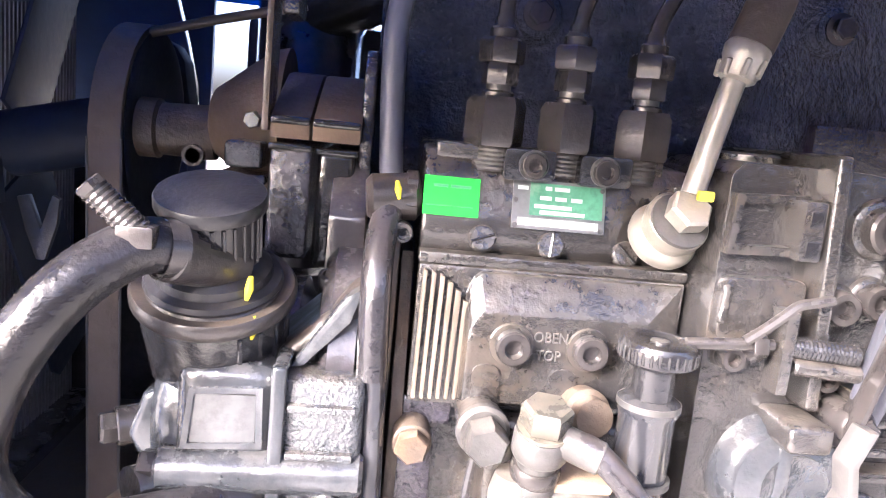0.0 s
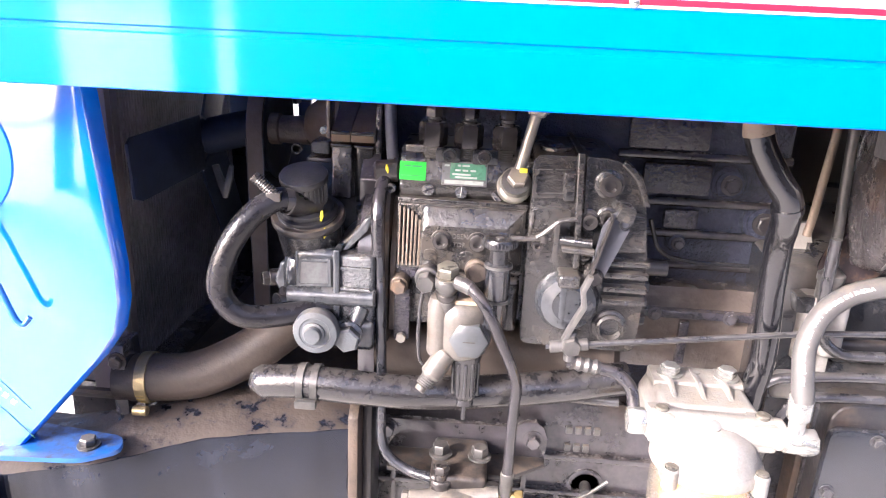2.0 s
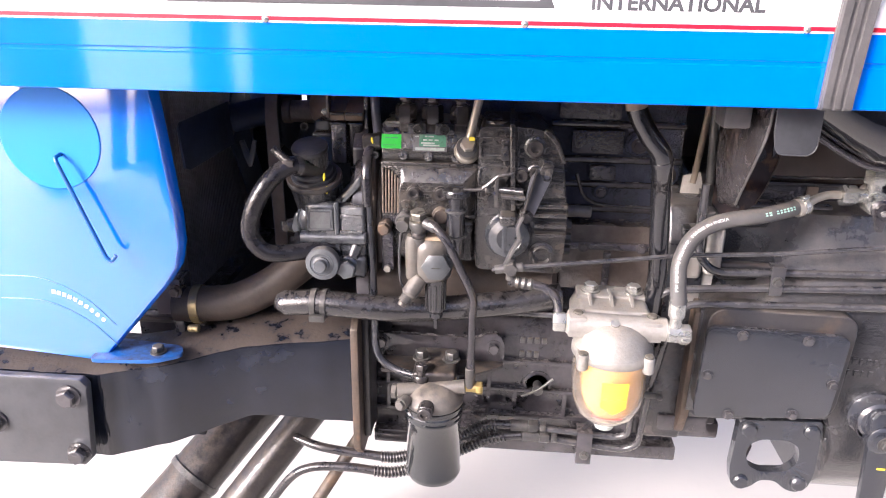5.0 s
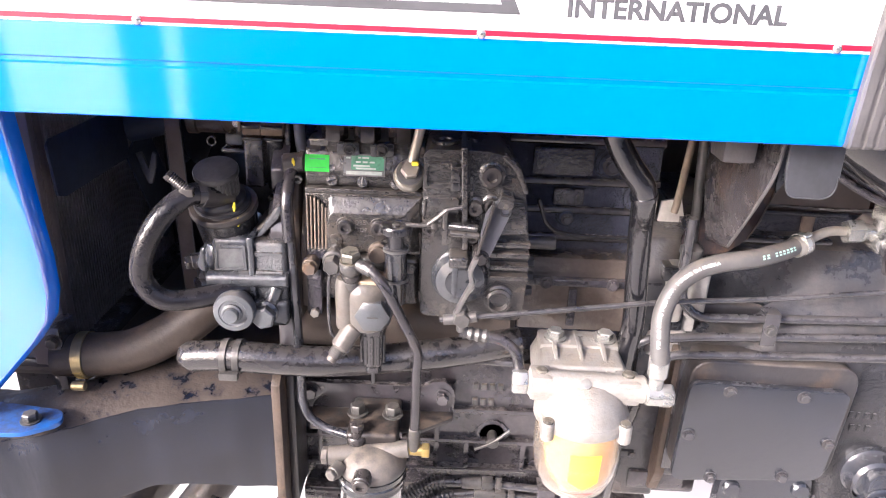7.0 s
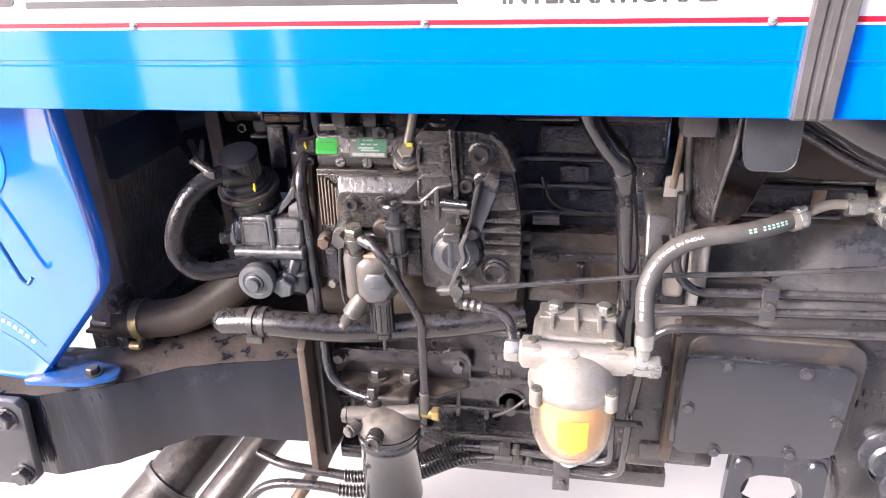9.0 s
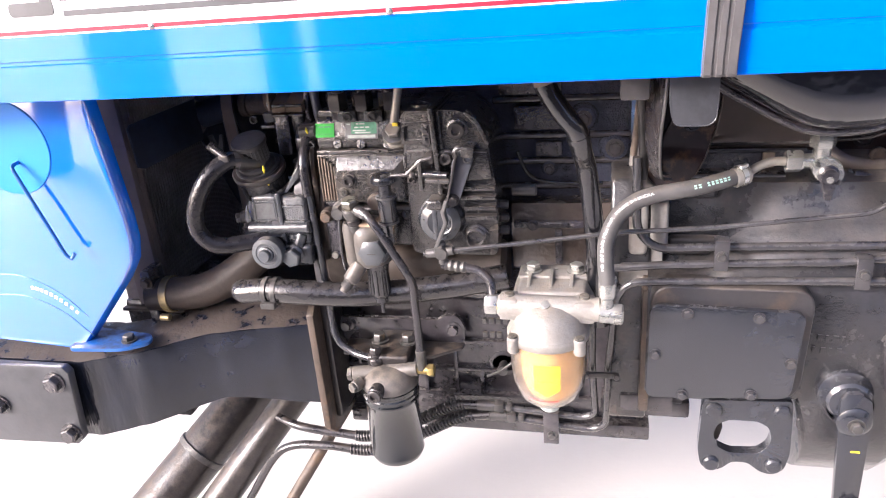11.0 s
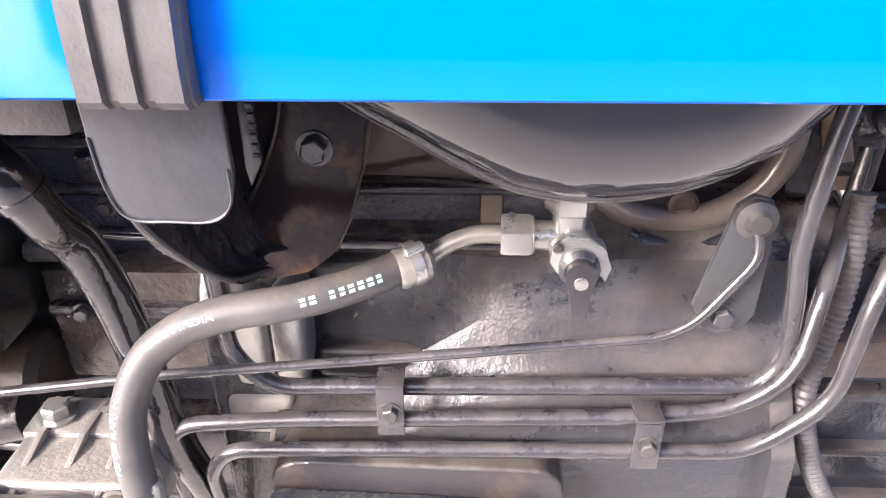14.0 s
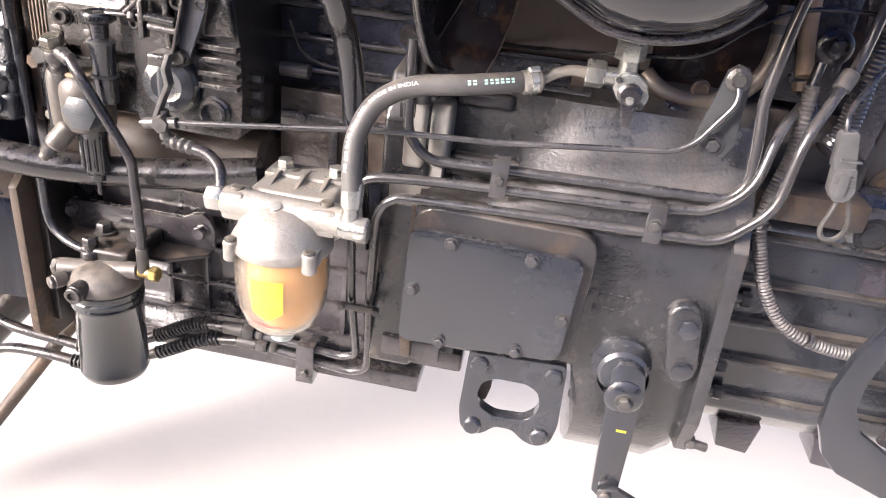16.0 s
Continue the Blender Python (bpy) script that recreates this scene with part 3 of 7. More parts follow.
    part("underline", prism([(-0.256, 1.234), (0.171, 1.2335), (0.158, 1.262), (0.148, 1.262), (0.155, 1.241), (-0.256, 1.2405)], 0.1282, 0.1290, "y", 0), GREYDECAL, t)
    part("lettering", put_text("INTERNATIONAL", 0.0215, 0.209, 0.1286, 1.2335, 0.178, 0.0004, 0.0007), GREYDECAL, t, "dark grey capital letters")
    for x0, x1, m in ((0.654, 0.669, VIOLET), (0.672, 0.688, GREEN), (0.688, 0.707, CREAM), (0.707, 0.725, RED), (0.744, 0.761, CYAN)):
        part("stripe", prism([(x0, 1.222), (x1, 1.222), (x1 - 0.004, 1.25), (x1 - 0.002, 1.33), (x0 - 0.002, 1.33), (x0 - 0.004, 1.25)], 0.1282, 0.1290, "y", 0), m, t)
    for x in (-0.145, 0.14, 0.432, 0.799):
        part("rivet", lathe((x, 0.1285, 1.217), FRONT, [(0.0042, 0), (0.004, 0.001), (0.0026, 0.0022), (0, 0.0026)], 14), ZINC, t)
    # rubber strap over the rear edge
    s = thing("bonnet_strap", (0.474, 0.12, 1.137), "grey ribbed rubber strap over the blue bonnet", "strap")
    rows = ((1.1355, 0.0, 0.97, 0.003), (1.1385, 0, 0.98, 0.0), (1.15, 0, 0.98, 0), (1.20, 0.002, 1.02, 0), (1.27, 0.006, 1.06, 0), (1.45, 0.006, 1.06, 0))

    def strip(prof):
        bm = bmesh.new()
        rr = [[bm.verts.new((0.474 + dx + (x - 0.474) * k, y + dy, z)) for x, y in prof] for z, dx, k, dy in rows]
        for a, c in zip(rr, rr[1:]):
            for i in range(len(prof)):
                j = (i + 1) % len(prof)
                bm.faces.new((a[i], a[j], c[j], c[i]))
        bm.faces.new(rr[0])
        bm.faces.new(rr[-1])
        return finish(bm)
    part("strap_band", strip([(0.457, 0.1285), (0.457, 0.1225), (0.4585, 0.1210), (0.4895, 0.1210), (0.491, 0.1225), (0.491, 0.1285)]), STRAP, s)
    for x0, x1 in ((0.4575, 0.4665), (0.4700, 0.4770), (0.4805, 0.4905)):
        part("rib", strip([(x0, 0.1212), (x0 + 0.0008, 0.1188), (x1 - 0.0008, 0.1188), (x1, 0.1212)]), STRAP, s)


bonnet()


def side_panel():
    t = thing("front_side_panel", (-0.45, 0.22, 0.716), "glossy blue lower side panel in front of the radiator", "panel")
    o = [(-0.70, 1.145), (-0.337, 1.145), (-0.328, 1.046), (-0.320, 0.948), (-0.320, 0.908), (-0.328, 0.874), (-0.350, 0.842), (-0.403, 0.782), (-0.462, 0.716), (-0.70, 0.735)]
    cx, cz = -0.5, 0.95
    bm = bmesh.new()
    loops = []
    for k, y in ((0.012, 0.216), (0.003, 0.218), (0.0, 0.222), (0.0, 0.243), (0.003, 0.243), (0.004, 0.224), (0.012, 0.2195)):
        loop = []
        n = len(o)
        for i in range(n):
            a, p, c = Vector(o[i - 1]), Vector(o[i]), Vector(o[(i + 1) % n])
            u, v = (p - a).normalized(), (c - p).normalized()
            nn = Vector((-(u + v).y, (u + v).x)).normalized()
            if nn.dot(Vector((cx, cz)) - p) < 0:
                nn = -nn
            q = p + nn * k
            loop.append(bm.verts.new((q.x, y, q.y)))
        loops.append(loop)
    for a, b in zip(loops, loops[1:]):
        for i in range(len(a)):
            j = (i + 1) % len(a)
            bm.faces.new((a[i], a[j], b[j], b[i]))
    bm.faces.new(loops[0])
    bm.faces.new(loops[-1])
    part("sheet", finish(bm), BLUEPANEL, t)
    part("round_cover", lathe((-0.480, 0.216, 1.055), FRONT, [(0.070, 0), (0.070, 0.001), (0.069, 0.002), (0, 0.002)], 48), BLUE_SATIN, t, "round satin blue cover disc")
    part("hook_rod", pipe([(-0.468, 0.217, 1.034), (-0.4675, 0.198, 1.033), (-0.44, 0.194, 0.965), (-0.414, 0.192, 0.896), (-0.407, 0.192, 0.890), (-0.401, 0.195, 0.899)], 0.0028, 0.008), BLUE_DARK, t, "thin dark blue hook rod")
    for i in range(10):
        f = i / 9
        a = radians(112 - 44 * f)
        x, z = -0.535 + 0.002 + 0.115 * math.cos(a) * 1.0 + 0.045, 0.728 + 0.107 * math.sin(a)
        x = -0.517 + 0.069 * f
        z = 0.829 - 0.012 * f - 0.029 * f * f
        b = box(-0.0027, 0.0027, -0.0003, 0.0003, -0.003, 0.003, 0)
        bmesh.ops.transform(b, matrix=Matrix.Translation((x, 0.2155, z)) @ Matrix.Rotation(radians(8 + 34 * f), 4, "Y"), verts=b.verts)
        part("decal_bar", b, PRINTWHITE, t)
    for dz in (0.016, -0.02):
        part("decal_line", sweep(spline([(-0.60, 0.2157, 0.835 + dz), (-0.53, 0.2157, 0.833 + dz), (-0.47, 0.2157, 0.805 + dz), (-0.43, 0.2157, 0.765 + dz)]), 0.0005, 6), PLATEGREEN, t)


side_panel()


# ---- front support beam and axle ----
def front_beam():
    t = thing("front_support_beam", (-0.3, 0.33, 0.56), "glossy black steel front support beam bolted to the engine", "beam")
    # plan of the face: bends inwards towards the engine
    pts = [(-0.70, 0.222, 0.690, 0.540), (-0.475, 0.214, 0.695, 0.548), (-0.38, 0.226, 0.709, 0.570), (-0.367, 0.229, 0.711, 0.574), (-0.352, 0.235, 0.713, 0.578),
           (-0.268, 0.271, 0.724, 0.598), (-0.255, 0.275, 0.725, 0.600), (-0.24, 0.279, 0.725, 0.598), (-0.105, 0.313, 0.726, 0.572)]
    bm = bmesh.new()
    rows = []
    xs = sorted({round(-0.70 + i * 0.0085, 4) for i in range(71)} | {-0.105})
    for x in xs:
        a, b = next((a, b) for a, b in zip(pts, pts[1:]) if a[0] - 1e-6 <= x <= b[0] + 1e-6)
        f = (x - a[0]) / (b[0] - a[0])
        y, zt, zb = (a[k] + f * (b[k] - a[k]) for k in (1, 2, 3))
        # rolled sheet: shallow upright waves
        y += 0.0011 * math.sin(x * 62 + 1.2) + 0.0006 * math.sin(x * 137)
        rows.append([bm.verts.new(c) for c in ((x, y, zb), (x, y, zt), (x + 0.012, y + 0.08, zt + 0.022), (x + 0.03, y + 0.10, zt + 0.02), (x + 0.03, y + 0.10, zb))])
    for a, b in zip(rows, rows[1:]):
        for i in range(5):
            j = (i + 1) % 5
            bm.faces.new((a[i], a[j], b[j], b[i]))
    bm.faces.new(rows[0])
    bm.faces.new(rows[-1])
    part("channel", bevelled(finish(bm), 0.004, 2, [e for e in bm.edges if abs(e.verts[0].co.x - e.verts[1].co.x) > 0.003 and abs(e.verts[0].co.y - e.verts[1].co.y) < 0.02]), BEAMPAINT, t)
    part("end_plate", prism([(0.305, 0.525), (0.305, 0.745), (0.33, 0.765), (0.44, 0.765), (0.44, 0.50), (0.33, 0.50)], -0.104, -0.092, "x", 0.002), RUST, t)
    part("end_rib", box(-0.092, -0.080, 0.335, 0.40, 0.53, 0.75, 0.003), DUSTBLACK, t)
    part("bumper_plate", prism([(-0.85, 0.535), (-0.50, 0.548), (-0.488, 0.56), (-0.476, 0.69), (-0.485, 0.70), (-0.85, 0.70)], 0.188, 0.204, "y", 0.003), BUMPER, t, "grey painted bumper bracket plate")
    for p in ((-0.505, 0.188, 0.571), (-0.505, 0.188, 0.672), (-0.63, 0.188, 0.62)):
        part("bolt", bolt_head(p, FRONT, 0.014, 0.012), BLACK, t)
    part("weld_block", box(-0.40, -0.355, 0.30, 0.34, 0.535, 0.585, 0.004), BLACKGLOSS, t)
    b = thing("panel_bracket", (-0.39, 0.25, 0.715), "blue bracket plate bolted on the beam top", "bracket")
    part("plate", prism(soft_outline([(-0.47, 0.196), (-0.375, 0.203), (-0.340, 0.226), (-0.350, 0.252), (-0.47, 0.268)], 0.012), 0.726, 0.732, "z", 0.001), DIRTYBLUE, b)
    part("bolt", bolt_head((-0.378, 0.228, 0.732), UP, 0.009, 0.009), STEEL, b)
    a = thing("front_axle", (-0.3, 0.5, 0.4), "black dusty tubular front axle and steering links", "axle")
    part("axle_tube", cyl((-0.26, 0.62, 0.55), (-0.62, 0.26, 0.16), 0.052, 28), DUSTBLACK, a)
    part("steering_cylinder", cyl((-0.17, 0.47, 0.56), (-0.47, 0.27, 0.18), 0.032, 24), DUSTBLACK, a)
    part("link_rod", cyl((-0.088, 0.43, 0.52), (-0.32, 0.26, 0.16), 0.011, 16), RUST, a)
    part("collar", ring((-0.45, 0.43, 0.345), (-0.36, -0.36, -0.39), 0.052, 0.012, 0.003), STEEL, a)


front_beam()


# ---- engine ----
def engine():
    t = thing("engine_block", (0.15, 0.6, 0.47), "black painted cast iron diesel engine block", "engine block")
    part("upper_block", box(-0.085, 0.40, 0.445, 0.78, 0.72, 1.33, 0.006), BLOCKNAVY, t)
    part("crankcase", box(-0.085, 0.42, 0.405, 0.78, 0.47, 0.735, 0.006), BLACK, t)
    for x0, x1, z0, z1 in ((0.205, 0.300, 1.062, 1.100), (0.227, 0.308, 1.008, 1.046), (0.258, 0.30, 0.966, 0.99)):
        part("core_panel", box(x0, x1, 0.433, 0.447, z0, z1, 0.005), BLACKROUGH, t)
    for z in (1.054, 0.998, 0.958, 0.918):
        part("rib", cyl((0.195, 0.442, z), (0.40, 0.442, z), 0.0055, 14), BLACK, t)
    part("rib", cyl((-0.08, 0.444, 1.188), (0.40, 0.444, 1.196), 0.006, 14), BLACK, t)
    for x, z, r in ((0.331, 1.024, 0.017), (0.377, 0.979, 0.019), (0.279, 0.948, 0.011), (0.012, 1.148, 0.014), (0.209, 1.16, 0.014)):
        part("boss", lathe((x, 0.446, z), FRONT, [(r * 1.35, 0), (r * 1.2, 0.006), (r, 0.008), (r, 0.012), (r * 0.7, 0.013)], 24), BLOCKNAVY, t)
        part("bolt", bolt_head((x, 0.433, z), FRONT, r * 0.55, 0.007), BLACK, t)
    part("oil_line", pipe([(0.235, 0.40, 0.985), (0.25, 0.405, 0.942), (0.29, 0.41, 0.932), (0.36, 0.41, 0.932)], 0.0028), BLACKWET, t)
    part("dowel", cyl((0.225, 0.40, 0.925), (0.262, 0.40, 0.925), 0.009), STEEL, t)
    part("sump_recess", box(0.22, 0.39, 0.41, 0.45, 0.79, 0.90, 0.004), DUSTBROWN, t)
    part("recess_rail", box(0.225, 0.385, 0.399, 0.412, 0.862, 0.873, 0.003), BLACKROUGH, t)
    for x in (0.255, 0.345):
        part("recess_bolt", bolt_head((x, 0.399, 0.8675), FRONT, 0.0065, 0.006), BLACK, t)
    part("recess_rib", box(0.288, 0.300, 0.402, 0.412, 0.80, 0.858, 0.003), BLACKROUGH, t)
    # bearing panel ribs low on the crankcase
    for z in (0.655, 0.60, 0.55):
        part("rib", box(-0.085, 0.35, 0.395, 0.408, z - 0.004, z + 0.004, 0.002), BLACK, t)
    for x in (-0.06, 0.06, 0.115, 0.16, 0.245, 0.32):
        part("rib", box(x - 0.004, x + 0.004, 0.395, 0.408, 0.55, 0.655 if x not in (0.16, 0.245) else 0.60, 0.002), BLACK, t)
    part("sump_flange", box(-0.085, 0.44, 0.385, 0.78, 0.485, 0.512, 0.004), BLACK, t)
    part("side_gallery", cyl((-0.085, 0.40, 0.80), (0.215, 0.40, 0.80), 0.040, 28, 0.008), BROWNHOSE, t)
    part("drain_boss", lathe((0.198, 0.407, 0.612), FRONT, [(0.024, 0), (0.024, 0.006), (0.019, 0.007), (0.018, 0.002), (0, 0.002)], 28), BLACK, t)
    tap = part("drain_tap", lathe((0.198, 0.405, 0.610), FRONT, [(0.007, 0), (0.008, 0.004), (0.006, 0.016), (0.009, 0.018), (0.009, 0.024), (0, 0.026)], 16), STEEL, t)
    part("tap_handle", pipe([(0.172, 0.382, 0.598), (0.198, 0.38, 0.612), (0.222, 0.382, 0.634)], 0.0024), STEEL, tap)
    for r, z in enumerate((0.694, 0.668)):
        for i in range(4 - r):
            part("cast_bar", box(0.165 + i * 0.012, 0.173 + i * 0.012, 0.4, 0.407, z - 0.005, z + 0.005, 0.001), CASTPALE, t)


engine()


def timing_front():
    t = thing("timing_cover", (-0.1, 0.5, 0.5), "black timing gear cover on the engine front", "engine cover")
    part("housing", prism([(0.375, 0.52), (0.365, 0.80), (0.37, 1.02), (0.40, 1.05), (0.75, 1.10), (0.75, 0.50)], -0.105, -0.083, "x", 0.004), BLACK, t)
    part("gear_case", lathe((-0.083, 0.405, 0.925), (-1, 0, 0), [(0.085, 0), (0.085, 0.014), (0.078, 0.02), (0.02, 0.026), (0, 0.026)], 40), BLACK, t)
    w = thing("water_pump", (-0.12, 0.5, 0.99), "black water pump housing with dusty brown top", "water pump")
    part("body", box(-0.1145, -0.0925, 0.389, 0.60, 0.985, 1.0535, 0.005, 3), BLACKWET, w)
    part("flange", box(-0.1405, -0.1165, 0.383, 0.60, 0.990, 1.0535, 0.004, 3), BLACKROUGH, w)
    slope = [(0.3835, 1.0690), (0.386, 1.0710), (0.420, 1.086), (0.450, 1.097), (0.470, 1.099), (0.60, 1.099), (0.60, 1.058), (0.3835, 1.058)]
    for x0, x1 in ((-0.1410, -0.1187), (-0.1175, -0.0905)):
        part("top_cover", prism(slope, x0, x1, "x", 0.0015), DUSTTOP, w, "dust-brown sloping top")
        part("cover_lip", box(x0, x1, 0.3815, 0.40, 1.0660, 1.0705, 0.0018, 3), BLACKWET, w, "glossy front lip")
    part("lower_lip", box(-0.1412, -0.1170, 0.3812, 0.40, 1.0515, 1.0555, 0.0016, 3), BLACKWET, w)
    part("lower_lip", box(-0.1155, -0.0915, 0.3862, 0.40, 1.0505, 1.0545, 0.0016, 3), BLACKWET, w)
    part("end_flange", prism([(0.396, 1.0), (0.394, 1.06), (0.399, 1.100), (0.412, 1.113), (0.60, 1.12), (0.60, 1.0)], -0.0915, -0.0840, "x", 0.0025, 3), BLACKROUGH, w)
    part("bracket_strip", box(-0.1455, -0.1415, 0.381, 0.41, 1.0615, 1.30, 0.0014), STRIPIRON, w, "rust-brown upright bracket strip")
    part("bracket_leg", box(-0.1385, -0.1285, 0.385, 0.42, 1.125, 1.30, 0.003, 3), BLACKROUGH, w)
    part("neck_cone", lathe((-0.143, 0.48, 1.062), (-1, 0, 0), [(0.053, 0), (0.051, 0.008), (0.042, 0.022), (0.028, 0.040), (0.022, 0.048), (0.018, 0.050)], 36), DUSTTOP, w, "dusty brown cone")
    part("shaft_hub", lathe((-0.19, 0.48, 1.053), (-1, 0, 0), [(0.018, 0), (0.0185, 0.004), (0.0175, 0.036), (0.020, 0.038), (0.020, 0.050)], 28), RUST, w)
    part("foot", box(-0.170, -0.1475, 0.405, 0.46, 1.0375, 1.0535, 0.004, 3), PUMPSTIPPLE, w)
    part("foot_lip", box(-0.175, -0.1445, 0.402, 0.46, 1.0285, 1.0345, 0.0025, 3), BLACKROUGH, w)
    part("foot_bolt", hexa((-0.155, 0.415, 1.066), FRONT, 0.0052, 0.010), ZINC, w)
    part("eye", ring((-0.188, 0.41, 1.042), FRONT, 0.0045, 0.006, 0.0018, 20), NUT, w)
    part("stay_rod", sweep([Vector((-0.262, 0.50, 1.1105)), Vector((-0.20, 0.50, 1.1295)), Vector((-0.138, 0.50, 1.146))], 0.0034, 12), BROWNHOSE, w)
    part("guard", prism([(-0.30, 1.076), (-0.273, 1.073), (-0.267, 1.079), (-0.258, 1.079), (-0.252, 1.071), (-0.240, 1.069), (-0.246, 1.105), (-0.254, 1.117), (-0.268, 1.123), (-0.30, 1.123)], 0.60, 0.63, "y", 0.002), DARKMATT, w)
    f = thing("cooling_fan", (-0.26, 0.52, 1.05), "dark navy cooling fan with belt pulley behind the radiator", "fan")
    part("pulley", lathe((-0.2405, 0.52, 1.05), (-1, 0, 0), [(0.02, 0.003), (0.055, 0.003), (0.062, 0.0), (0.070, 0.001), (0.062, 0.008), (0.062, 0.016), (0.070, 0.023), (0.04, 0.024)], 44), DARKMATT, f)
    part("hub", cyl((-0.264, 0.52, 1.05), (-0.345, 0.52, 1.03), 0.024, 28), DARKMATT, f)
    for i in range(3):
        b = prism([(0.020, -0.036), (0.10, -0.036), (0.205, -0.036), (0.215, -0.030), (0.216, 0.030), (0.20, 0.036), (0.10, 0.036), (0.020, 0.036)], -0.0018, 0.0018, "x", 0.001)
        bmesh.ops.transform(b, matrix=Matrix.Translation((-0.342, 0.52, 1.026)) @ Matrix.Rotation(math.pi + i * math.tau / 3, 4, "X") @ Matrix.Rotation(radians(4), 4, "Y"), verts=b.verts)
        part("blade", b, DARKMATT, f)
    r = thing("radiator", (-0.42, 0.52, 0.7), "dark radiator core with upright fins", "radiator")
    part("core", box(-0.47, -0.415, 0.36, 0.80, 0.735, 1.34, 0.004), RADIATOR, r)
    for i in range(60):
        y = 0.362 + i * 0.0072
        part("fin", box(-0.415, -0.409, y, y + 0.003, 0.72, 1.32, 0), RADIATOR, r)
    part("side_frame", box(-0.435, -0.385, 0.345, 0.358, 0.735, 1.32, 0.003), FRAMEBROWN, r, "dark brown upright side frame")
    part("frame_flange", box(-0.389, -0.385, 0.358, 0.372, 0.735, 1.32, 0.001), FRAMEBROWN, r)
    part("lower_tank", box(-0.48, -0.375, 0.36, 0.80, 0.66, 0.735, 0.01), BLACK, r)
    part("side_post", box(-0.385, -0.368, 0.30, 0.34, 0.66, 0.82, 0.003), BLACK, r)
    part("post_bolt", bolt_head((-0.376, 0.30, 0.80), FRONT, 0.008, 0.007), RUST, r)
    part("spring_tab", prism([(-0.328, 0.996), (-0.320, 0.998), (-0.312, 0.974), (-0.304, 0.999), (-0.299, 0.996), (-0.301, 0.978), (-0.309, 0.952), (-0.315, 0.952), (-0.322, 0.972)], 0.494, 0.500, "y", 0.001), STEEL, r, "bent bright metal tab")
    belt = thing("fan_belt", (-0.252, 0.45, 0.75), "flat dusty dark fan belt over the pulley", "belt")
    arc = [(0.52 - 0.0735 * math.cos(radians(q)), 1.05 + 0.0735 * math.sin(radians(q))) for q in range(-8, 100, 9)]
    inner = [(0.52 - 0.0685 * math.cos(radians(q)), 1.05 + 0.0685 * math.sin(radians(q))) for q in range(91, -17, -9)]
    part("belt_face", prism([(0.462, 0.70)] + arc + inner + [(0.467, 0.70)], -0.2630, -0.2425, "x", 0.001), BELT, belt, "dust-caked belt")
    for x in (-0.2636, -0.2426):
        part("belt_edge", sweep([Vector((x + 0.0005, 0.4605, 0.72)), Vector((x + 0.0005, 0.4505, 0.96)), Vector((x + 0.0005, 0.4465, 1.045))], 0.0008, 6), LEVEREDGE, belt)
    hose = thing("breather_hose", (-0.07, 0.40, 1.0), "smooth grey-blue upright rubber breather hose", "hose")
    part("tube", sweep(spline([(-0.060, 0.41, 1.25), (-0.069, 0.403, 1.165), (-0.0755, 0.40, 1.125), (-0.0725, 0.40, 1.055), (-0.0680, 0.402, 1.02), (-0.066, 0.404, 0.99)]), 0.0070, 20), BREATHER, hose)
    part("end_clamp", ring((-0.0668, 0.403, 1.003), (0.1, 0, 1), 0.0074, 0.006, 0.0010), NUT, hose)


timing_front()


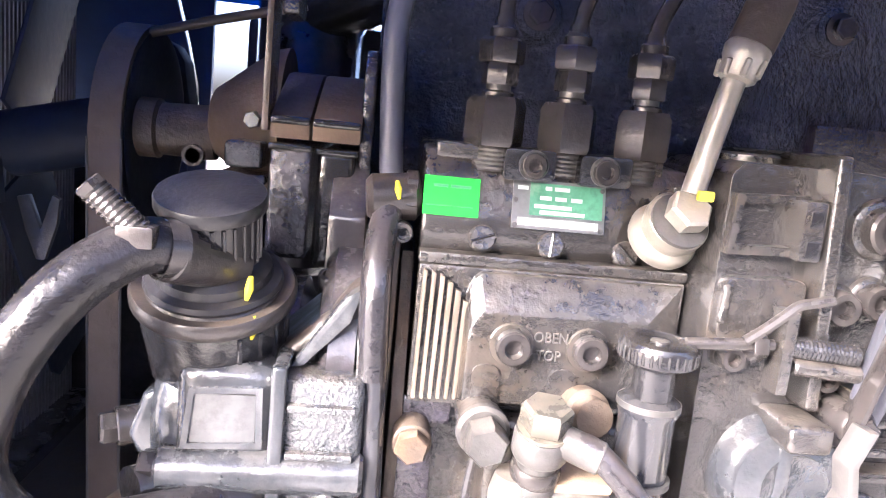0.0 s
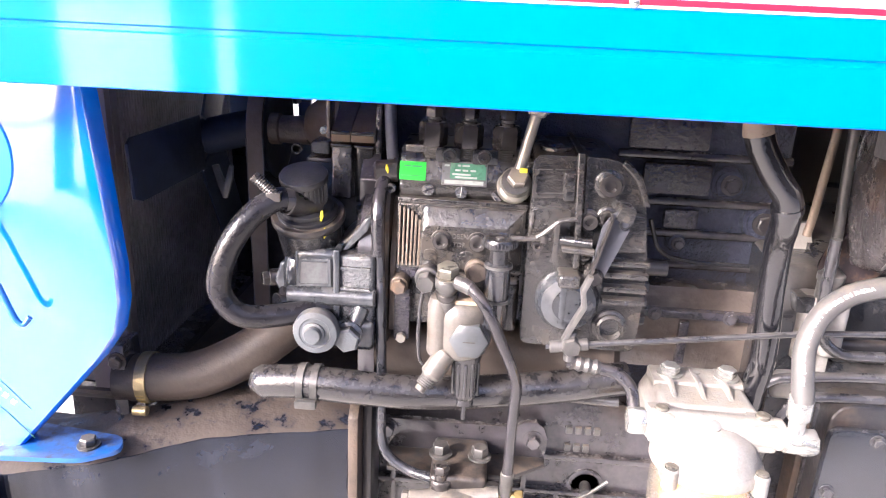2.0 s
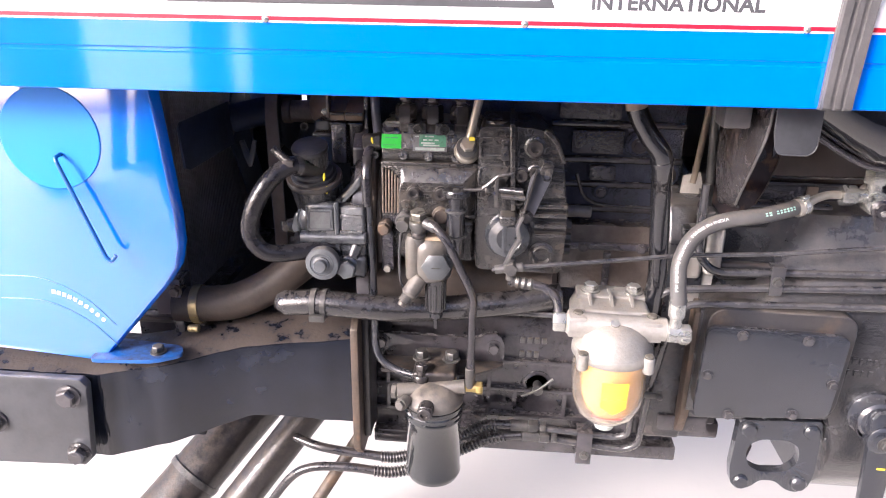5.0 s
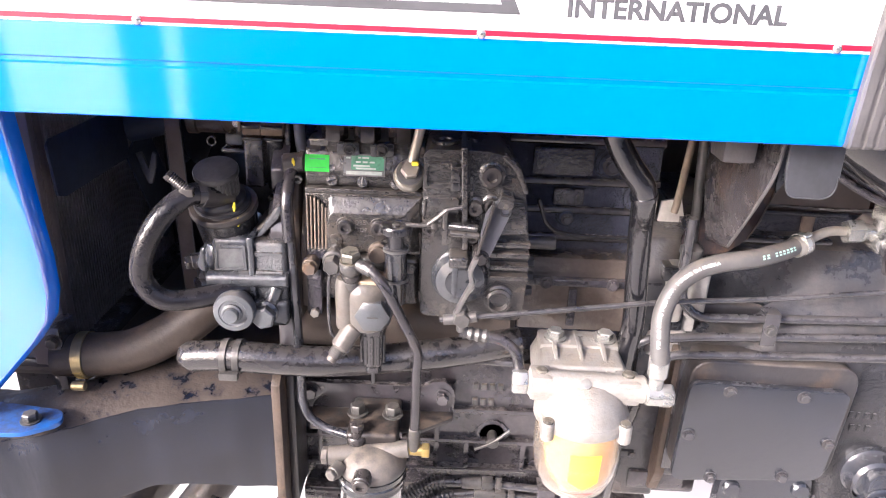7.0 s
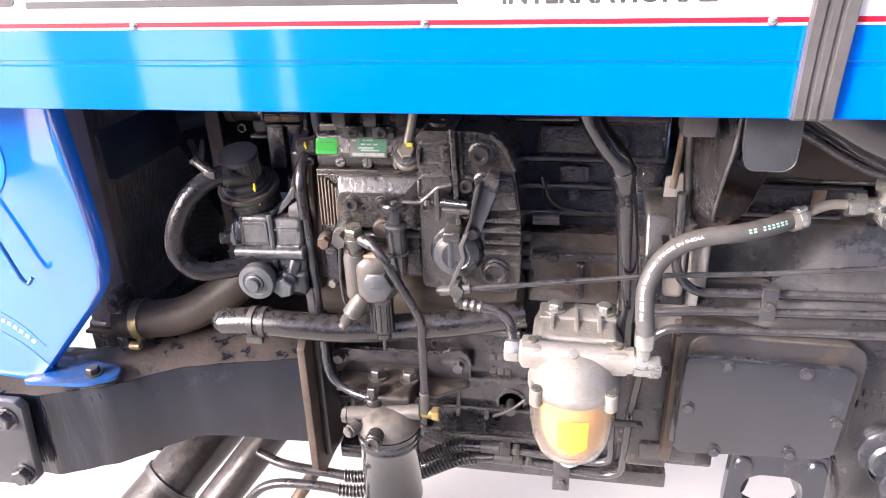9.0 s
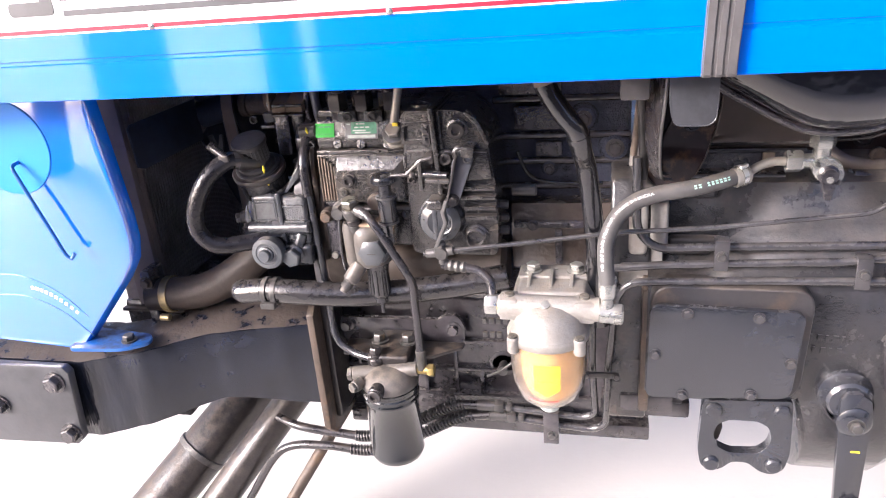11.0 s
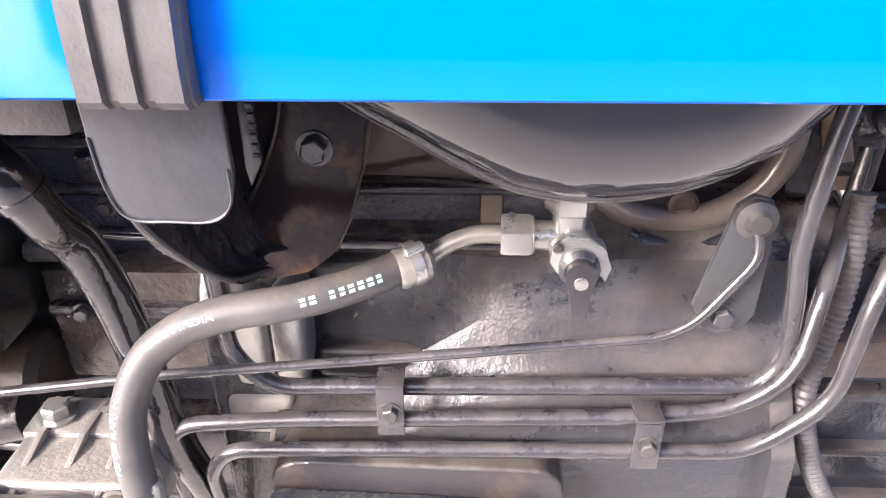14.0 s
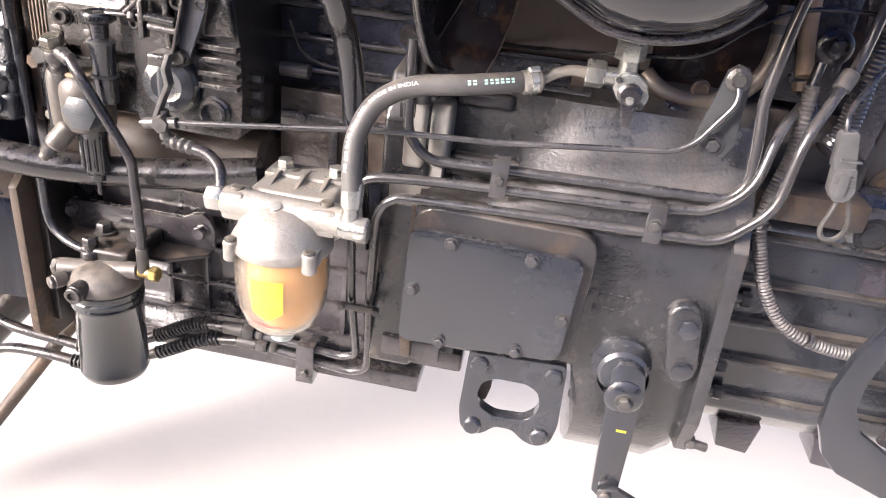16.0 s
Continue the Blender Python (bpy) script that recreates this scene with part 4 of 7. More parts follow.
# ---- hydraulic pump ----
def hydraulic_pump():
    t = thing("hydraulic_pump", (-0.13, 0.34, 0.83), "black hydraulic steering pump with round reservoir cap", "hydraulic pump")
    a = Vector((0, -0.34, 0.94)).normalized()
    top = Vector((-0.157, 0.322, 1.032))
    cap = part("cap", lathe(top - a * 0.036, a, [(0.0222, 0), (0.0226, 0.004), (0.0232, 0.028), (0.0262, 0.0290), (0.0266, 0.030), (0.0266, 0.0345), (0.0258, 0.036), (0.020, 0.0362), (0, 0.0366)], 48), CAPMATT, t, "round black filler cap")
    d, u, v = axes(a)
    for i in range(28):
        w = i * math.tau / 28
        o = (u * math.cos(w) + v * math.sin(w)) * 0.0226
        part("grip", cyl(top - a * 0.034 + o, top - a * 0.009 + o * 1.02, 0.0011, 6, 0.0002), CAPMATT, cap)
    part("neck", lathe(top - a * 0.050, a, [(0.0335, 0), (0.0345, 0.002), (0.0335, 0.0045), (0.029, 0.0055), (0.0285, 0.010), (0.026, 0.012), (0.021, 0.016)], 40), CAPMATT, t)
    part("rim", lathe(top - a * 0.060, a, [(0.0365, 0), (0.0405, 0.001), (0.0415, 0.003), (0.0415, 0.0075), (0.040, 0.0095), (0.034, 0.0085), (0.033, 0.010), (0.030, 0.010)], 48), DUSTBLACK, t, "wide dusty black reservoir rim")
    part("reservoir", lathe(top - a * 0.112, a, [(0.022, 0), (0.030, 0.004), (0.0345, 0.012), (0.0372, 0.040), (0.0378, 0.054)], 32), BLACKWET, t)
    for i in range(7):
        w = radians(-150 + i * 17)
        o = (u * math.cos(w) + v * math.sin(w)) * 0.0368
        part("wall_rib", cyl(top - a * 0.098 + o * 0.97, top - a * 0.062 + o * 1.02, 0.0012, 6, 0.0003), BLACKWET, t)
    for s, h, dx, dy in ((0.040, 0.013, 0.0225, -0.024), (0.061, 0.013, 0.0255, -0.0300)):
        p0 = top - a * s + Vector((dx, dy, 0))
        part("paint_mark", sweep([p0, p0 - a * h * 0.5 + Vector((-0.0008, -0.0006, 0)), p0 - a * h + Vector((-0.0022, -0.0004, 0))], [0.0012, 0.0022, 0.0011], 8), YELLOW, t)
    part("spout", cyl((-0.146, 0.331, 0.996), (-0.170, 0.300, 1.006), 0.0142, 22), DUSTBLACK, t, "dusty brown hose spout")
    part("front_half", box(-0.168, -0.1195, 0.312, 0.41, 0.868, 0.949, 0.010, 4), PUMPGREY, t)
    part("end_dome", lathe((-0.165, 0.362, 0.910), (-1, 0, 0), [(0.044, 0), (0.043, 0.010), (0.036, 0.018), (0.020, 0.022), (0, 0.022)], 32), PUMPGREY, t)
    part("rear_half", box(-0.1165, -0.076, 0.309, 0.41, 0.866, 0.947, 0.007, 3), PUMPSTIPPLE, t)
    part("joint_plate", box(-0.1215, -0.1140, 0.3045, 0.41, 0.862, 0.953, 0.0025, 3), PUMPGREY, t)
    for z in (0.9075, 0.932):
        part("casting_ledge", box(-0.113, -0.080, 0.3050, 0.312, z - 0.002, z + 0.002, 0.0012), PUMPSTIPPLE, t)
    fr = [(-0.1640, 0.9065), (-0.1245, 0.9085), (-0.1255, 0.9400), (-0.1605, 0.9380)]
    inner = [(-0.1605, 0.9095), (-0.1280, 0.9115), (-0.1288, 0.9370), (-0.1580, 0.9352)]
    part("badge_frame", holed(fr, inner, 0.3095, 0.3125), PUMPGREY, t)
    part("badge", box(-0.1600, -0.1285, 0.3105, 0.3120, 0.9098, 0.9355, 0.0005), BADGE, t, "pale metal rating badge")
    part("through_bolt", cyl((-0.175, 0.312, 0.8945), (-0.074, 0.312, 0.8965), 0.0108, 22, 0.002), PUMPGREY, t)
    part("bolt_head", hexa((-0.175, 0.312, 0.8945), (-1, 0, 0), 0.0098, 0.008), NUT, t)
    part("web", box(-0.150, -0.080, 0.315, 0.40, 0.872, 0.884, 0.003), PUMPGREY, t)
    part("shoulder", prism([(-0.130, 0.944), (-0.076, 0.942), (-0.074, 0.994), (-0.086, 0.990), (-0.104, 0.968)], 0.334, 0.42, "y", 0.007, 3), DUSTBLACK, t)
    part("shoulder_web", prism([(-0.116, 0.946), (-0.108, 0.948), (-0.086, 0.972), (-0.080, 0.992), (-0.090, 0.985)], 0.322, 0.336, "y", 0.003), PUMPGREY, t)
    part("mounting_plate", prism([(0.338, 0.83), (0.338, 0.985), (0.35, 1.03), (0.42, 1.03), (0.42, 0.82)], -0.0725, -0.064, "x", 0.003), RUST, t)
    part("screw", allen_head((-0.101, 0.362, 0.980), (0, -0.5, 1), 0.0058, 0.010), BLACKWET, t)
    part("side_lug", join(cyl((-0.190, 0.352, 0.901), (-0.206, 0.344, 0.900), 0.0105, 18), hexa((-0.205, 0.3445, 0.900), (-1, -0.5, 0), 0.0088, 0.009)), NUT, t)
    part("lug_web", prism([(-0.198, 0.900), (-0.190, 0.924), (-0.165, 0.932), (-0.165, 0.885), (-0.192, 0.888)], 0.335, 0.352, "y", 0.005, 3), PUMPGREY, t)
    part("suction_elbow", pipe([(-0.150, 0.33, 0.888), (-0.170, 0.32, 0.886), (-0.185, 0.305, 0.886)], 0.0115), BLACKWET, t)
    rc = part("round_cap", lathe((-0.1345, 0.302, 0.867), FRONT, [(0.018, 0), (0.021, 0.010), (0.0245, 0.014), (0.0252, 0.016), (0.0252, 0.025), (0.0240, 0.028), (0.0175, 0.0295), (0.0165, 0.0285), (0.012, 0.0285)], 44), BLUEGREY, t, "round blue-grey end cap")
    part("cap_bolt", lathe((-0.1355, 0.2735, 0.867), FRONT, [(0.0125, 0), (0.0125, 0.0025), (0.0098, 0.0035), (0.0096, 0.008), (0.0085, 0.0095), (0, 0.0098)], 26), BLUEGREY, rc)
    part("relief_plug", hexa((-0.1015, 0.294, 0.856), FRONT, 0.0148, 0.013), BLUEGREY, t)
    part("plug_collar", lathe((-0.1015, 0.301, 0.857), FRONT, [(0.0155, 0), (0.0155, 0.004), (0.012, 0.007)], 24), PUMPGREY, t)
    part("plug_neck", cyl((-0.100, 0.305, 0.858), (-0.089, 0.313, 0.886), 0.0098), PUMPGREY, t)
    part("lower_body", box(-0.155, -0.075, 0.302, 0.40, 0.835, 0.87, 0.008, 3), PUMPGREY, t)
    h = thing("suction_hose", (-0.2, 0.27, 0.9), "thick curved black rubber suction hose", "hose")
    part("hose", sweep(spline([(-0.152, 0.322, 1.000), (-0.165, 0.306, 1.006), (-0.182, 0.290, 1.008), (-0.206, 0.271, 0.988), (-0.227, 0.262, 0.950), (-0.233, 0.262, 0.912), (-0.212, 0.267, 0.885), (-0.172, 0.29, 0.879), (-0.13, 0.32, 0.880)]), 0.0128, 22), SUCTION, h)
    part("hose_clamp", ring((-0.170, 0.3005, 1.0070), (-0.75, -0.65, 0.12), 0.0132, 0.009, 0.0010), NUT, h)
    part("clamp_housing", box(-0.186, -0.170, 0.278, 0.290, 1.010, 1.020, 0.002), NUT, h)
    part("clamp_screw", corrugated([Vector((-0.196, 0.283, 1.033)), Vector((-0.173, 0.286, 1.0115))], 0.0066, 0.0026, 0.0006, 16), NUT, h, "dark threaded clamp screw")
    part("screw_head", hexa((-0.1955, 0.2831, 1.0325), (-0.72, -0.1, 0.68), 0.0068, 0.005), NUT, h)
    part("hose_seam", sweep([p + Vector((-0.0088, -0.0092, 0.001)) for p in spline([(-0.182, 0.290, 1.008), (-0.206, 0.271, 0.988), (-0.227, 0.262, 0.950), (-0.233, 0.262, 0.912)])], 0.0006, 6), SUCTION, h)


hydraulic_pump()


# ---- fuel injection pump ----
def injection_pump():
    t = thing("fuel_injection_pump", (0.02, 0.37, 0.855), "dusty grey-brown inline fuel injection pump", "injection pump")
    part("upper_body", prism([(0.347, 1.006), (0.341, 1.011), (0.3385, 1.020), (0.3395, 1.030), (0.3455, 1.052), (0.352, 1.062), (0.43, 1.066), (0.43, 1.006)], -0.055, 0.088, "x", 0.003, 3), PUMPIRON, t)
    part("mid_body", box(-0.052, 0.087, 0.337, 0.43, 0.925, 1.008, 0.004), PUMPIRON, t)
    part("lower_body", box(-0.046, 0.087, 0.347, 0.43, 0.855, 0.932, 0.006), PUMPIRON, t)
    part("ledge", box(-0.055, 0.088, 0.3315, 0.345, 1.0045, 1.0105, 0.002), PUMPIRON, t)
    # inspection cover: sloped top band, plain field rounded off at one side, straight fins beside it
    cov = part("inspection_cover", box(-0.0545, 0.0865, 0.3305, 0.338, 0.930, 1.0045, 0.002), PUMPIRON, t)
    bm = bmesh.new()
    lv = [((-0.030, 0.0845, 0.934, 1.0035), 0.3310), ((-0.0295, 0.0840, 0.9345, 1.0030), 0.3285), ((-0.0270, 0.0665, 0.9360, 0.9850), 0.3205), ((-0.0255, 0.0650, 0.9370, 0.9835), 0.3200)]
    rr = []
    for (x0, x1, z0, z1), y in lv:
        arc = [(x0 + 0.010 * (1 - math.sin(radians(w))), z1 - 0.020 * (1 - math.cos(radians(w)))) for w in (15, 35, 55, 75, 90)]
        rr.append([bm.verts.new((x, y, z)) for x, z in [(x0, z0), (x1, z0), (x1, z1)] + [(a, c) for a, c in arc]])
    for p, q in zip(rr, rr[1:]):
        for i in range(len(p)):
            j = (i + 1) % len(p)
            bm.faces.new((p[i], p[j], q[j], q[i]))
    bm.faces.new(rr[0])
    bm.faces.new(rr[-1])
    part("field", bevelled(finish(bm), 0.0007, 2), PUMPIRON, cov)
    for i in range(6):
        x = -0.0525 + i * 0.0043
        z1 = 1.0015 - 0.0006 * i * i
        part("fin", prism([(x, 0.934), (x + 0.0019, 0.934), (x + 0.0024 + i * 0.0003, z1), (x + 0.0006, z1 + 0.001)], 0.3245 + 0.0004 * i, 0.3315, "y", 0.0005), FINTAN, cov)
    for x in (-0.0045, 0.0355):
        part("screw_boss", lathe((x, 0.3205, 0.9680), FRONT, [(0.0118, 0), (0.0112, 0.0025), (0.0092, 0.0028)], 26), PUMPIRON, cov)
        part("cover_screw", allen_head((x, 0.3185, 0.9680), FRONT, 0.0090, 0.0075), NUT, cov)
        part("lobe", prism(soft_outline([(x - 0.019, 0.9355), (x - 0.004, 0.9355), (x - 0.004, 0.957), (x - 0.019, 0.957)], 0.0074), 0.3185, 0.3205, "y", 0.0008), PUMPIRON, cov)
    part("cast_word", put_text("OBEN", 0.0078, 0.0068, 0.3194, 0.9705, 0.0175, 0.0006), CASTPALE, cov)
    part("cast_word", put_text("TOP", 0.0078, 0.0088, 0.3194, 0.9610, 0.0128, 0.0006), CASTPALE, cov)
    for x, z, w in ((-0.0225, 1.0180, 0.35), (0.0140, 1.0172, 1.45), (0.0545, 1.0160, -0.75)):
        o = Vector((0, -1, 0.30)).normalized()
        s = part("slotted_screw", lathe((x, 0.3405, z), o, [(0.0074, 0), (0.0074, 0.0030), (0.0062, 0.0042), (0, 0.0044)], 22), PUMPIRON, t)
        c = Vector((x, 0.3405, z)) + o * 0.0042
        e = Vector((math.cos(w), 0.25 * math.sin(w), math.sin(w))) * 0.0064
        part("slot", cyl(c - e, c + e, 0.0009, 6, 0.0002), BLACKWET, s)

    def slab(x0, x1, z0, z1, lift, th):
        """A thin plate lying on the sloped front of the upper body."""
        y = [0.3395 + (z - 1.030) * 0.2727 for z in (z0, z1)]
        n = Vector((-0.965, 0.263))
        pts = [Vector((y[0], z0)) + n * lift, Vector((y[1], z1)) + n * lift, Vector((y[1], z1)) + n * (lift + th), Vector((y[0], z0)) + n * (lift + th)]
        return prism([(p.x, p.y) for p in pts], x0, x1, "x", 0)
    lab = part("green_label", slab(-0.0550, -0.0260, 1.0285, 1.0480, 0.0004, 0.0009), LABELGREEN, t, "bright green paper label")
    for x0, x1 in ((-0.0500, -0.0425), (-0.0410, -0.0305)):
        part("print_bar", slab(x0, x1, 1.0425, 1.0440, 0.0015, 0.0002), PLATEGREEN, lab)
    part("print_bar", slab(-0.0535, -0.0290, 1.0330, 1.0335, 0.0015, 0.0002), PLATEGREEN, lab)
    pl = part("name_plate", slab(-0.0085, 0.0410, 1.0255, 1.0505, 0.0004, 0.0008), BADGE, t, "worn green and white rating plate")
    part("green_field", slab(0.0005, 0.0395, 1.0325, 1.0490, 0.0013, 0.0002), PLATEGREEN, pl)
    part("white_strip", slab(-0.0055, 0.0375, 1.0270, 1.0310, 0.0013, 0.0002), PLATEWHITE, pl)
    for z, x0, x1 in ((1.0460, -0.0060, -0.0005), (1.0465, 0.0085, 0.0120), (1.0465, 0.0135, 0.0215), (1.0415, 0.0060, 0.0120), (1.0415, 0.0140, 0.0200), (1.0415, 0.0225, 0.0285), (1.0372, 0.0030, 0.0230), (1.0342, 0.0060, 0.0300)):
        part("print_bar", slab(x0, x1, z - 0.0010, z + 0.0010, 0.0016, 0.0002), PLATEWHITE, pl)
    for x, z in ((-0.0068, 1.0400), (-0.0066, 1.0275), (0.0392, 1.0480), (0.0392, 1.0275)):
        part("rivet", lathe((x, 0.3395 + (z - 1.03) * 0.2727 - 0.0012, z), (0, -1, 0.27), [(0.0016, 0), (0.0012, 0.0008), (0, 0.001)], 10), STEEL, pl)
    # delivery valve holders between their clamps
    part("top_ridge", box(-0.050, 0.072, 0.347, 0.374, 1.058, 1.0665, 0.002), PUMPIRON, t)
    for x0, x1, xs in ((-0.0155, 0.0110, -0.0005), (0.0240, 0.0515, 0.0370)):
        cl = part("clamp_piece", prism(soft_outline([(x0, 1.0500), (x1, 1.0510), (x1, 1.0665), (x0, 1.0660)], 0.003), 0.3365, 0.356, "y", 0.0015), BLACKWET, t)
        part("clamp_screw", allen_head((xs, 0.3370, 1.0585), FRONT, 0.0066, 0.0055), NUT, cl)
        part("washer", ring((xs, 0.3362, 1.0585), FRONT, 0.0066, 0.002, 0.0012, 22), STEEL, cl)
    for i, x in enumerate((-0.0205, 0.0185, 0.0595)):
        v = part("valve_holder", join(hexa((x, 0.353, 1.0660), UP, 0.0158, 0.0255, 6, 0.52 + 0.12 * i), cyl((x, 0.353, 1.090), (x, 0.353, 1.0945), 0.0085, 18)), NUT, t)
        part("holder_thread", corrugated([Vector((x, 0.353, 1.0530)), Vector((x, 0.353, 1.0668))], 0.0102, 0.0022, 0.0006, 22), STEEL, v)
        part("neck", cyl((x, 0.353, 1.0935), (x, 0.353, 1.0985), 0.0066, 16), STEEL, v)
        part("lower_nut", hexa((x, 0.353, 1.0975), UP, 0.0098, 0.0115, 6, 0.2 + 0.3 * i), NUT, v)
        part("union_nut", hexa((x, 0.353, 1.1085), UP, 0.0120, 0.0125, 6, 0.5 + 0.3 * i), NUT, v)
        part("nut_collar", lathe((x, 0.353, 1.1205), UP, [(0.0074, 0), (0.0074, 0.005), (0.0056, 0.007), (0.0052, 0.011)], 16), NUT, v)
    o = Vector((0.10, -0.80, 0.60)).normalized()
    b0 = Vector((0.0690, 0.334, 1.0250))
    part("inlet_banjo", lathe(b0 + Vector((0.001, 0, 0.002)), o, [(0.0180, 0), (0.0188, 0.004), (0.0172, 0.008), (0.0150, 0.0095), (0.0150, 0.013), (0.0164, 0.0145), (0.0164, 0.020), (0.0138, 0.0225)], 32), WHITEPIPE, t, "pale dusty banjo union")
    part("banjo_washer", lathe(b0 + o * 0.0222, o, [(0.0150, 0), (0.0150, 0.0022), (0.0120, 0.0030)], 24), STEEL, t)
    part("banjo_bolt", hexa(b0 + o * 0.0245 + Vector((0.001, 0, 0.002)), o, 0.0112, 0.0100, 6, 0.1), WHITEPIPE, t)
    part("paint_mark", box(0.0745, 0.0825, 0.3050, 0.3085, 1.0505, 1.0555, 0.001), YELLOW, t)
    # governor housing, standing forward of the pump
    part("governor_body", prism(soft_outline([(0.0885, 0.860), (0.214, 0.858), (0.217, 0.918), (0.2145, 0.972), (0.207, 1.024), (0.194, 1.052), (0.178, 1.068), (0.160, 1.0715), (0.094, 1.0715), (0.0885, 1.066)], 0.010, 3), 0.3035, 0.43, "y", 0.006, 3), PUMPIRON, t)
    part("neck_block", box(0.078, 0.092, 0.345, 0.43, 0.87, 1.055, 0.003), PUMPIRON, t)
    part("upper_window", holed([(0.0885, 1.0275), (0.1265, 1.0290), (0.1255, 1.0580), (0.0895, 1.0565)], [(0.0925, 1.0320), (0.1200, 1.0330), (0.1192, 1.0535), (0.0932, 1.0525)], 0.2965, 0.305), PUMPIRON, t)
    part("lower_panel", prism(soft_outline([(0.0885, 0.9850), (0.1310, 0.9865), (0.1305, 1.0180), (0.0900, 1.0165)], 0.006), 0.2945, 0.305, "y", 0.003, 3), PUMPIRON, t)
    part("panel_ridge", cyl((0.0905, 0.2955, 0.994), (0.0915, 0.2955, 1.0135), 0.0028, 12), PUMPIRON, t)
    part("top_boss", lathe((0.1120, 0.338, 1.0705), UP, [(0.0165, 0), (0.0165, 0.004), (0.0150, 0.0052), (0.0085, 0.0052), (0.0075, 0.002), (0, 0.002)], 30), PUMPIRON, t)
    fl = part("split_flange", prism([(0.1300, 1.0785), (0.1372, 1.0785), (0.1435, 0.955), (0.1365, 0.955)], 0.2870, 0.42, "y", 0.0022, 3), PUMPIRON, t, "dusty raised joint flange")
    part("inner_bead", prism([(0.1400, 1.0735), (0.1436, 1.0735), (0.1495, 0.958), (0.1458, 0.958)], 0.2955, 0.41, "y", 0.0014), PUMPIRON, fl)
    nb = part("notch_boss", box(0.1195, 0.1310, 0.2890, 0.304, 1.0275, 1.0565, 0.002), PUMPIRON, t)
    for z in (1.0335, 1.0480):
        part("notch", box(0.1225, 0.1285, 0.2882, 0.2900, z - 0.0042, z + 0.0042, 0.0006), BLACKWET, nb)
    for x, z, r in ((0.1665, 1.0450, 0.0118), (0.1495, 1.0060, 0.0088), (0.1680, 1.0100, 0.0088), (0.0985, 0.9770, 0.0062), (0.1480, 0.9700, 0.0066)):
        b = part("bolt_boss", lathe((x, 0.3045, z), FRONT, [(r * 1.32, 0), (r * 1.28, 0.004), (r * 1.1, 0.0052)], 26), PUMPIRON, t)
        part("housing_bolt", allen_head((x, 0.3000, z), FRONT, r, 0.0095), NUT, b)
    part("shoulder_rib", prism([(0.176, 1.0655), (0.192, 1.0505), (0.2035, 1.0235), (0.2105, 1.0240), (0.1985, 1.0555), (0.180, 1.0720)], 0.2985, 0.31, "y", 0.0025, 3), PUMPIRON, t)
    part("side_panel", prism([(0.183, 1.0180), (0.2065, 1.0155), (0.2125, 0.9760), (0.176, 0.9730)], 0.2945, 0.305, "y", 0.003, 3), PUMPIRON, t)
    for z, x0 in ((0.9635, 0.160), (0.9500, 0.166), (0.9345, 0.171), (0.9205, 0.171)):
        part("cooling_rib", box(x0, 0.2165, 0.2905, 0.305, z - 0.0030, z + 0.0030, 0.0015), PUMPIRON, t)
    part("threaded_port", lathe((0.1840, 0.304, 0.8880), FRONT, [(0.0185, 0), (0.0185, 0.004), (0.0158, 0.006), (0.0158, 0.010), (0.0132, 0.0125), (0.0118, 0.0125), (0.0100, 0.004), (0, 0.003)], 28), PUMPIRON, t)
    for z in (0.925, 0.885, 0.905):
        part("side_bolt", hexa((0.2155, 0.335, z), (1, 0, 0), 0.0068, 0.012), STEEL, t)
    sh = part("stop_housing", lathe((0.1345, 0.322, 0.9150), (0.05, -1, 0.02), [(0.0335, 0), (0.0345, 0.003), (0.0345, 0.022), (0.0315, 0.030), (0.0300, 0.031), (0.0290, 0.034), (0.0180, 0.0385), (0.0165, 0.0375), (0.006, 0.0375)], 44), PUMPGREY, t, "round grey cast stop housing")
    part("housing_rib", box(0.1255, 0.1330, 0.2830, 0.3000, 0.893, 0.937, 0.0025), PUMPGREY, sh)
    part("clamp_boss", box(0.1215, 0.1445, 0.2720, 0.3050, 0.9385, 0.9525, 0.004, 3), PUMPIRON, t)
    part("clamp_nut", hexa((0.1440, 0.2850, 0.9440), (1, 0, 0), 0.0062, 0.008), NUT, t)
    lev = part("control_lever", prism([(0.1610, 1.0060), (0.1700, 1.0200), (0.1780, 1.0235), (0.1890, 1.0210), (0.1900, 1.0080), (0.1665, 0.9465), (0.1590, 0.9420), (0.1515, 0.9500)], 0.2790, 0.2835, "y", 0.0012), PUMPDARK, t, "flat dark steel control lever with a pale turned edge")
    part("turned_edge", prism([(0.1505, 0.9515), (0.1535, 0.9500), (0.1715, 1.0195), (0.1685, 1.0205)], 0.2690, 0.2835, "y", 0.001), NUT, lev)
    part("lever_pivot", join(lathe((0.1585, 0.303, 0.9510), FRONT, [(0.0100, 0), (0.0100, 0.024), (0.0085, 0.026)], 22), hexa((0.1585, 0.2785, 0.9510), FRONT, 0.0078, 0.007)), NUT, lev)
    part("lever_eye", lathe((0.1830, 0.2792, 1.0100), FRONT, [(0.0066, 0), (0.0066, 0.002), (0.0042, 0.002), (0.0036, -0.001), (0, -0.001)], 18), BLACKWET, lev)
    part("lever_cap", prism(soft_outline([(0.1720, 1.0140), (0.1900, 1.0110), (0.1930, 1.0260), (0.1780, 1.0290)], 0.004), 0.2760, 0.3035, "y", 0.002), PUMPIRON, lev)
    arm = [(0.1530, 0.9570), (0.1465, 0.9400), (0.1495, 0.9235), (0.1400, 0.9030), (0.1320, 0.8830)]
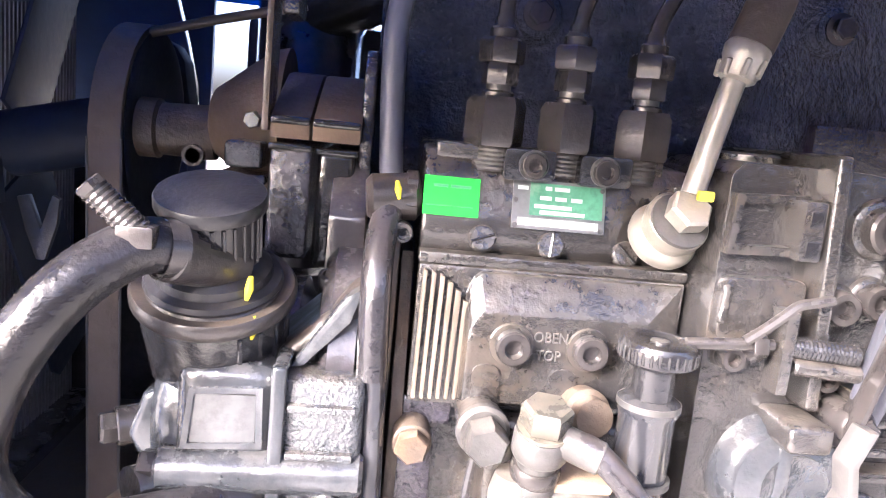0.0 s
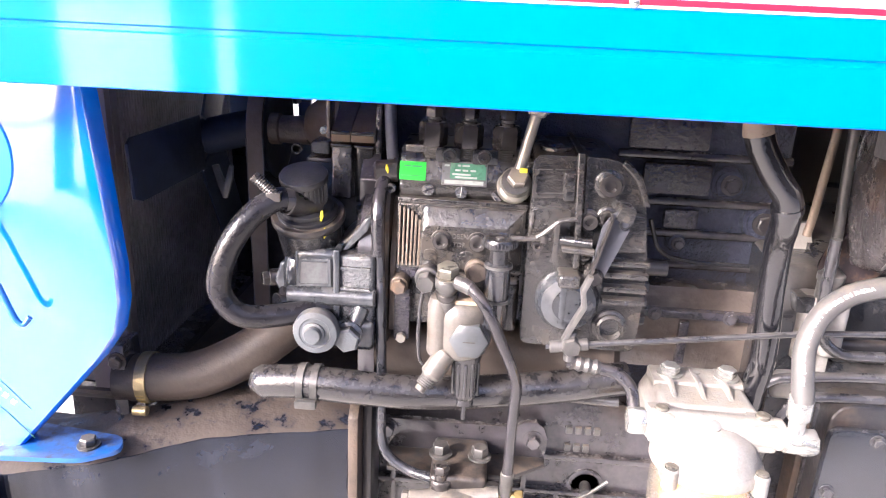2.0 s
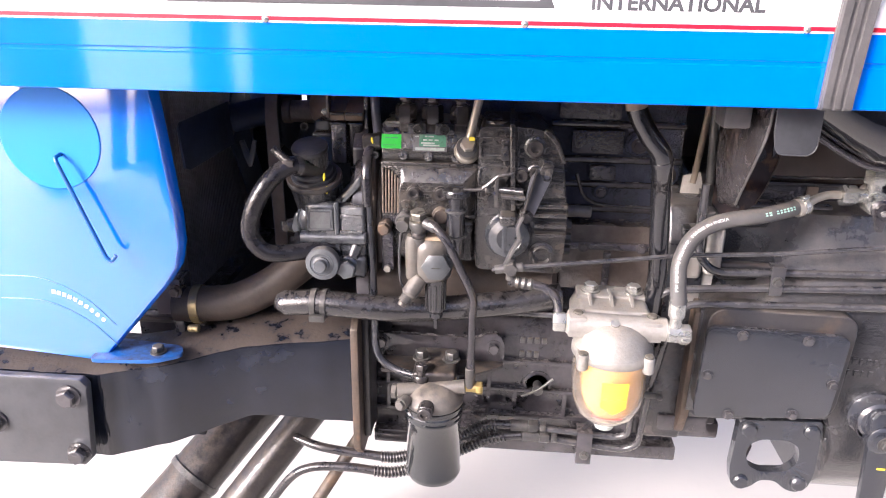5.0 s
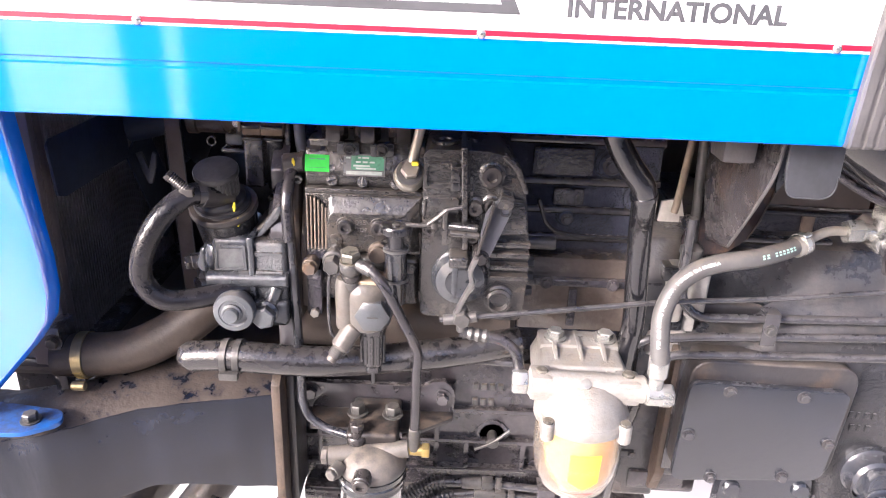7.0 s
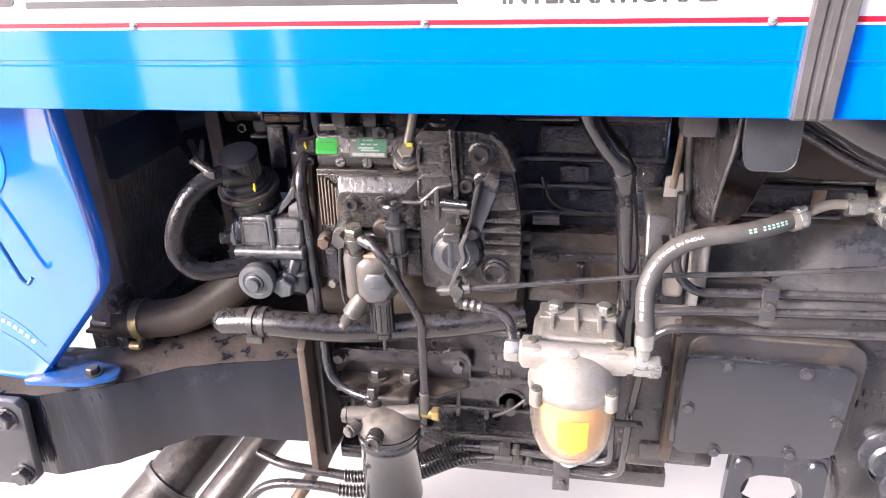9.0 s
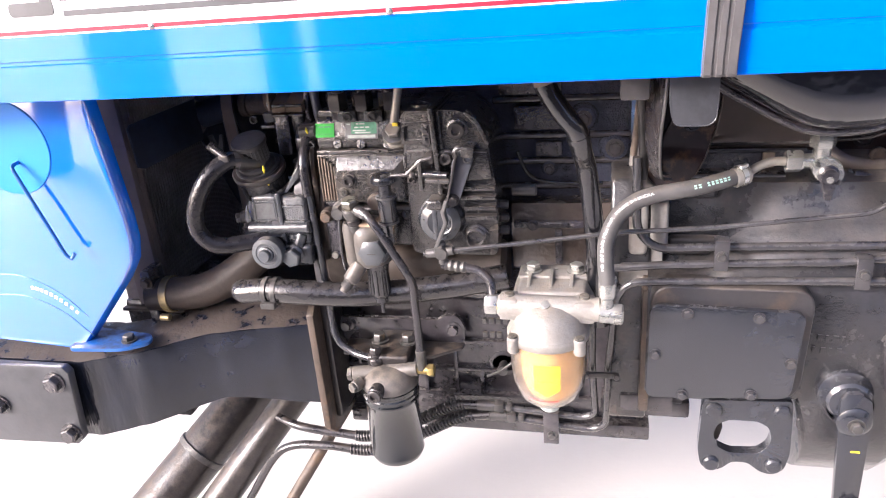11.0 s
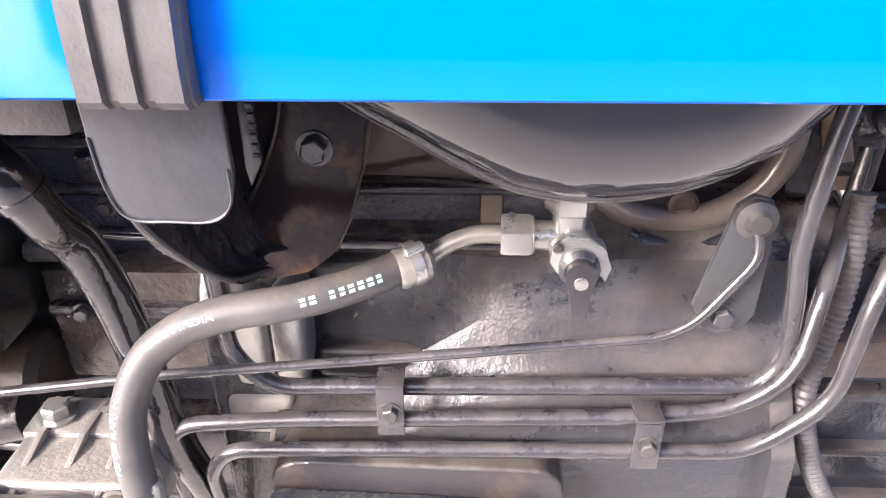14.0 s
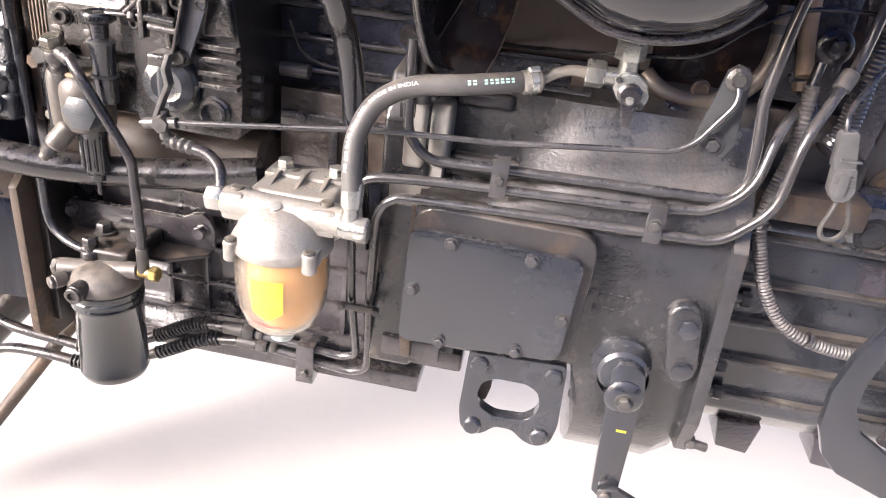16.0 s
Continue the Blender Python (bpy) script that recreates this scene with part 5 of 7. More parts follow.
    part("stop_arm", prism([(x - 0.0025, z) for x, z in arm] + [(x + 0.0028, z) for x, z in reversed(arm)], 0.2600, 0.2730, "y", 0.001), LEVEREDGE, t, "pale bent steel stop arm")
    rod = part("stop_screw", cyl((0.070, 0.2865, 0.9850), (0.1120, 0.2820, 0.9885), 0.0030, 12), NUT, t)
    part("screw_thread", corrugated([Vector((0.1185, 0.2820, 0.9885)), Vector((0.1540, 0.2820, 0.9860))], 0.0054, 0.0022, 0.0004, 14), BLACKWET, rod)
    part("lock_nut", hexa((0.1000, 0.2835, 0.9872), (1, 0, 0), 0.0072, 0.0075), NUT, rod)
    part("guide_sleeve", cyl((0.1215, 0.2815, 0.9790), (0.1560, 0.2815, 0.9770), 0.0042, 14), PUMPIRON, rod)
    tb = part("trip_bracket", box(0.1125, 0.1185, 0.2760, 0.2900, 0.9660, 1.0060, 0.0015), PUMPIRON, t)
    part("trip_strip", sweep(rounded([(0.0960, 0.2800, 0.9900), (0.1020, 0.2795, 0.9945), (0.1130, 0.2780, 1.0050), (0.1170, 0.2780, 1.0090), (0.1340, 0.2790, 1.0125)], 0.004), 0.0026, 8), NUT, tb)
    # drive end beside the pump
    part("rear_flange", prism([(0.333, 0.85), (0.333, 0.93), (0.36, 1.005), (0.45, 1.005), (0.45, 0.85)], -0.0625, -0.0555, "x", 0.002), RUST, t)
    part("coupling", box(-0.0570, -0.0375, 0.332, 0.42, 0.838, 0.903, 0.004), BLACKROUGH, t)
    part("coupling_rim", box(-0.0590, -0.0290, 0.336, 0.42, 0.915, 0.9315, 0.004), BLACKROUGH, t)
    part("flange_nut", join(cyl((-0.050, 0.340, 0.912), (-0.050, 0.322, 0.910), 0.0105), hexa((-0.050, 0.325, 0.910), FRONT, 0.0092, 0.010)), RUST, t)
    part("flange_nut", hexa((-0.0470, 0.333, 0.8430), FRONT, 0.0062, 0.007), WHITEPIPE, t)


injection_pump()


def injector_lines():
    g = "injector lines"
    for x, dx in ((-0.0205, 0.001), (0.0185, 0.007), (0.0595, 0.010)):
        solid("injector_line", sweep(spline([(x, 0.353, 1.12), (x + dx * 0.1, 0.353, 1.135), (x + dx * 0.7, 0.354, 1.150), (x + dx * 1.9, 0.362, 1.170), (x + dx * 4, 0.39, 1.198), (x + dx * 6, 0.43, 1.22)]), 0.0044, 12), NUT, "thin dark steel injector pipe", "pipe", g)
    r = thing("return_pipe", (0.09, 0.33, 1.05), "silver return pipe with dusty brown hose", "pipe")
    part("tube", sweep(spline([(0.0745, 0.313, 1.053), (0.0775, 0.314, 1.066), (0.082, 0.315, 1.086), (0.0870, 0.315, 1.108), (0.091, 0.315, 1.120)]), 0.0058, 16), WHITEPIPE, r)
    fer = part("ferrule", lathe((0.0875, 0.315, 1.1085), (0.26, 0.0, 1), [(0.0072, 0), (0.0092, 0.0015), (0.0096, 0.009), (0.0108, 0.011), (0.0112, 0.016), (0.0098, 0.0185)], 28), WHITEPIPE, r)
    for i in range(7):
        q = math.tau * i / 7
        part("crimp", cyl((0.0885 + 0.0096 * math.cos(q), 0.315 + 0.0096 * math.sin(q), 1.1105), (0.0905 + 0.0103 * math.cos(q), 0.315 + 0.0103 * math.sin(q), 1.1190), 0.0018, 8), WHITEPIPE, fer)
    part("hose", sweep(spline([(0.0925, 0.315, 1.1255), (0.100, 0.316, 1.148), (0.108, 0.320, 1.175), (0.125, 0.335, 1.23)]), 0.0112, 16), BROWNHOSE, r)


injector_lines()


# ---- lift pump ----
def lift_pump():
    t = thing("fuel_lift_pump", (0.03, 0.3, 0.79), "dusty pale fuel lift pump with hand primer knob", "lift pump")
    part("body", lathe((0.0235, 0.306, 0.842), (0, -0.05, 1), [(0.022, 0), (0.0290, 0.006), (0.0305, 0.020), (0.0305, 0.050), (0.0280, 0.062), (0.0200, 0.070), (0.012, 0.072)], 32), LIFTALU, t, "pale dusty aluminium pump body")
    part("flange", box(-0.012, 0.085, 0.327, 0.350, 0.86, 0.925, 0.008, 3), PUMPIRON, t)
    part("side_column", lathe((-0.0010, 0.292, 0.846), (0, -0.04, 1), [(0.011, 0), (0.0125, 0.004), (0.0125, 0.058), (0.011, 0.064), (0.010, 0.068)], 24), LIFTALU, t)
    hp = part("hex_plug", join(lathe((0.0330, 0.292, 0.8710), FRONT, [(0.0235, 0), (0.0235, 0.006), (0.0215, 0.009)], 30), hexa((0.0330, 0.283, 0.8710), FRONT, 0.0212, 0.013, 6, 0.0)), BLUEGREY, t, "large grey hexagon plug")
    part("plug_mark", box(0.0270, 0.0400, 0.2694, 0.2702, 0.8706, 0.8716, 0), PUMPIRON, hp)
    b = part("barrel", lathe((0.0315, 0.298, 0.780), UP, [(0.006, 0), (0.0105, 0.002), (0.0105, 0.009), (0.0130, 0.012), (0.0155, 0.016), (0.0158, 0.058), (0.0172, 0.062), (0.0172, 0.072)], 30), BLACKWET, t)
    for i in range(5):
        w = radians(-60 + 30 * i)
        x, y = 0.0315 + 0.0156 * math.sin(w), 0.298 - 0.0156 * math.cos(w)
        part("flute", cyl((x, y, 0.797), (x, y, 0.838), 0.0022, 8), BLACKWET, b)
    part("barrel_tip", cyl((0.0315, 0.298, 0.761), (0.0315, 0.298, 0.782), 0.0032, 10), BLACKWET, t)
    part("side_port", cyl((0.010, 0.288, 0.850), (-0.008, 0.275, 0.824), 0.0122, 20, 0.003), LIFTALU, t)
    part("port_thread", corrugated([Vector((-0.0055, 0.277, 0.828)), Vector((-0.0150, 0.270, 0.8145))], 0.0088, 0.0024, 0.0006, 18), STEEL, t)
    part("port_tip", cyl((-0.0145, 0.2705, 0.8150), (-0.0180, 0.268, 0.8100), 0.0060, 14), LIFTALU, t)
    part("gasket", box(0.008, 0.044, 0.280, 0.312, 0.9090, 0.9140, 0.002), TAN, t)
    part("banjo_post", lathe((0.0070, 0.290, 0.902), (0, -0.25, 1), [(0.0115, 0), (0.0115, 0.012), (0.0098, 0.014), (0.0098, 0.048)], 22), STEEL, t)
    part("post_collar", lathe((0.0070, 0.287, 0.914), (0, -0.25, 1), [(0.0115, 0), (0.0122, 0.002), (0.0122, 0.006), (0.011, 0.008)], 22), NUT, t)
    part("banjo_ring", lathe((0.0070, 0.2835, 0.927), (0, -0.25, 1), [(0.0125, 0), (0.0135, 0.002), (0.0135, 0.011), (0.0122, 0.013)], 26), STEEL, t)
    part("banjo_bolt", join(lathe((0.0070, 0.2800, 0.9405), (0, -0.25, 1), [(0.0128, 0), (0.0128, 0.002)], 24), hexa((0.0070, 0.2795, 0.9425), (0, -0.25, 1), 0.0122, 0.0120)), BRASSNUT, t)
    k = part("primer_knob", lathe((0.0590, 0.288, 0.9725), (0, -0.05, 1), [(0.010, 0), (0.0155, 0.002), (0.0180, 0.004), (0.0182, 0.010), (0.0165, 0.0130), (0.0120, 0.0135), (0.0100, 0.0122), (0, 0.0120)], 36), BLACKWET, t, "black knurled primer knob")
    for i in range(30):
        w = i * math.tau / 30
        x, y = 0.0590 + 0.0181 * math.cos(w), 0.288 + 0.0181 * math.sin(w)
        part("knurl", cyl((x, y, 0.9765), (x, y, 0.9825), 0.0009, 6, 0.0002), BLACKWET, k)
    part("knob_cap", lathe((0.0590, 0.2875, 0.9838), UP, [(0.0045, 0), (0.0045, 0.0016), (0, 0.002)], 16), STEEL, k)
    part("primer_neck", cyl((0.0590, 0.2885, 0.955), (0.0590, 0.288, 0.9745), 0.0098, 20), BLACKWET, t)
    tb = part("primer_tube", lathe((0.0590, 0.290, 0.884), UP, [(0.0125, 0), (0.0132, 0.002), (0.0132, 0.028), (0.0136, 0.029), (0.0136, 0.064), (0.0148, 0.066), (0.0148, 0.071), (0.0120, 0.073)], 30), CHROME, t)
    for z in (0.9150, 0.9535):
        part("band", ring((0.0590, 0.290, z), UP, 0.0137, 0.0030, 0.0016, 30), STEEL, tb)
    part("rear_plug", lathe((0.0350, 0.318, 0.9370), (0.1, -1, 0.15), [(0.0125, 0), (0.0125, 0.010), (0.0100, 0.0115), (0.0095, 0.020), (0, 0.021)], 22), RUST, t, "rusty round plug")
    part("breather_bolt", join(lathe((-0.0170, 0.306, 0.9280), FRONT, [(0.0135, 0), (0.0135, 0.004), (0.0115, 0.006)], 24), hexa((-0.0170, 0.300, 0.9275), FRONT, 0.0108, 0.016)), STEEL, t)
    part("breather_body", cyl((-0.0170, 0.34, 0.9290), (-0.0170, 0.305, 0.9285), 0.0120), PUMPIRON, t)
    solid("drain_tube", sweep(spline([(-0.0205, 0.300, 0.918), (-0.0230, 0.300, 0.895), (-0.0240, 0.300, 0.862), (-0.0215, 0.301, 0.832), (-0.0130, 0.305, 0.822), (-0.004, 0.310, 0.826)]), 0.0022, 8), PIPESTEEL, "thin black drain tube", "tube")


lift_pump()


# ---- fuel lines ----
def fuel_lines():
    a = thing("overflow_pipe", (-0.068, 0.33, 0.69), "bent oily steel fuel pipe", "pipe")
    part("tube", pipe([(-0.055, 0.352, 1.034), (-0.072, 0.350, 1.032), (-0.0750, 0.322, 0.998), (-0.0710, 0.320, 0.916), (-0.0670, 0.320, 0.798), (-0.0665, 0.321, 0.712), (-0.0590, 0.318, 0.690), (-0.034, 0.312, 0.676), (0.004, 0.300, 0.674)], 0.0062, 0.020), CHROME, a)
    part("hose_sleeve", pipe([(-0.070, 0.351, 1.034), (-0.0748, 0.336, 1.016), (-0.0755, 0.322, 0.992), (-0.0735, 0.320, 0.945)], 0.0080, 0.014), RUBBER, a)
    part("union", join(cyl((-0.084, 0.350, 1.033), (-0.056, 0.352, 1.036), 0.0125, 20, 0.003), hexa((-0.064, 0.352, 1.036), (1, 0, 0), 0.0135, 0.007)), DUSTBLACK, a)
    part("union_screw", allen_head((-0.064, 0.345, 1.018), FRONT, 0.0055, 0.009), PUMPIRON, a)
    part("paint_mark", sweep([Vector((-0.0690, 0.3390, 1.0440)), Vector((-0.0682, 0.3372, 1.0400)), Vector((-0.0672, 0.3376, 1.0350))], [0.0010, 0.0020, 0.0008], 8), YELLOW, a)
    b = thing("filter_feed_pipe", (0.087, 0.3, 0.68), "black fuel pipe from lift pump to filter", "pipe")
    part("tube", sweep(spline([(0.0180, 0.276, 0.9370), (0.0300, 0.270, 0.9350), (0.0500, 0.262, 0.9140), (0.0690, 0.268, 0.8720), (0.0830, 0.274, 0.8390), (0.0885, 0.279, 0.8180), (0.0875, 0.282, 0.7900), (0.0870, 0.286, 0.740), (0.0865, 0.287, 0.690)]), 0.0062, 14), RUBBER, b)
    part("upper_collar", cyl((0.0150, 0.277, 0.9375), (0.0330, 0.2695, 0.9325), 0.0078, 16), STEEL, b)
    part("end_fitting", cyl((0.0866, 0.287, 0.702), (0.0865, 0.287, 0.668), 0.0076), STEEL, b)
    part("banjo", join(cyl((0.062, 0.289, 0.667), (0.100, 0.287, 0.667), 0.0075), hexa((0.097, 0.287, 0.667), (1, 0, 0), 0.0105, 0.010)), BRASS, b)


fuel_lines()


# ---- fuel filter canister ----
def fuel_filter():
    br = thing("filter_bracket", (0.03, 0.38, 0.66), "black flat steel filter bracket", "bracket")
    part("plate", prism([(-0.076, 0.664), (0.138, 0.664), (0.140, 0.692), (0.134, 0.708), (0.124, 0.716), (0.108, 0.714), (0.094, 0.706), (-0.076, 0.706)], 0.378, 0.388, "y", 0.002), BLACK, br)
    part("wing", prism([(-0.066, 0.378), (0.138, 0.378), (0.137, 0.364), (0.092, 0.332), (-0.060, 0.332)], 0.659, 0.665, "z", 0.0015), DUSTBLACK, br)
    for p in ((-0.066, 0.378, 0.692), (0.121, 0.378, 0.691)):
        part("bolt", bolt_head(p, FRONT, 0.0095, 0.010), BLACK, br)
    t = thing("fuel_filter", (0.03, 0.29, 0.5), "black spin-on fuel filter canister", "fuel filter")
    part("canister", lathe((0.031, 0.289, 0.500), UP, [(0.020, 0), (0.034, 0.001), (0.0415, 0.005), (0.0445, 0.012), (0.0445, 0.015), (0.0432, 0.0175), (0.0432, 0.112), (0.0445, 0.114), (0.0445, 0.117), (0.0432, 0.119), (0.0432, 0.121), (0.0458, 0.123), (0.0458, 0.127), (0.0440, 0.129), (0.0440, 0.132), (0.0458, 0.134), (0.0458, 0.138), (0.040, 0.140)], 52), CANISTER, t)
    hd = part("head", lathe((0.031, 0.289, 0.639), UP, [(0.0445, 0), (0.0460, 0.003), (0.0460, 0.009), (0.0430, 0.013), (0.0380, 0.020), (0.0300, 0.027), (0.018, 0.031), (0.010, 0.032)], 40), LIFTALU, t, "dull cast filter head")
    part("head_arm", box(-0.004, 0.064, 0.29, 0.378, 0.655, 0.686, 0.007, 3), DUSTBLACK, t)
    part("inlet_boss", join(cyl((-0.026, 0.282, 0.656), (0.02, 0.286, 0.659), 0.0125), hexa((-0.027, 0.282, 0.656), (-1, 0, 0), 0.0115, 0.008)), LIFTALU, t)
    part("outlet_boss", cyl((0.030, 0.289, 0.660), (0.080, 0.289, 0.667), 0.0115), LIFTALU, t)
    part("head_rib", prism([(0.252, 0.645), (0.268, 0.664), (0.29, 0.672), (0.29, 0.645)], 0.006, 0.012, "x", 0.002), LIFTALU, hd)
    part("front_plug", join(cyl((0.024, 0.254, 0.650), (0.022, 0.236, 0.648), 0.0125), allen_head((0.022, 0.237, 0.648), FRONT, 0.0105, 0.006)), NUT, t)
    part("side_plug", join(cyl((-0.008, 0.266, 0.652), (-0.016, 0.252, 0.651), 0.0095), hexa((-0.015, 0.254, 0.651), (-0.5, -0.85, 0), 0.0085, 0.008)), LIFTALU, t)
    part("banjo_bolt", join(cyl((0.010, 0.296, 0.668), (0.010, 0.296, 0.690), 0.0085), hexa((0.010, 0.296, 0.688), UP, 0.0100, 0.011), lathe((0.010, 0.296, 0.668), UP, [(0.0125, 0), (0.0135, 0.003), (0.0135, 0.011), (0.012, 0.013)], 22)), NUT, t)
    for x in (0.006, 0.054):
        part("mount_bolt", bolt_head((x, 0.335, 0.687), UP, 0.0105, 0.012), STEEL, t)


fuel_filter()


# ---- sediment bowl filter ----
def sediment_filter():
    t = thing("sediment_filter", (0.29, 0.243, 0.635), "cast aluminium fuel sediment filter with clear bowl", "sediment filter")
    cx, cy = 0.289, 0.243
    part("bowl", lathe((cx, cy, 0.656), UP, [(0.0, 0.0), (0.016, 0.001), (0.031, 0.006), (0.043, 0.018), (0.0505, 0.039), (0.0535, 0.064), (0.0535, 0.112), (0.0515, 0.112), (0.0515, 0.064), (0.0485, 0.040), (0.041, 0.020), (0.030, 0.009), (0.016, 0.004), (0, 0.003)], 44), BOWL, t, "milky clear plastic bowl")
    part("fuel", lathe((cx + 0.005, cy + 0.001, 0.663), UP, [(0, 0), (0.014, 0.001), (0.026, 0.006), (0.036, 0.018), (0.0418, 0.035), (0.0445, 0.057), (0.0445, 0.100), (0, 0.100)], 40), FUEL, t, "amber diesel fuel")
    part("water_line", sweep([Vector((cx + 0.0462 * math.cos(radians(w)), cy + 0.0462 * math.sin(radians(w)), 0.6845)) for w in range(-122, -66, 4)], 0.0010, 6), REDMARK, t, "thin red level line")
    tag = bmesh.new()
    rows = []
    for i in range(9):
        a = radians(-108 + i * 4.9)
        rows.append([tag.verts.new((cx + r * math.cos(a), cy + r * math.sin(a), z)) for r, z in ((0.0518, 0.696 + 0.0024 * abs(i - 4)), (0.0539, 0.746), (0.0545, 0.746), (0.0524, 0.696 + 0.0024 * abs(i - 4)))])
    for p, q in zip(rows, rows[1:]):
        for i in range(4):
            j = (i + 1) % 4
            tag.faces.new((p[i], p[j], q[j], q[i]))
    tag.faces.new(rows[0])
    tag.faces.new(rows[-1])
    part("tag", finish(tag), TAGYELLOW, t, "yellow instruction tag")
    part("drain_nipple", lathe((cx, cy, 0.657), (0, 0, -1), [(0.0175, -0.004), (0.0180, 0.006), (0.0150, 0.009), (0.0135, 0.014), (0.009, 0.016), (0, 0.016)], 22), PLATEWHITE, t)
    part("head_rim", lathe((cx, cy, 0.766), UP, [(0.0555, 0), (0.057, 0.002), (0.057, 0.010), (0.055, 0.014), (0.052, 0.016)], 44), ALU, t)
    part("head_dome", lathe((cx, cy, 0.778), UP, [(0.0555, 0), (0.0540, 0.004), (0.0520, 0.007), (0.0500, 0.012), (0.0455, 0.021), (0.0380, 0.030), (0.0270, 0.037), (0.0130, 0.041), (0, 0.042)], 44), ALU, t)
    part("cross_tube", join(cyl((cx - 0.068, 0.240, 0.811), (cx + 0.072, 0.240, 0.808), 0.0165, 24, 0.003), box(cx - 0.066, cx - 0.040, 0.226, 0.258, 0.794, 0.826, 0.005), box(cx + 0.036, cx + 0.064, 0.226, 0.258, 0.792, 0.823, 0.005)), ALU, t)
    part("mount_block", prism([(cx - 0.052, 0.772), (cx + 0.058, 0.772), (cx + 0.062, 0.80), (cx + 0.05, 0.822), (cx - 0.045, 0.822), (cx - 0.056, 0.80)], 0.26, 0.345, "y", 0.005, 3), ALU, t)
    for x in (cx - 0.030, cx + 0.001, cx + 0.030):
        part("web", prism([(0.238, 0.812), (0.302, 0.829), (0.345, 0.826), (0.345, 0.80), (0.238, 0.80)], x - 0.0025, x + 0.0025, "x", 0.001), ALU, t)
    for x in (cx - 0.052, cx + 0.050):
        part("tube_screw", lathe((x, 0.242, 0.8245), UP, [(0.0075, 0), (0.0075, 0.003), (0.006, 0.0045), (0.002, 0.0045), (0, 0.0025)], 18), BRASSNUT, t)
    part("vent_screw", lathe((cx + 0.005, 0.330, 0.826), UP, [(0.004, 0), (0.004, 0.001), (0, 0.0015)], 14), ZINC, t)
    part("top_plate", box(cx - 0.048, cx + 0.054, 0.305, 0.345, 0.80, 0.826, 0.004), ALU, t)
    for x in (0.262, 0.325):
        part("mount_bolt", bolt_head((x, 0.322, 0.826), UP, 0.0105, 0.010), ZINC, t)
    for x in (0.2445, 0.3335):
        lug = part("lug", join(cyl((x, 0.204, 0.758), (x, 0.204, 0.782), 0.0082, 18, 0.002), box(x - 0.0075, x + 0.0075, 0.204, 0.226, 0.762, 0.781, 0.003)), ALU, t)
        part("lug_screw", lathe((x, 0.204, 0.781), UP, [(0.0065, 0), (0.0065, 0.003), (0.005, 0.0042), (0, 0.0042)], 18), BRASSNUT, lug)
    part("inlet_nut", hexa((0.2205, 0.240, 0.8115), (-1, 0, 0), 0.0145, 0.018), ZINC, t)
    part("outlet_plug", join(cyl((0.358, 0.230, 0.808), (0.388, 0.230, 0.807), 0.013), hexa((0.376, 0.230, 0.807), (1, 0, 0), 0.0145, 0.014)), ZINC, t)
    part("paint_mark", box(0.222, 0.228, 0.2250, 0.2262, 0.811, 0.815, 0.0003), YELLOW, t)
    part("vent_plug", lathe((cx - 0.002, 0.2262, 0.8195), (0, -0.5, 0.85), [(0.0068, 0), (0.0062, 0.002), (0.0030, 0.0028), (0, 0.0028)], 18), ZINC, t)


sediment_filter()


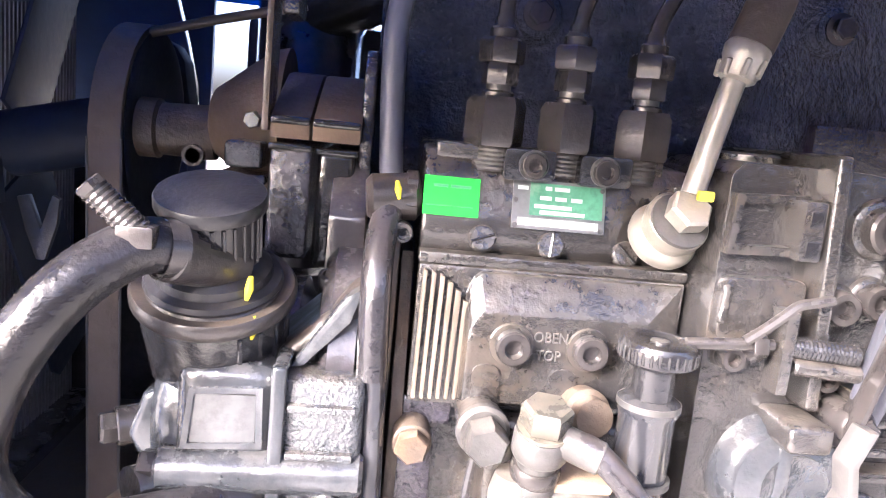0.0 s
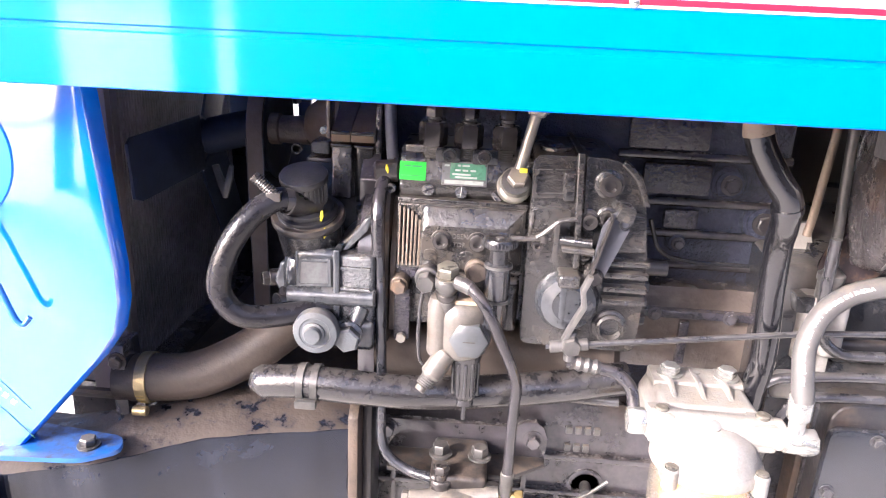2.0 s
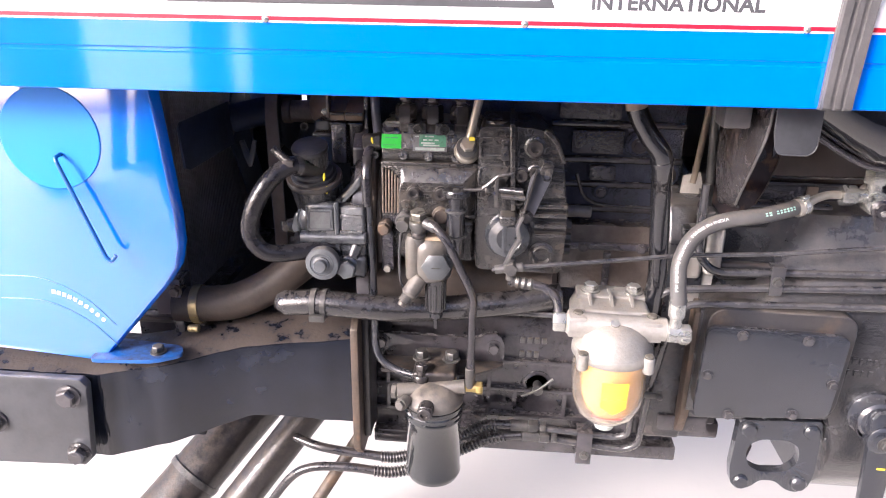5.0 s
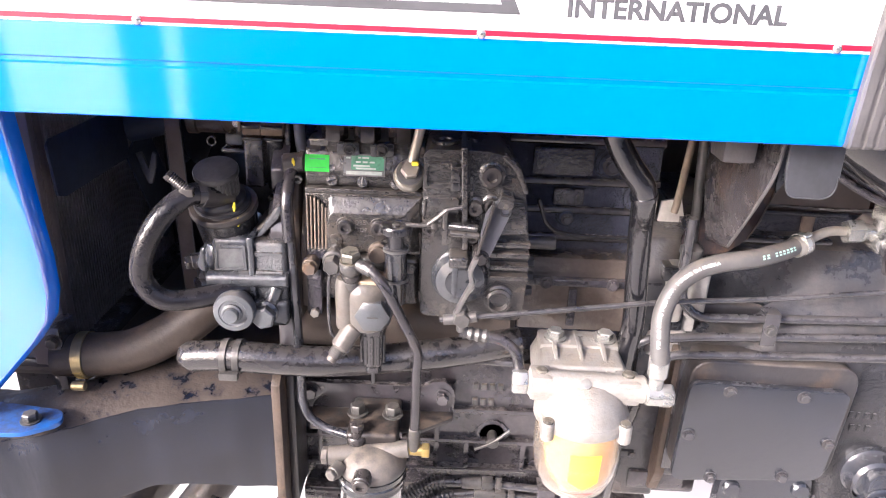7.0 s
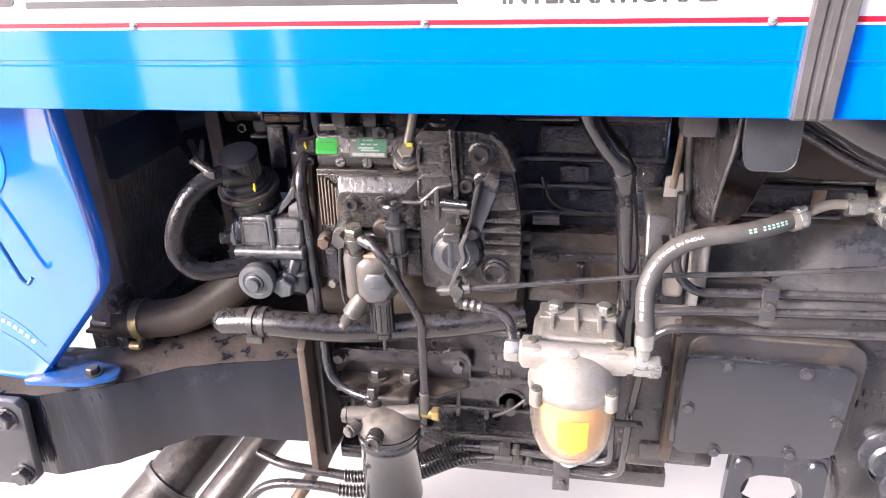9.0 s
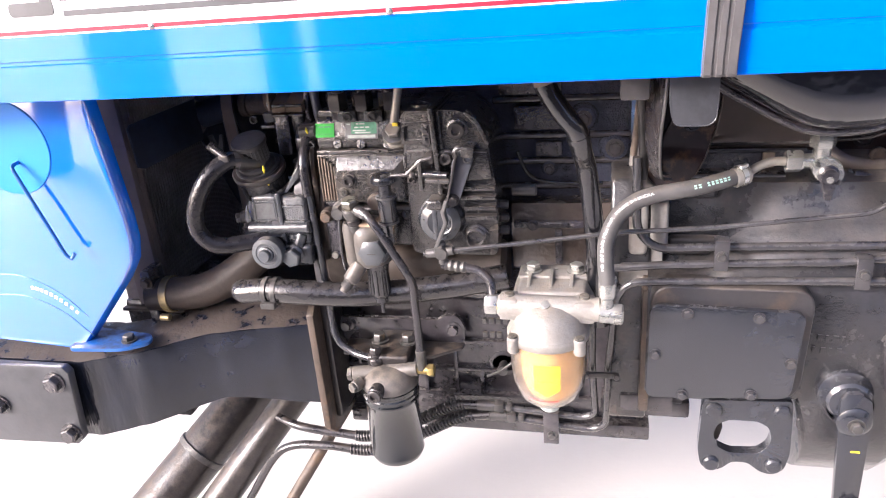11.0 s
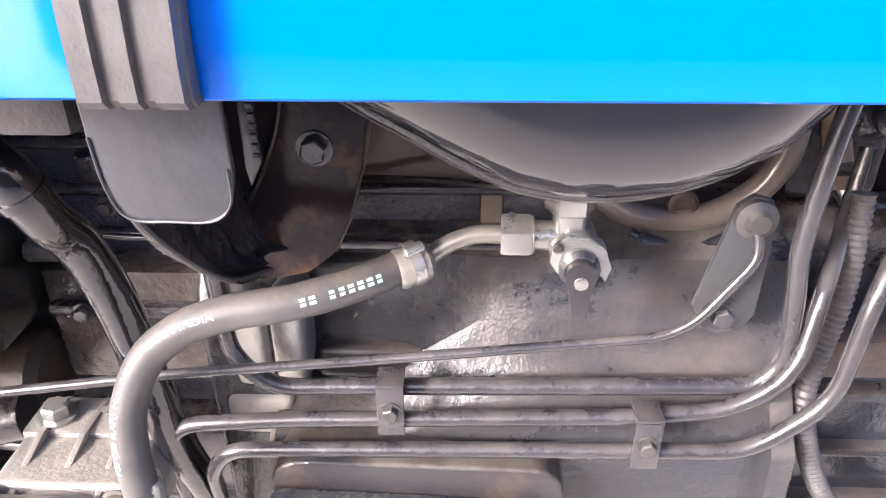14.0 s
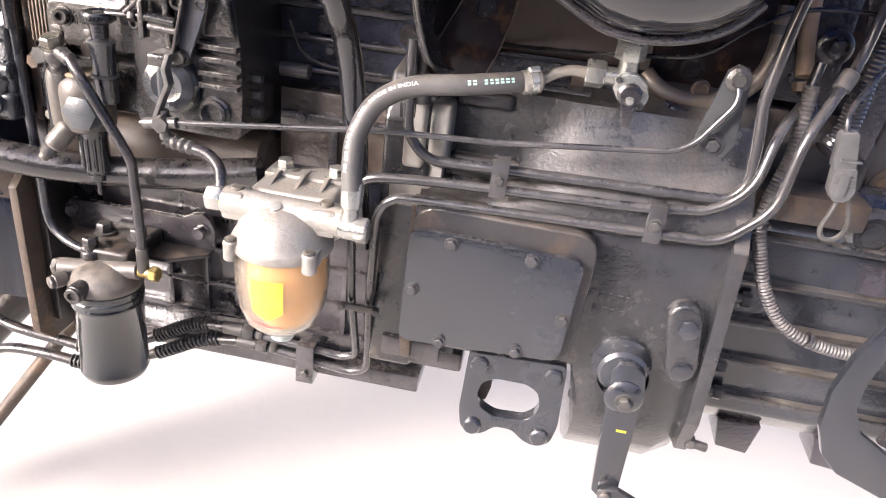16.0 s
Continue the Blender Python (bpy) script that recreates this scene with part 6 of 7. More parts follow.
def main_fuel_hose():
    h = thing("fuel_hose", (0.43, 0.26, 0.86), "grey braided rubber fuel hose with steel ends", "hose")
    path = spline([(0.369, 0.230, 0.852), (0.366, 0.236, 0.880), (0.367, 0.245, 0.908), (0.380, 0.254, 0.937), (0.402, 0.260, 0.955), (0.430, 0.265, 0.964), (0.470, 0.271, 0.969), (0.508, 0.288, 0.973), (0.533, 0.308, 0.974)])
    part("rubber", sweep(path, 0.0108, 18), HOSEGREY, h)
    part("ferrule", lathe((0.369, 0.229, 0.800), (0, 0.08, 1), [(0.012, 0), (0.012, 0.012), (0.0085, 0.016), (0.0085, 0.030), (0.0118, 0.034), (0.0122, 0.056), (0.0112, 0.060)], 22), ZINC, h)
    part("ferrule", lathe((0.524, 0.300, 0.9725), (0.9, 0.45, 0.15), [(0.0115, 0), (0.0130, 0.003), (0.0120, 0.008), (0.0132, 0.013), (0.0125, 0.020), (0.008, 0.024)], 22), WHITEPIPE, h)
    part("end_clamp", ring((0.5345, 0.3060, 0.9745), (0.9, 0.45, 0.15), 0.0130, 0.007, 0.0012), ZINC, h)
    part("clamp_screw", cyl((0.530, 0.296, 0.987), (0.541, 0.303, 0.989), 0.0036, 12), ZINC, h)
    part("end_tube", pipe([(0.541, 0.312, 0.974), (0.555, 0.316, 0.983), (0.572, 0.318, 0.9895), (0.592, 0.317, 0.9895)], 0.0058, 0.012), WHITEPIPE, h)
    part("end_nut", hexa((0.588, 0.317, 0.9895), (1, 0, 0), 0.0145, 0.020, 6, 0.52), ZINC, h, "bright hexagon union nut")

    # print along the hose: words bent on to the tube
    def along(text, size, i0, i1, side, material, bars=False):
        pts = path[i0:i1]
        L = [0]
        for a, b in zip(pts, pts[1:]):
            L.append(L[-1] + (b - a).length)
        if bars:
            bm = bmesh.new()
            for k in range(9):
                if k == 2:
                    continue
                s = 0.0045 * k
                for f in range(2):
                    q = [bm.verts.new((s + u, v + 0.0032 * f * 0.9, 0.0003)) for u, v in ((0.0006, 0), (0.0034, 0), (0.0034, 0.002), (0.0006, 0.002))]
                    bm.faces.new(q)
        else:
            bm = lettering(text, size, 0.0002)
        w = max(v.co.x for v in bm.verts)
        for v in bm.verts:
            s = max(0.0, min(L[-1] - 1e-5, v.co.x * (L[-1] / w)))
            k = max(j for j in range(len(L) - 1) if L[j] <= s)
            d = (pts[k + 1] - pts[k]).normalized()
            p = pts[k] + d * (s - L[k])
            out = (Vector(side) - d * d.dot(Vector(side))).normalized()
            up = out.cross(d).normalized()
            a = (v.co.y - size * 0.35) / 0.0109
            v.co = p + (out * math.cos(a) + up * math.sin(a)) * (0.0110 + v.co.z)
        return bm
    part("print", along("PSI (28 BAR) Max WP.  MADE IN INDIA", 0.0056, 4, 30, (-0.40, -0.82, 0.32), PRINTWHITE), PRINTWHITE, h, "white printed words")
    part("print_bars", along("", 0.008, 36, 44, (0, -0.9, 0.4), PRINTGREEN, True), PRINTGREEN, h)


main_fuel_hose()


def fuel_cock():
    t = thing("fuel_shutoff_valve", (0.632, 0.31, 0.97), "bright zinc fuel shut-off valve under the tank", "valve")
    part("tank_nut", hexa((0.629, 0.316, 1.008), UP, 0.0155, 0.022, 6, 0.5), ZINC, t)
    part("tank_stub", cyl((0.629, 0.316, 1.028), (0.629, 0.316, 1.062), 0.010), ZINC, t)
    part("stem", cyl((0.630, 0.316, 0.99), (0.629, 0.316, 1.010), 0.0105), ZINC, t)
    part("inlet", cyl((0.605, 0.317, 0.9895), (0.63, 0.317, 0.989), 0.0095), ZINC, t)
    pl = part("face_plate", prism([(0.618, 0.990), (0.626, 0.998), (0.640, 0.997), (0.650, 0.990), (0.655, 0.976), (0.652, 0.966), (0.642, 0.962), (0.622, 0.972), (0.617, 0.980)], 0.300, 0.312, "y", 0.002), ZINC, t)
    for p in ((0.6215, 0.300, 0.9905), (0.648, 0.300, 0.9665)):
        part("screw", lathe(p, FRONT, [(0.0033, 0), (0.0033, 0.0015), (0.002, 0.003), (0, 0.003)], 14), STEEL, pl)
    part("body", lathe((0.635, 0.34, 0.979), FRONT, [(0.015, 0), (0.015, 0.03)], 24), ZINC, t)
    kn = part("spindle", lathe((0.635, 0.302, 0.977), FRONT, [(0.0125, 0), (0.0125, 0.006), (0.0095, 0.008), (0.0095, 0.014), (0, 0.015)], 24), RUBBER, t)
    part("spindle_screw", lathe((0.635, 0.288, 0.9735), FRONT, [(0.0042, 0), (0.0042, 0.002), (0, 0.003)], 14), ZINC, kn)
    part("lever", prism([(0.6265, 0.975), (0.6445, 0.975), (0.640, 0.946), (0.632, 0.946)], 0.290, 0.299, "y", 0.0015), RUBBER, t, "black turning lever")


fuel_cock()


# ---- fuel tank, flap, shields ----
def tank_area():
    t = thing("fuel_tank", (0.625, 0.5, 1.05), "glossy black steel fuel tank under the bonnet", "fuel tank")
    o = [(0.47, 1.118), (0.513, 1.090), (0.536, 1.0765), (0.559, 1.0625), (0.590, 1.0468), (0.614, 1.0412), (0.638, 1.0400), (0.665, 1.0430), (0.693, 1.0520), (0.714, 1.0650), (0.732, 1.0850), (0.75, 1.125), (0.75, 1.33), (0.47, 1.33)]
    bm = bmesh.new()
    rr = []
    for k, y in ((0.050, 0.222), (0.040, 0.2225), (0.026, 0.227), (0.015, 0.236), (0.007, 0.250), (0.002, 0.268), (0.0, 0.284), (0.0, 0.75)):
        rr.append([bm.verts.new((a + (0.612 - a) * k * 3.2, y, c + (1.19 - c) * k * 7.0 if c < 1.19 else c)) for a, c in o])
    for p, q in zip(rr, rr[1:]):
        for n in range(len(o)):
            m = (n + 1) % len(o)
            bm.faces.new((p[n], p[m], q[m], q[n]))
    bm.faces.new(rr[0])
    bm.faces.new(rr[-1])
    part("shell", finish(bm), TANKBLACK, t)
    part("seam", sweep(spline([(a + (a - 0.61) * 0.015, 0.279, c - 0.0035) for a, c in o[:11]], 4), 0.0046, 12), BLACKROUGH, t, "rolled black tank seam")
    part("seam_rim", sweep(spline([(a + (a - 0.61) * 0.03, 0.2775, c - 0.0078) for a, c in o[:11]], 4), 0.0009, 8), LEVEREDGE, t, "thin worn rim")
    f = thing("rubber_flap", (0.455, 0.168, 1.075), "grey sheet flap with rounded corners", "flap")
    part("sheet", prism(soft_outline([(0.431, 1.20), (0.431, 1.100), (0.4375, 1.0755), (0.476, 1.0745), (0.4825, 1.092), (0.480, 1.20)], 0.010, 5), 0.166, 0.170, "y", 0.0012, 3), FLAPGREY, f)
    part("edge_bead", sweep(spline([(0.4318, 0.1655, 1.110), (0.4335, 0.1655, 1.090), (0.4395, 0.1655, 1.0775), (0.456, 0.1655, 1.0762), (0.472, 0.1655, 1.0766), (0.4800, 0.1655, 1.084), (0.4808, 0.1655, 1.098)], 4), 0.0006, 6), FLAPGREY, f)
    s = thing("heat_shield", (0.44, 0.29, 0.99), "bent grey sheet shield with rusty brown inner face", "shield")
    fore = spline([(0.432, 0.172, 1.205), (0.428, 0.175, 1.107), (0.426, 0.193, 1.065), (0.428, 0.228, 1.022), (0.434, 0.266, 0.986), (0.448, 0.300, 0.972)], 4)
    back = spline([(0.425, 0.352, 1.205), (0.424, 0.352, 1.107), (0.4215, 0.350, 1.055), (0.428, 0.346, 1.005), (0.438, 0.340, 0.976), (0.452, 0.336, 0.969)], 4)
    bm = bmesh.new()
    rows = []
    for i, (p, q) in enumerate(zip(fore, back)):
        rows.append([bm.verts.new(p.lerp(q, f) + Vector((-0.010 * math.sin(f * math.pi) + 0.0022 * math.sin(f * 17 + i * 0.45), 0, 0.0015 * math.sin(f * 11 + i)))) for f in [k / 10 for k in range(11)]])
    for u, v in zip(rows, rows[1:]):
        for i in range(10):
            bm.faces.new((u[i], u[i + 1], v[i + 1], v[i]))
    finish(bm)
    bmesh.ops.solidify(bm, geom=list(bm.faces), thickness=0.0018)
    part("outer_sheet", finish(bm), SHIELDGREY, s, "wavy grey dusty outer sheet")
    part("front_edge", sweep(fore, 0.0019, 8), LEVEREDGE, s, "worn pale front edge")
    part("inner_sheet", prism(soft_outline([(0.428, 1.205), (0.516, 1.205), (0.511, 1.080), (0.5085, 1.056), (0.5035, 1.026), (0.491, 0.986), (0.481, 0.965), (0.461, 0.949), (0.431, 0.943), (0.410, 0.946), (0.403, 0.962), (0.422, 1.020)], 0.006, 3), 0.334, 0.337, "y", 0.0006), SHIELDBROWN, s, "dark and rust-brown inner sheet")
    part("inner_bead", sweep(spline([(0.462, 0.3325, 1.150), (0.456, 0.3325, 1.068), (0.440, 0.3325, 1.024), (0.418, 0.333, 0.985)]), 0.0022, 8), SHIELDBROWN, s)
    part("torn_edge", sweep([Vector((0.5115, 0.333, 1.095)), Vector((0.5085, 0.333, 1.058)), Vector((0.5065, 0.333, 1.047)), Vector((0.5035, 0.333, 1.028)), Vector((0.4925, 0.333, 0.990)), Vector((0.482, 0.333, 0.967))], [0.0008, 0.0012, 0.0022, 0.0012, 0.001, 0.0008], 6), RUST, s)
    part("bolt", bolt_head((0.474, 0.334, 1.0385), (0.0, -1, 0), 0.0085, 0.007), BLACK, s)
    part("spacer", prism([(0.4615, 1.12), (0.4675, 1.12), (0.4690, 1.068), (0.4625, 1.055), (0.4605, 1.066)], 0.243, 0.247, "y", 0.0008), PIPESTEEL, s)
    for k in range(9):
        part("spacer_rib", box(0.4655, 0.4685, 0.2415, 0.2445, 1.070 + k * 0.005, 1.0725 + k * 0.005, 0.0004), STEEL, s)
    solid("loom_box", box(0.380, 0.412, 0.19, 0.23, 1.100, 1.20, 0.004), STRAP, "small grey-brown box behind the strap", "box")


tank_area()


def big_pipe():
    oh = thing("oil_filler_pipe", (0.36, 0.32, 0.8), "thick wrinkled black oil hose with tan upper end", "hose")
    part("hose", sweep(spline([(0.289, 0.259, 1.113), (0.297, 0.260, 1.095), (0.312, 0.260, 1.072), (0.329, 0.261, 1.049), (0.3345, 0.272, 1.020), (0.339, 0.287, 0.995), (0.346, 0.299, 0.940), (0.352, 0.302, 0.870), (0.353, 0.310, 0.820), (0.360, 0.330, 0.740)]), 0.0138, 20), HOSEBLACK, oh)
    part("upper_end", sweep([Vector((0.270, 0.256, 1.22)), Vector((0.282, 0.258, 1.140)), Vector((0.290, 0.2592, 1.110))], [0.0105, 0.0108, 0.0142], 20), FINTAN, oh, "tan dusty upper end")
    part("band_clamp", ring((0.331, 0.264, 1.040), (0.25, 0.3, -1), 0.0142, 0.006, 0.0012), HOSEBLACK, oh)
    d = thing("dipstick_tube", (0.405, 0.3, 0.92), "slim steel dipstick tube with collar", "tube")
    part("tube", pipe([(0.4150, 0.325, 0.955), (0.4125, 0.326, 1.01), (0.4085, 0.326, 1.07), (0.4040, 0.328, 1.2)], 0.0056), STEEL, d)
    part("collar", lathe((0.4155, 0.325, 0.930), UP, [(0.0125, 0), (0.0125, 0.018), (0.0140, 0.020), (0.0140, 0.027), (0.010, 0.030), (0.0065, 0.035)], 22), STEEL, d)
    part("socket", box(0.3905, 0.4105, 0.335, 0.36, 0.905, 0.926, 0.004), GEARPAINT, d)
    solid("tan_hose", sweep(spline([(0.402, 0.372, 0.985), (0.404, 0.370, 1.010), (0.4075, 0.370, 1.06), (0.410, 0.370, 1.10), (0.412, 0.368, 1.2)]), 0.0046, 12), FINTAN, "pale tan rubber hose beside the heat shield", "hose")
    b = thing("breather_stub", (0.425, 0.365, 0.845), "light grey ribbed cast stub on the bell housing", "casting")
    for x0, x1, z0 in ((0.3975, 0.4235, 0.846), (0.4270, 0.4515, 0.852)):
        part("lobe", box(x0, x1, 0.336, 0.39, z0, 0.927, 0.008, 3), LIGHTGREY, b)
    part("gusset", prism([(0.396, 0.932), (0.441, 0.927), (0.424, 0.990), (0.399, 0.983)], 0.418, 0.424, "y", 0.001), LIGHTGREY, b)
    part("lower_lobe", box(0.384, 0.4365, 0.338, 0.39, 0.795, 0.832, 0.009, 3), LIGHTGREY, b)
    part("web", box(0.402, 0.446, 0.350, 0.39, 0.826, 0.852, 0.004), LIGHTGREY, b)


big_pipe()


# ---- water pipes ----
def water_pipes():
    w = thing("water_pipe", (0, 0.29, 0.79), "dusty black rubber water pipe with band clamps", "pipe")
    pa = spline([(-0.200, 0.292, 0.792), (-0.194, 0.291, 0.794), (-0.15, 0.288, 0.799), (-0.10, 0.288, 0.797), (-0.03, 0.300, 0.789), (0.05, 0.318, 0.787), (0.13, 0.330, 0.793), (0.22, 0.345, 0.805)])
    rr = [0.010, 0.014, 0.017, 0.0185, 0.0195, 0.0198] + [0.0195] * (len(pa) - 6)
    part("tube", sweep(pa, rr, 22), DUSTRUBBER, w)
    for x in (-0.152, -0.136):
        part("band_clamp", ring((x, 0.288, 0.7985), (1, 0, 0), 0.0203, 0.008, 0.0018), STEEL, w)
    part("clamp_screw", box(-0.156, -0.132, 0.262, 0.272, 0.778, 0.788, 0.002), STEEL, w)
    h = thing("radiator_hose", (-0.27, 0.34, 0.78), "thick dusty brown radiator hose with bright clamp", "hose")
    part("hose", sweep(spline([(-0.385, 0.320, 0.768), (-0.345, 0.322, 0.770), (-0.29, 0.330, 0.775), (-0.235, 0.345, 0.80), (-0.18, 0.37, 0.838), (-0.12, 0.41, 0.86)]), 0.0285, 24), BROWNHOSE, h)
    part("band_clamp", ring((-0.350, 0.3215, 0.770), (1, 0.04, 0.04), 0.0288, 0.013, 0.002, 36), CLAMPBRASS, h)
    part("clamp_screw", cyl((-0.357, 0.29, 0.742), (-0.340, 0.29, 0.742), 0.006), CLAMPBRASS, h)
    for i in range(14):
        a = radians(200 + i * 11)
        part("band_slot", box(-0.355, -0.345, 0.3215 + 0.0308 * math.cos(a) - 0.0006, 0.3215 + 0.0308 * math.cos(a) + 0.0006, 0.770 + 0.0308 * math.sin(a) - 0.0006, 0.770 + 0.0308 * math.sin(a) + 0.0006, 0), BRASS, h)
    solid("lower_water_pipe", pipe([(0.0, 0.36, 0.764), (0.12, 0.36, 0.766), (0.215, 0.345, 0.772)], 0.0065), PIPESTEEL, "slim steel pipe under the water pipe", "pipe")
    e = thing("filter_inlet_pipe", (0.19, 0.28, 0.8), "bent dark fuel inlet pipe", "pipe")
    part("tube", pipe([(0.138, 0.270, 0.858), (0.160, 0.270, 0.855), (0.192, 0.268, 0.850), (0.208, 0.262, 0.838), (0.212, 0.252, 0.812), (0.222, 0.240, 0.810)], 0.0068, 0.014), RUBBER, e)
    part("union_sleeve", corrugated([Vector((0.143, 0.270, 0.8575)), Vector((0.178, 0.269, 0.8525))], 0.0088, 0.008, 0.002), STEEL, e)


water_pipes()


def throttle_rod():
    t = thing("throttle_rod", (0.4, 0.29, 0.9), "long thin steel throttle rod", "rod")
    part("rod", pipe([(0.114, 0.264, 0.876), (0.142, 0.264, 0.880), (0.385, 0.282, 0.904), (0.506, 0.297, 0.9055), (0.692, 0.302, 0.9245), (0.712, 0.302, 0.937), (0.743, 0.304, 0.984), (0.738, 0.312, 1.005)], 0.0034, 0.012), PIPESTEEL, t)
    part("ball_joint", join(hexa((0.140, 0.274, 0.879), FRONT, 0.011, 0.018), cyl((0.140, 0.268, 0.860), (0.140, 0.268, 0.894), 0.006), cyl((0.118, 0.264, 0.876), (0.158, 0.2645, 0.882), 0.0065)), STEEL, t)
    b = thing("lever_bracket", (0.73, 0.32, 0.93), "grey triangular lever plate with pivot", "bracket")
    part("plate", prism([(0.712, 0.940), (0.722, 0.925), (0.745, 0.922), (0.752, 0.935), (0.752, 1.006), (0.747, 1.016), (0.736, 1.019), (0.727, 1.012)], 0.314, 0.319, "y", 0.001), GREYPLATE, b)
    part("eye", lathe((0.738, 0.315, 1.005), FRONT, [(0.0125, 0), (0.0125, 0.006), (0.008, 0.008), (0.006, 0.012), (0, 0.012)], 22), STEEL, b)
    part("pivot", join(lathe((0.731, 0.317, 0.934), FRONT, [(0.013, 0), (0.013, 0.004), (0.006, 0.005)], 22), bolt_head((0.731, 0.313, 0.934), FRONT, 0.007, 0.005)), GEARPAINT, b)


throttle_rod()


# ---- gearbox ----
def gearbox():
    t = thing("gearbox", (0.6, 0.55, 0.46), "dusty black cast iron tractor gearbox housing", "gearbox")
    upper = [(0.310, 0.83), (0.322, 0.862), (0.352, 0.905), (0.365, 0.945), (0.42, 0.965), (0.80, 0.99)]
    front = upper + [(0.80, 0.62), (0.42, 0.62), (0.345, 0.622), (0.322, 0.626), (0.316, 0.634)]
    stepped = [(0.312, 0.800), (0.320, 0.815), (0.368, 0.836), (0.376, 0.945), (0.42, 0.965), (0.80, 0.99)] + front[6:]
    rear = upper + [(0.80, 0.44), (0.42, 0.44), (0.362, 0.475), (0.326, 0.52), (0.312, 0.58)]
    tail = upper + [(0.80, 0.44), (0.42, 0.46), (0.362, 0.50), (0.330, 0.55), (0.318, 0.60)]
    bm = bmesh.new()
    rr = [[bm.verts.new((x, y, z)) for y, z in s] for x, s in ((0.425, stepped), (0.500, stepped), (0.585, front), (0.640, front), (0.656, rear), (0.765, rear), (0.795, tail))]
    for p, q in zip(rr, rr[1:]):
        for k in range(len(p)):
            n = (k + 1) % len(p)
            bm.faces.new((p[k], p[n], q[n], q[k]))
    bm.faces.new(rr[0])
    bm.faces.new(rr[-1])
    part("housing", finish(bm), GEARPAINT, t)
    part("lower_lip", box(0.43, 0.52, 0.318, 0.36, 0.618, 0.638, 0.005, 3), GEARPAINT, t)
    part("bell_housing", prism([(0.345, 0.56), (0.345, 0.90), (0.37, 0.95), (0.80, 1.0), (0.80, 0.53), (0.40, 0.53)], 0.372, 0.43, "x", 0.006, 3), GEARPAINT, t)
    part("front_flange", prism([(0.318, 0.62), (0.318, 0.80), (0.358, 0.83), (0.370, 0.90), (0.80, 0.96), (0.80, 0.55), (0.335, 0.58)], 0.418, 0.432, "x", 0.003), RUST, t)
    bm = bmesh.new()
    rr = []
    for y, z, dx in ((0.296, 0.59, 0.002), (0.294, 0.70, -0.002), (0.296, 0.825, -0.006), (0.33, 0.87, -0.006), (0.375, 0.90, -0.006), (0.375, 0.52, 0.004), (0.32, 0.53, 0.004)):
        rr.append([bm.verts.new((0.786 + dx, y, z)), bm.verts.new((0.803 + dx, y, z))])
    for i in range(len(rr)):
        a, b = rr[i], rr[(i + 1) % len(rr)]
        bm.faces.new((a[0], a[1], b[1], b[0]))
    bm.faces.new([r[0] for r in rr])
    bm.faces.new([r[1] for r in rr])
    part("rear_flange", bevelled(finish(bm), 0.002, 2), GEARPAINT, t)
    part("shoulder", prism(soft_outline([(0.428, 0.640), (0.632, 0.650), (0.640, 0.820), (0.428, 0.824)], 0.030), 0.285, 0.33, "y", 0.008, 4), SHOULDERDUST, t)
    c = part("side_cover", prism(soft_outline([(0.424, 0.648), (0.619, 0.658), (0.627, 0.793), (0.427, 0.800)], 0.016), 0.2735, 0.284, "y", 0.002, 2), COVERPAINT, t, "flat black side cover plate")
    for x, z in ((0.476, 0.788), (0.568, 0.785), (0.436, 0.722), (0.614, 0.716), (0.475, 0.656), (0.567, 0.662)):
        part("cover_bolt", bolt_head((x, 0.2735, z), FRONT, 0.0062, 0.005), PIPESTEEL, c)
    hole = [(0.529, 0.558), (0.533, 0.577), (0.550, 0.587), (0.590, 0.587), (0.607, 0.577), (0.612, 0.557), (0.608, 0.541), (0.594, 0.528), (0.556, 0.526), (0.536, 0.536)]
    outer = [(0.511, 0.62), (0.636, 0.625), (0.640, 0.53), (0.634, 0.50), (0.618, 0.490), (0.600, 0.494), (0.582, 0.510), (0.558, 0.510), (0.545, 0.495), (0.528, 0.489), (0.513, 0.500), (0.508, 0.53)]
    pl = part("pto_flange", bevelled(holed(soft_outline(outer, 0.008, 3), soft_outline(hole, 0.006, 2), 0.316, 0.334), 0.001, 1), COVERPAINT, t, "lug plate with a rough oval opening")
    for x, z in ((0.5285, 0.505), (0.6185, 0.508), (0.527, 0.604), (0.622, 0.606)):
        part("flange_bolt", lathe((x, 0.316, z), FRONT, [(0.0125, 0), (0.0125, 0.003), (0.010, 0.006), (0, 0.007)], 20), COVERPAINT, pl)
    part("rusty_stub", prism([(0.520, 0.53), (0.541, 0.532), (0.546, 0.556), (0.540, 0.588), (0.520, 0.592)], 0.338, 0.36, "y", 0.004), RUST, t, "rusty casting behind the opening")
    part("flange_rim", join(box(0.52, 0.63, 0.334, 0.37, 0.585, 0.63, 0.004)), GEARPAINT, t)
    bs = part("shaft_boss", lathe((0.697, 0.315, 0.652), FRONT, [(0.036, 0), (0.036, 0.012), (0.031, 0.018), (0.030, 0.03), (0.026, 0.034)], 32), COVERPAINT, t)
    part("seal", ring((0.699, 0.288, 0.645), FRONT, 0.0302, 0.008, 0.002, 32), RUBBER, bs)
    ob = part("oblong_boss", prism([(0.731, 0.735), (0.738, 0.749), (0.752, 0.754), (0.766, 0.748), (0.774, 0.732), (0.783, 0.672), (0.781, 0.655), (0.769, 0.645), (0.754, 0.648), (0.744, 0.662)], 0.294, 0.318, "y", 0.007, 3), GEARPAINT, t)
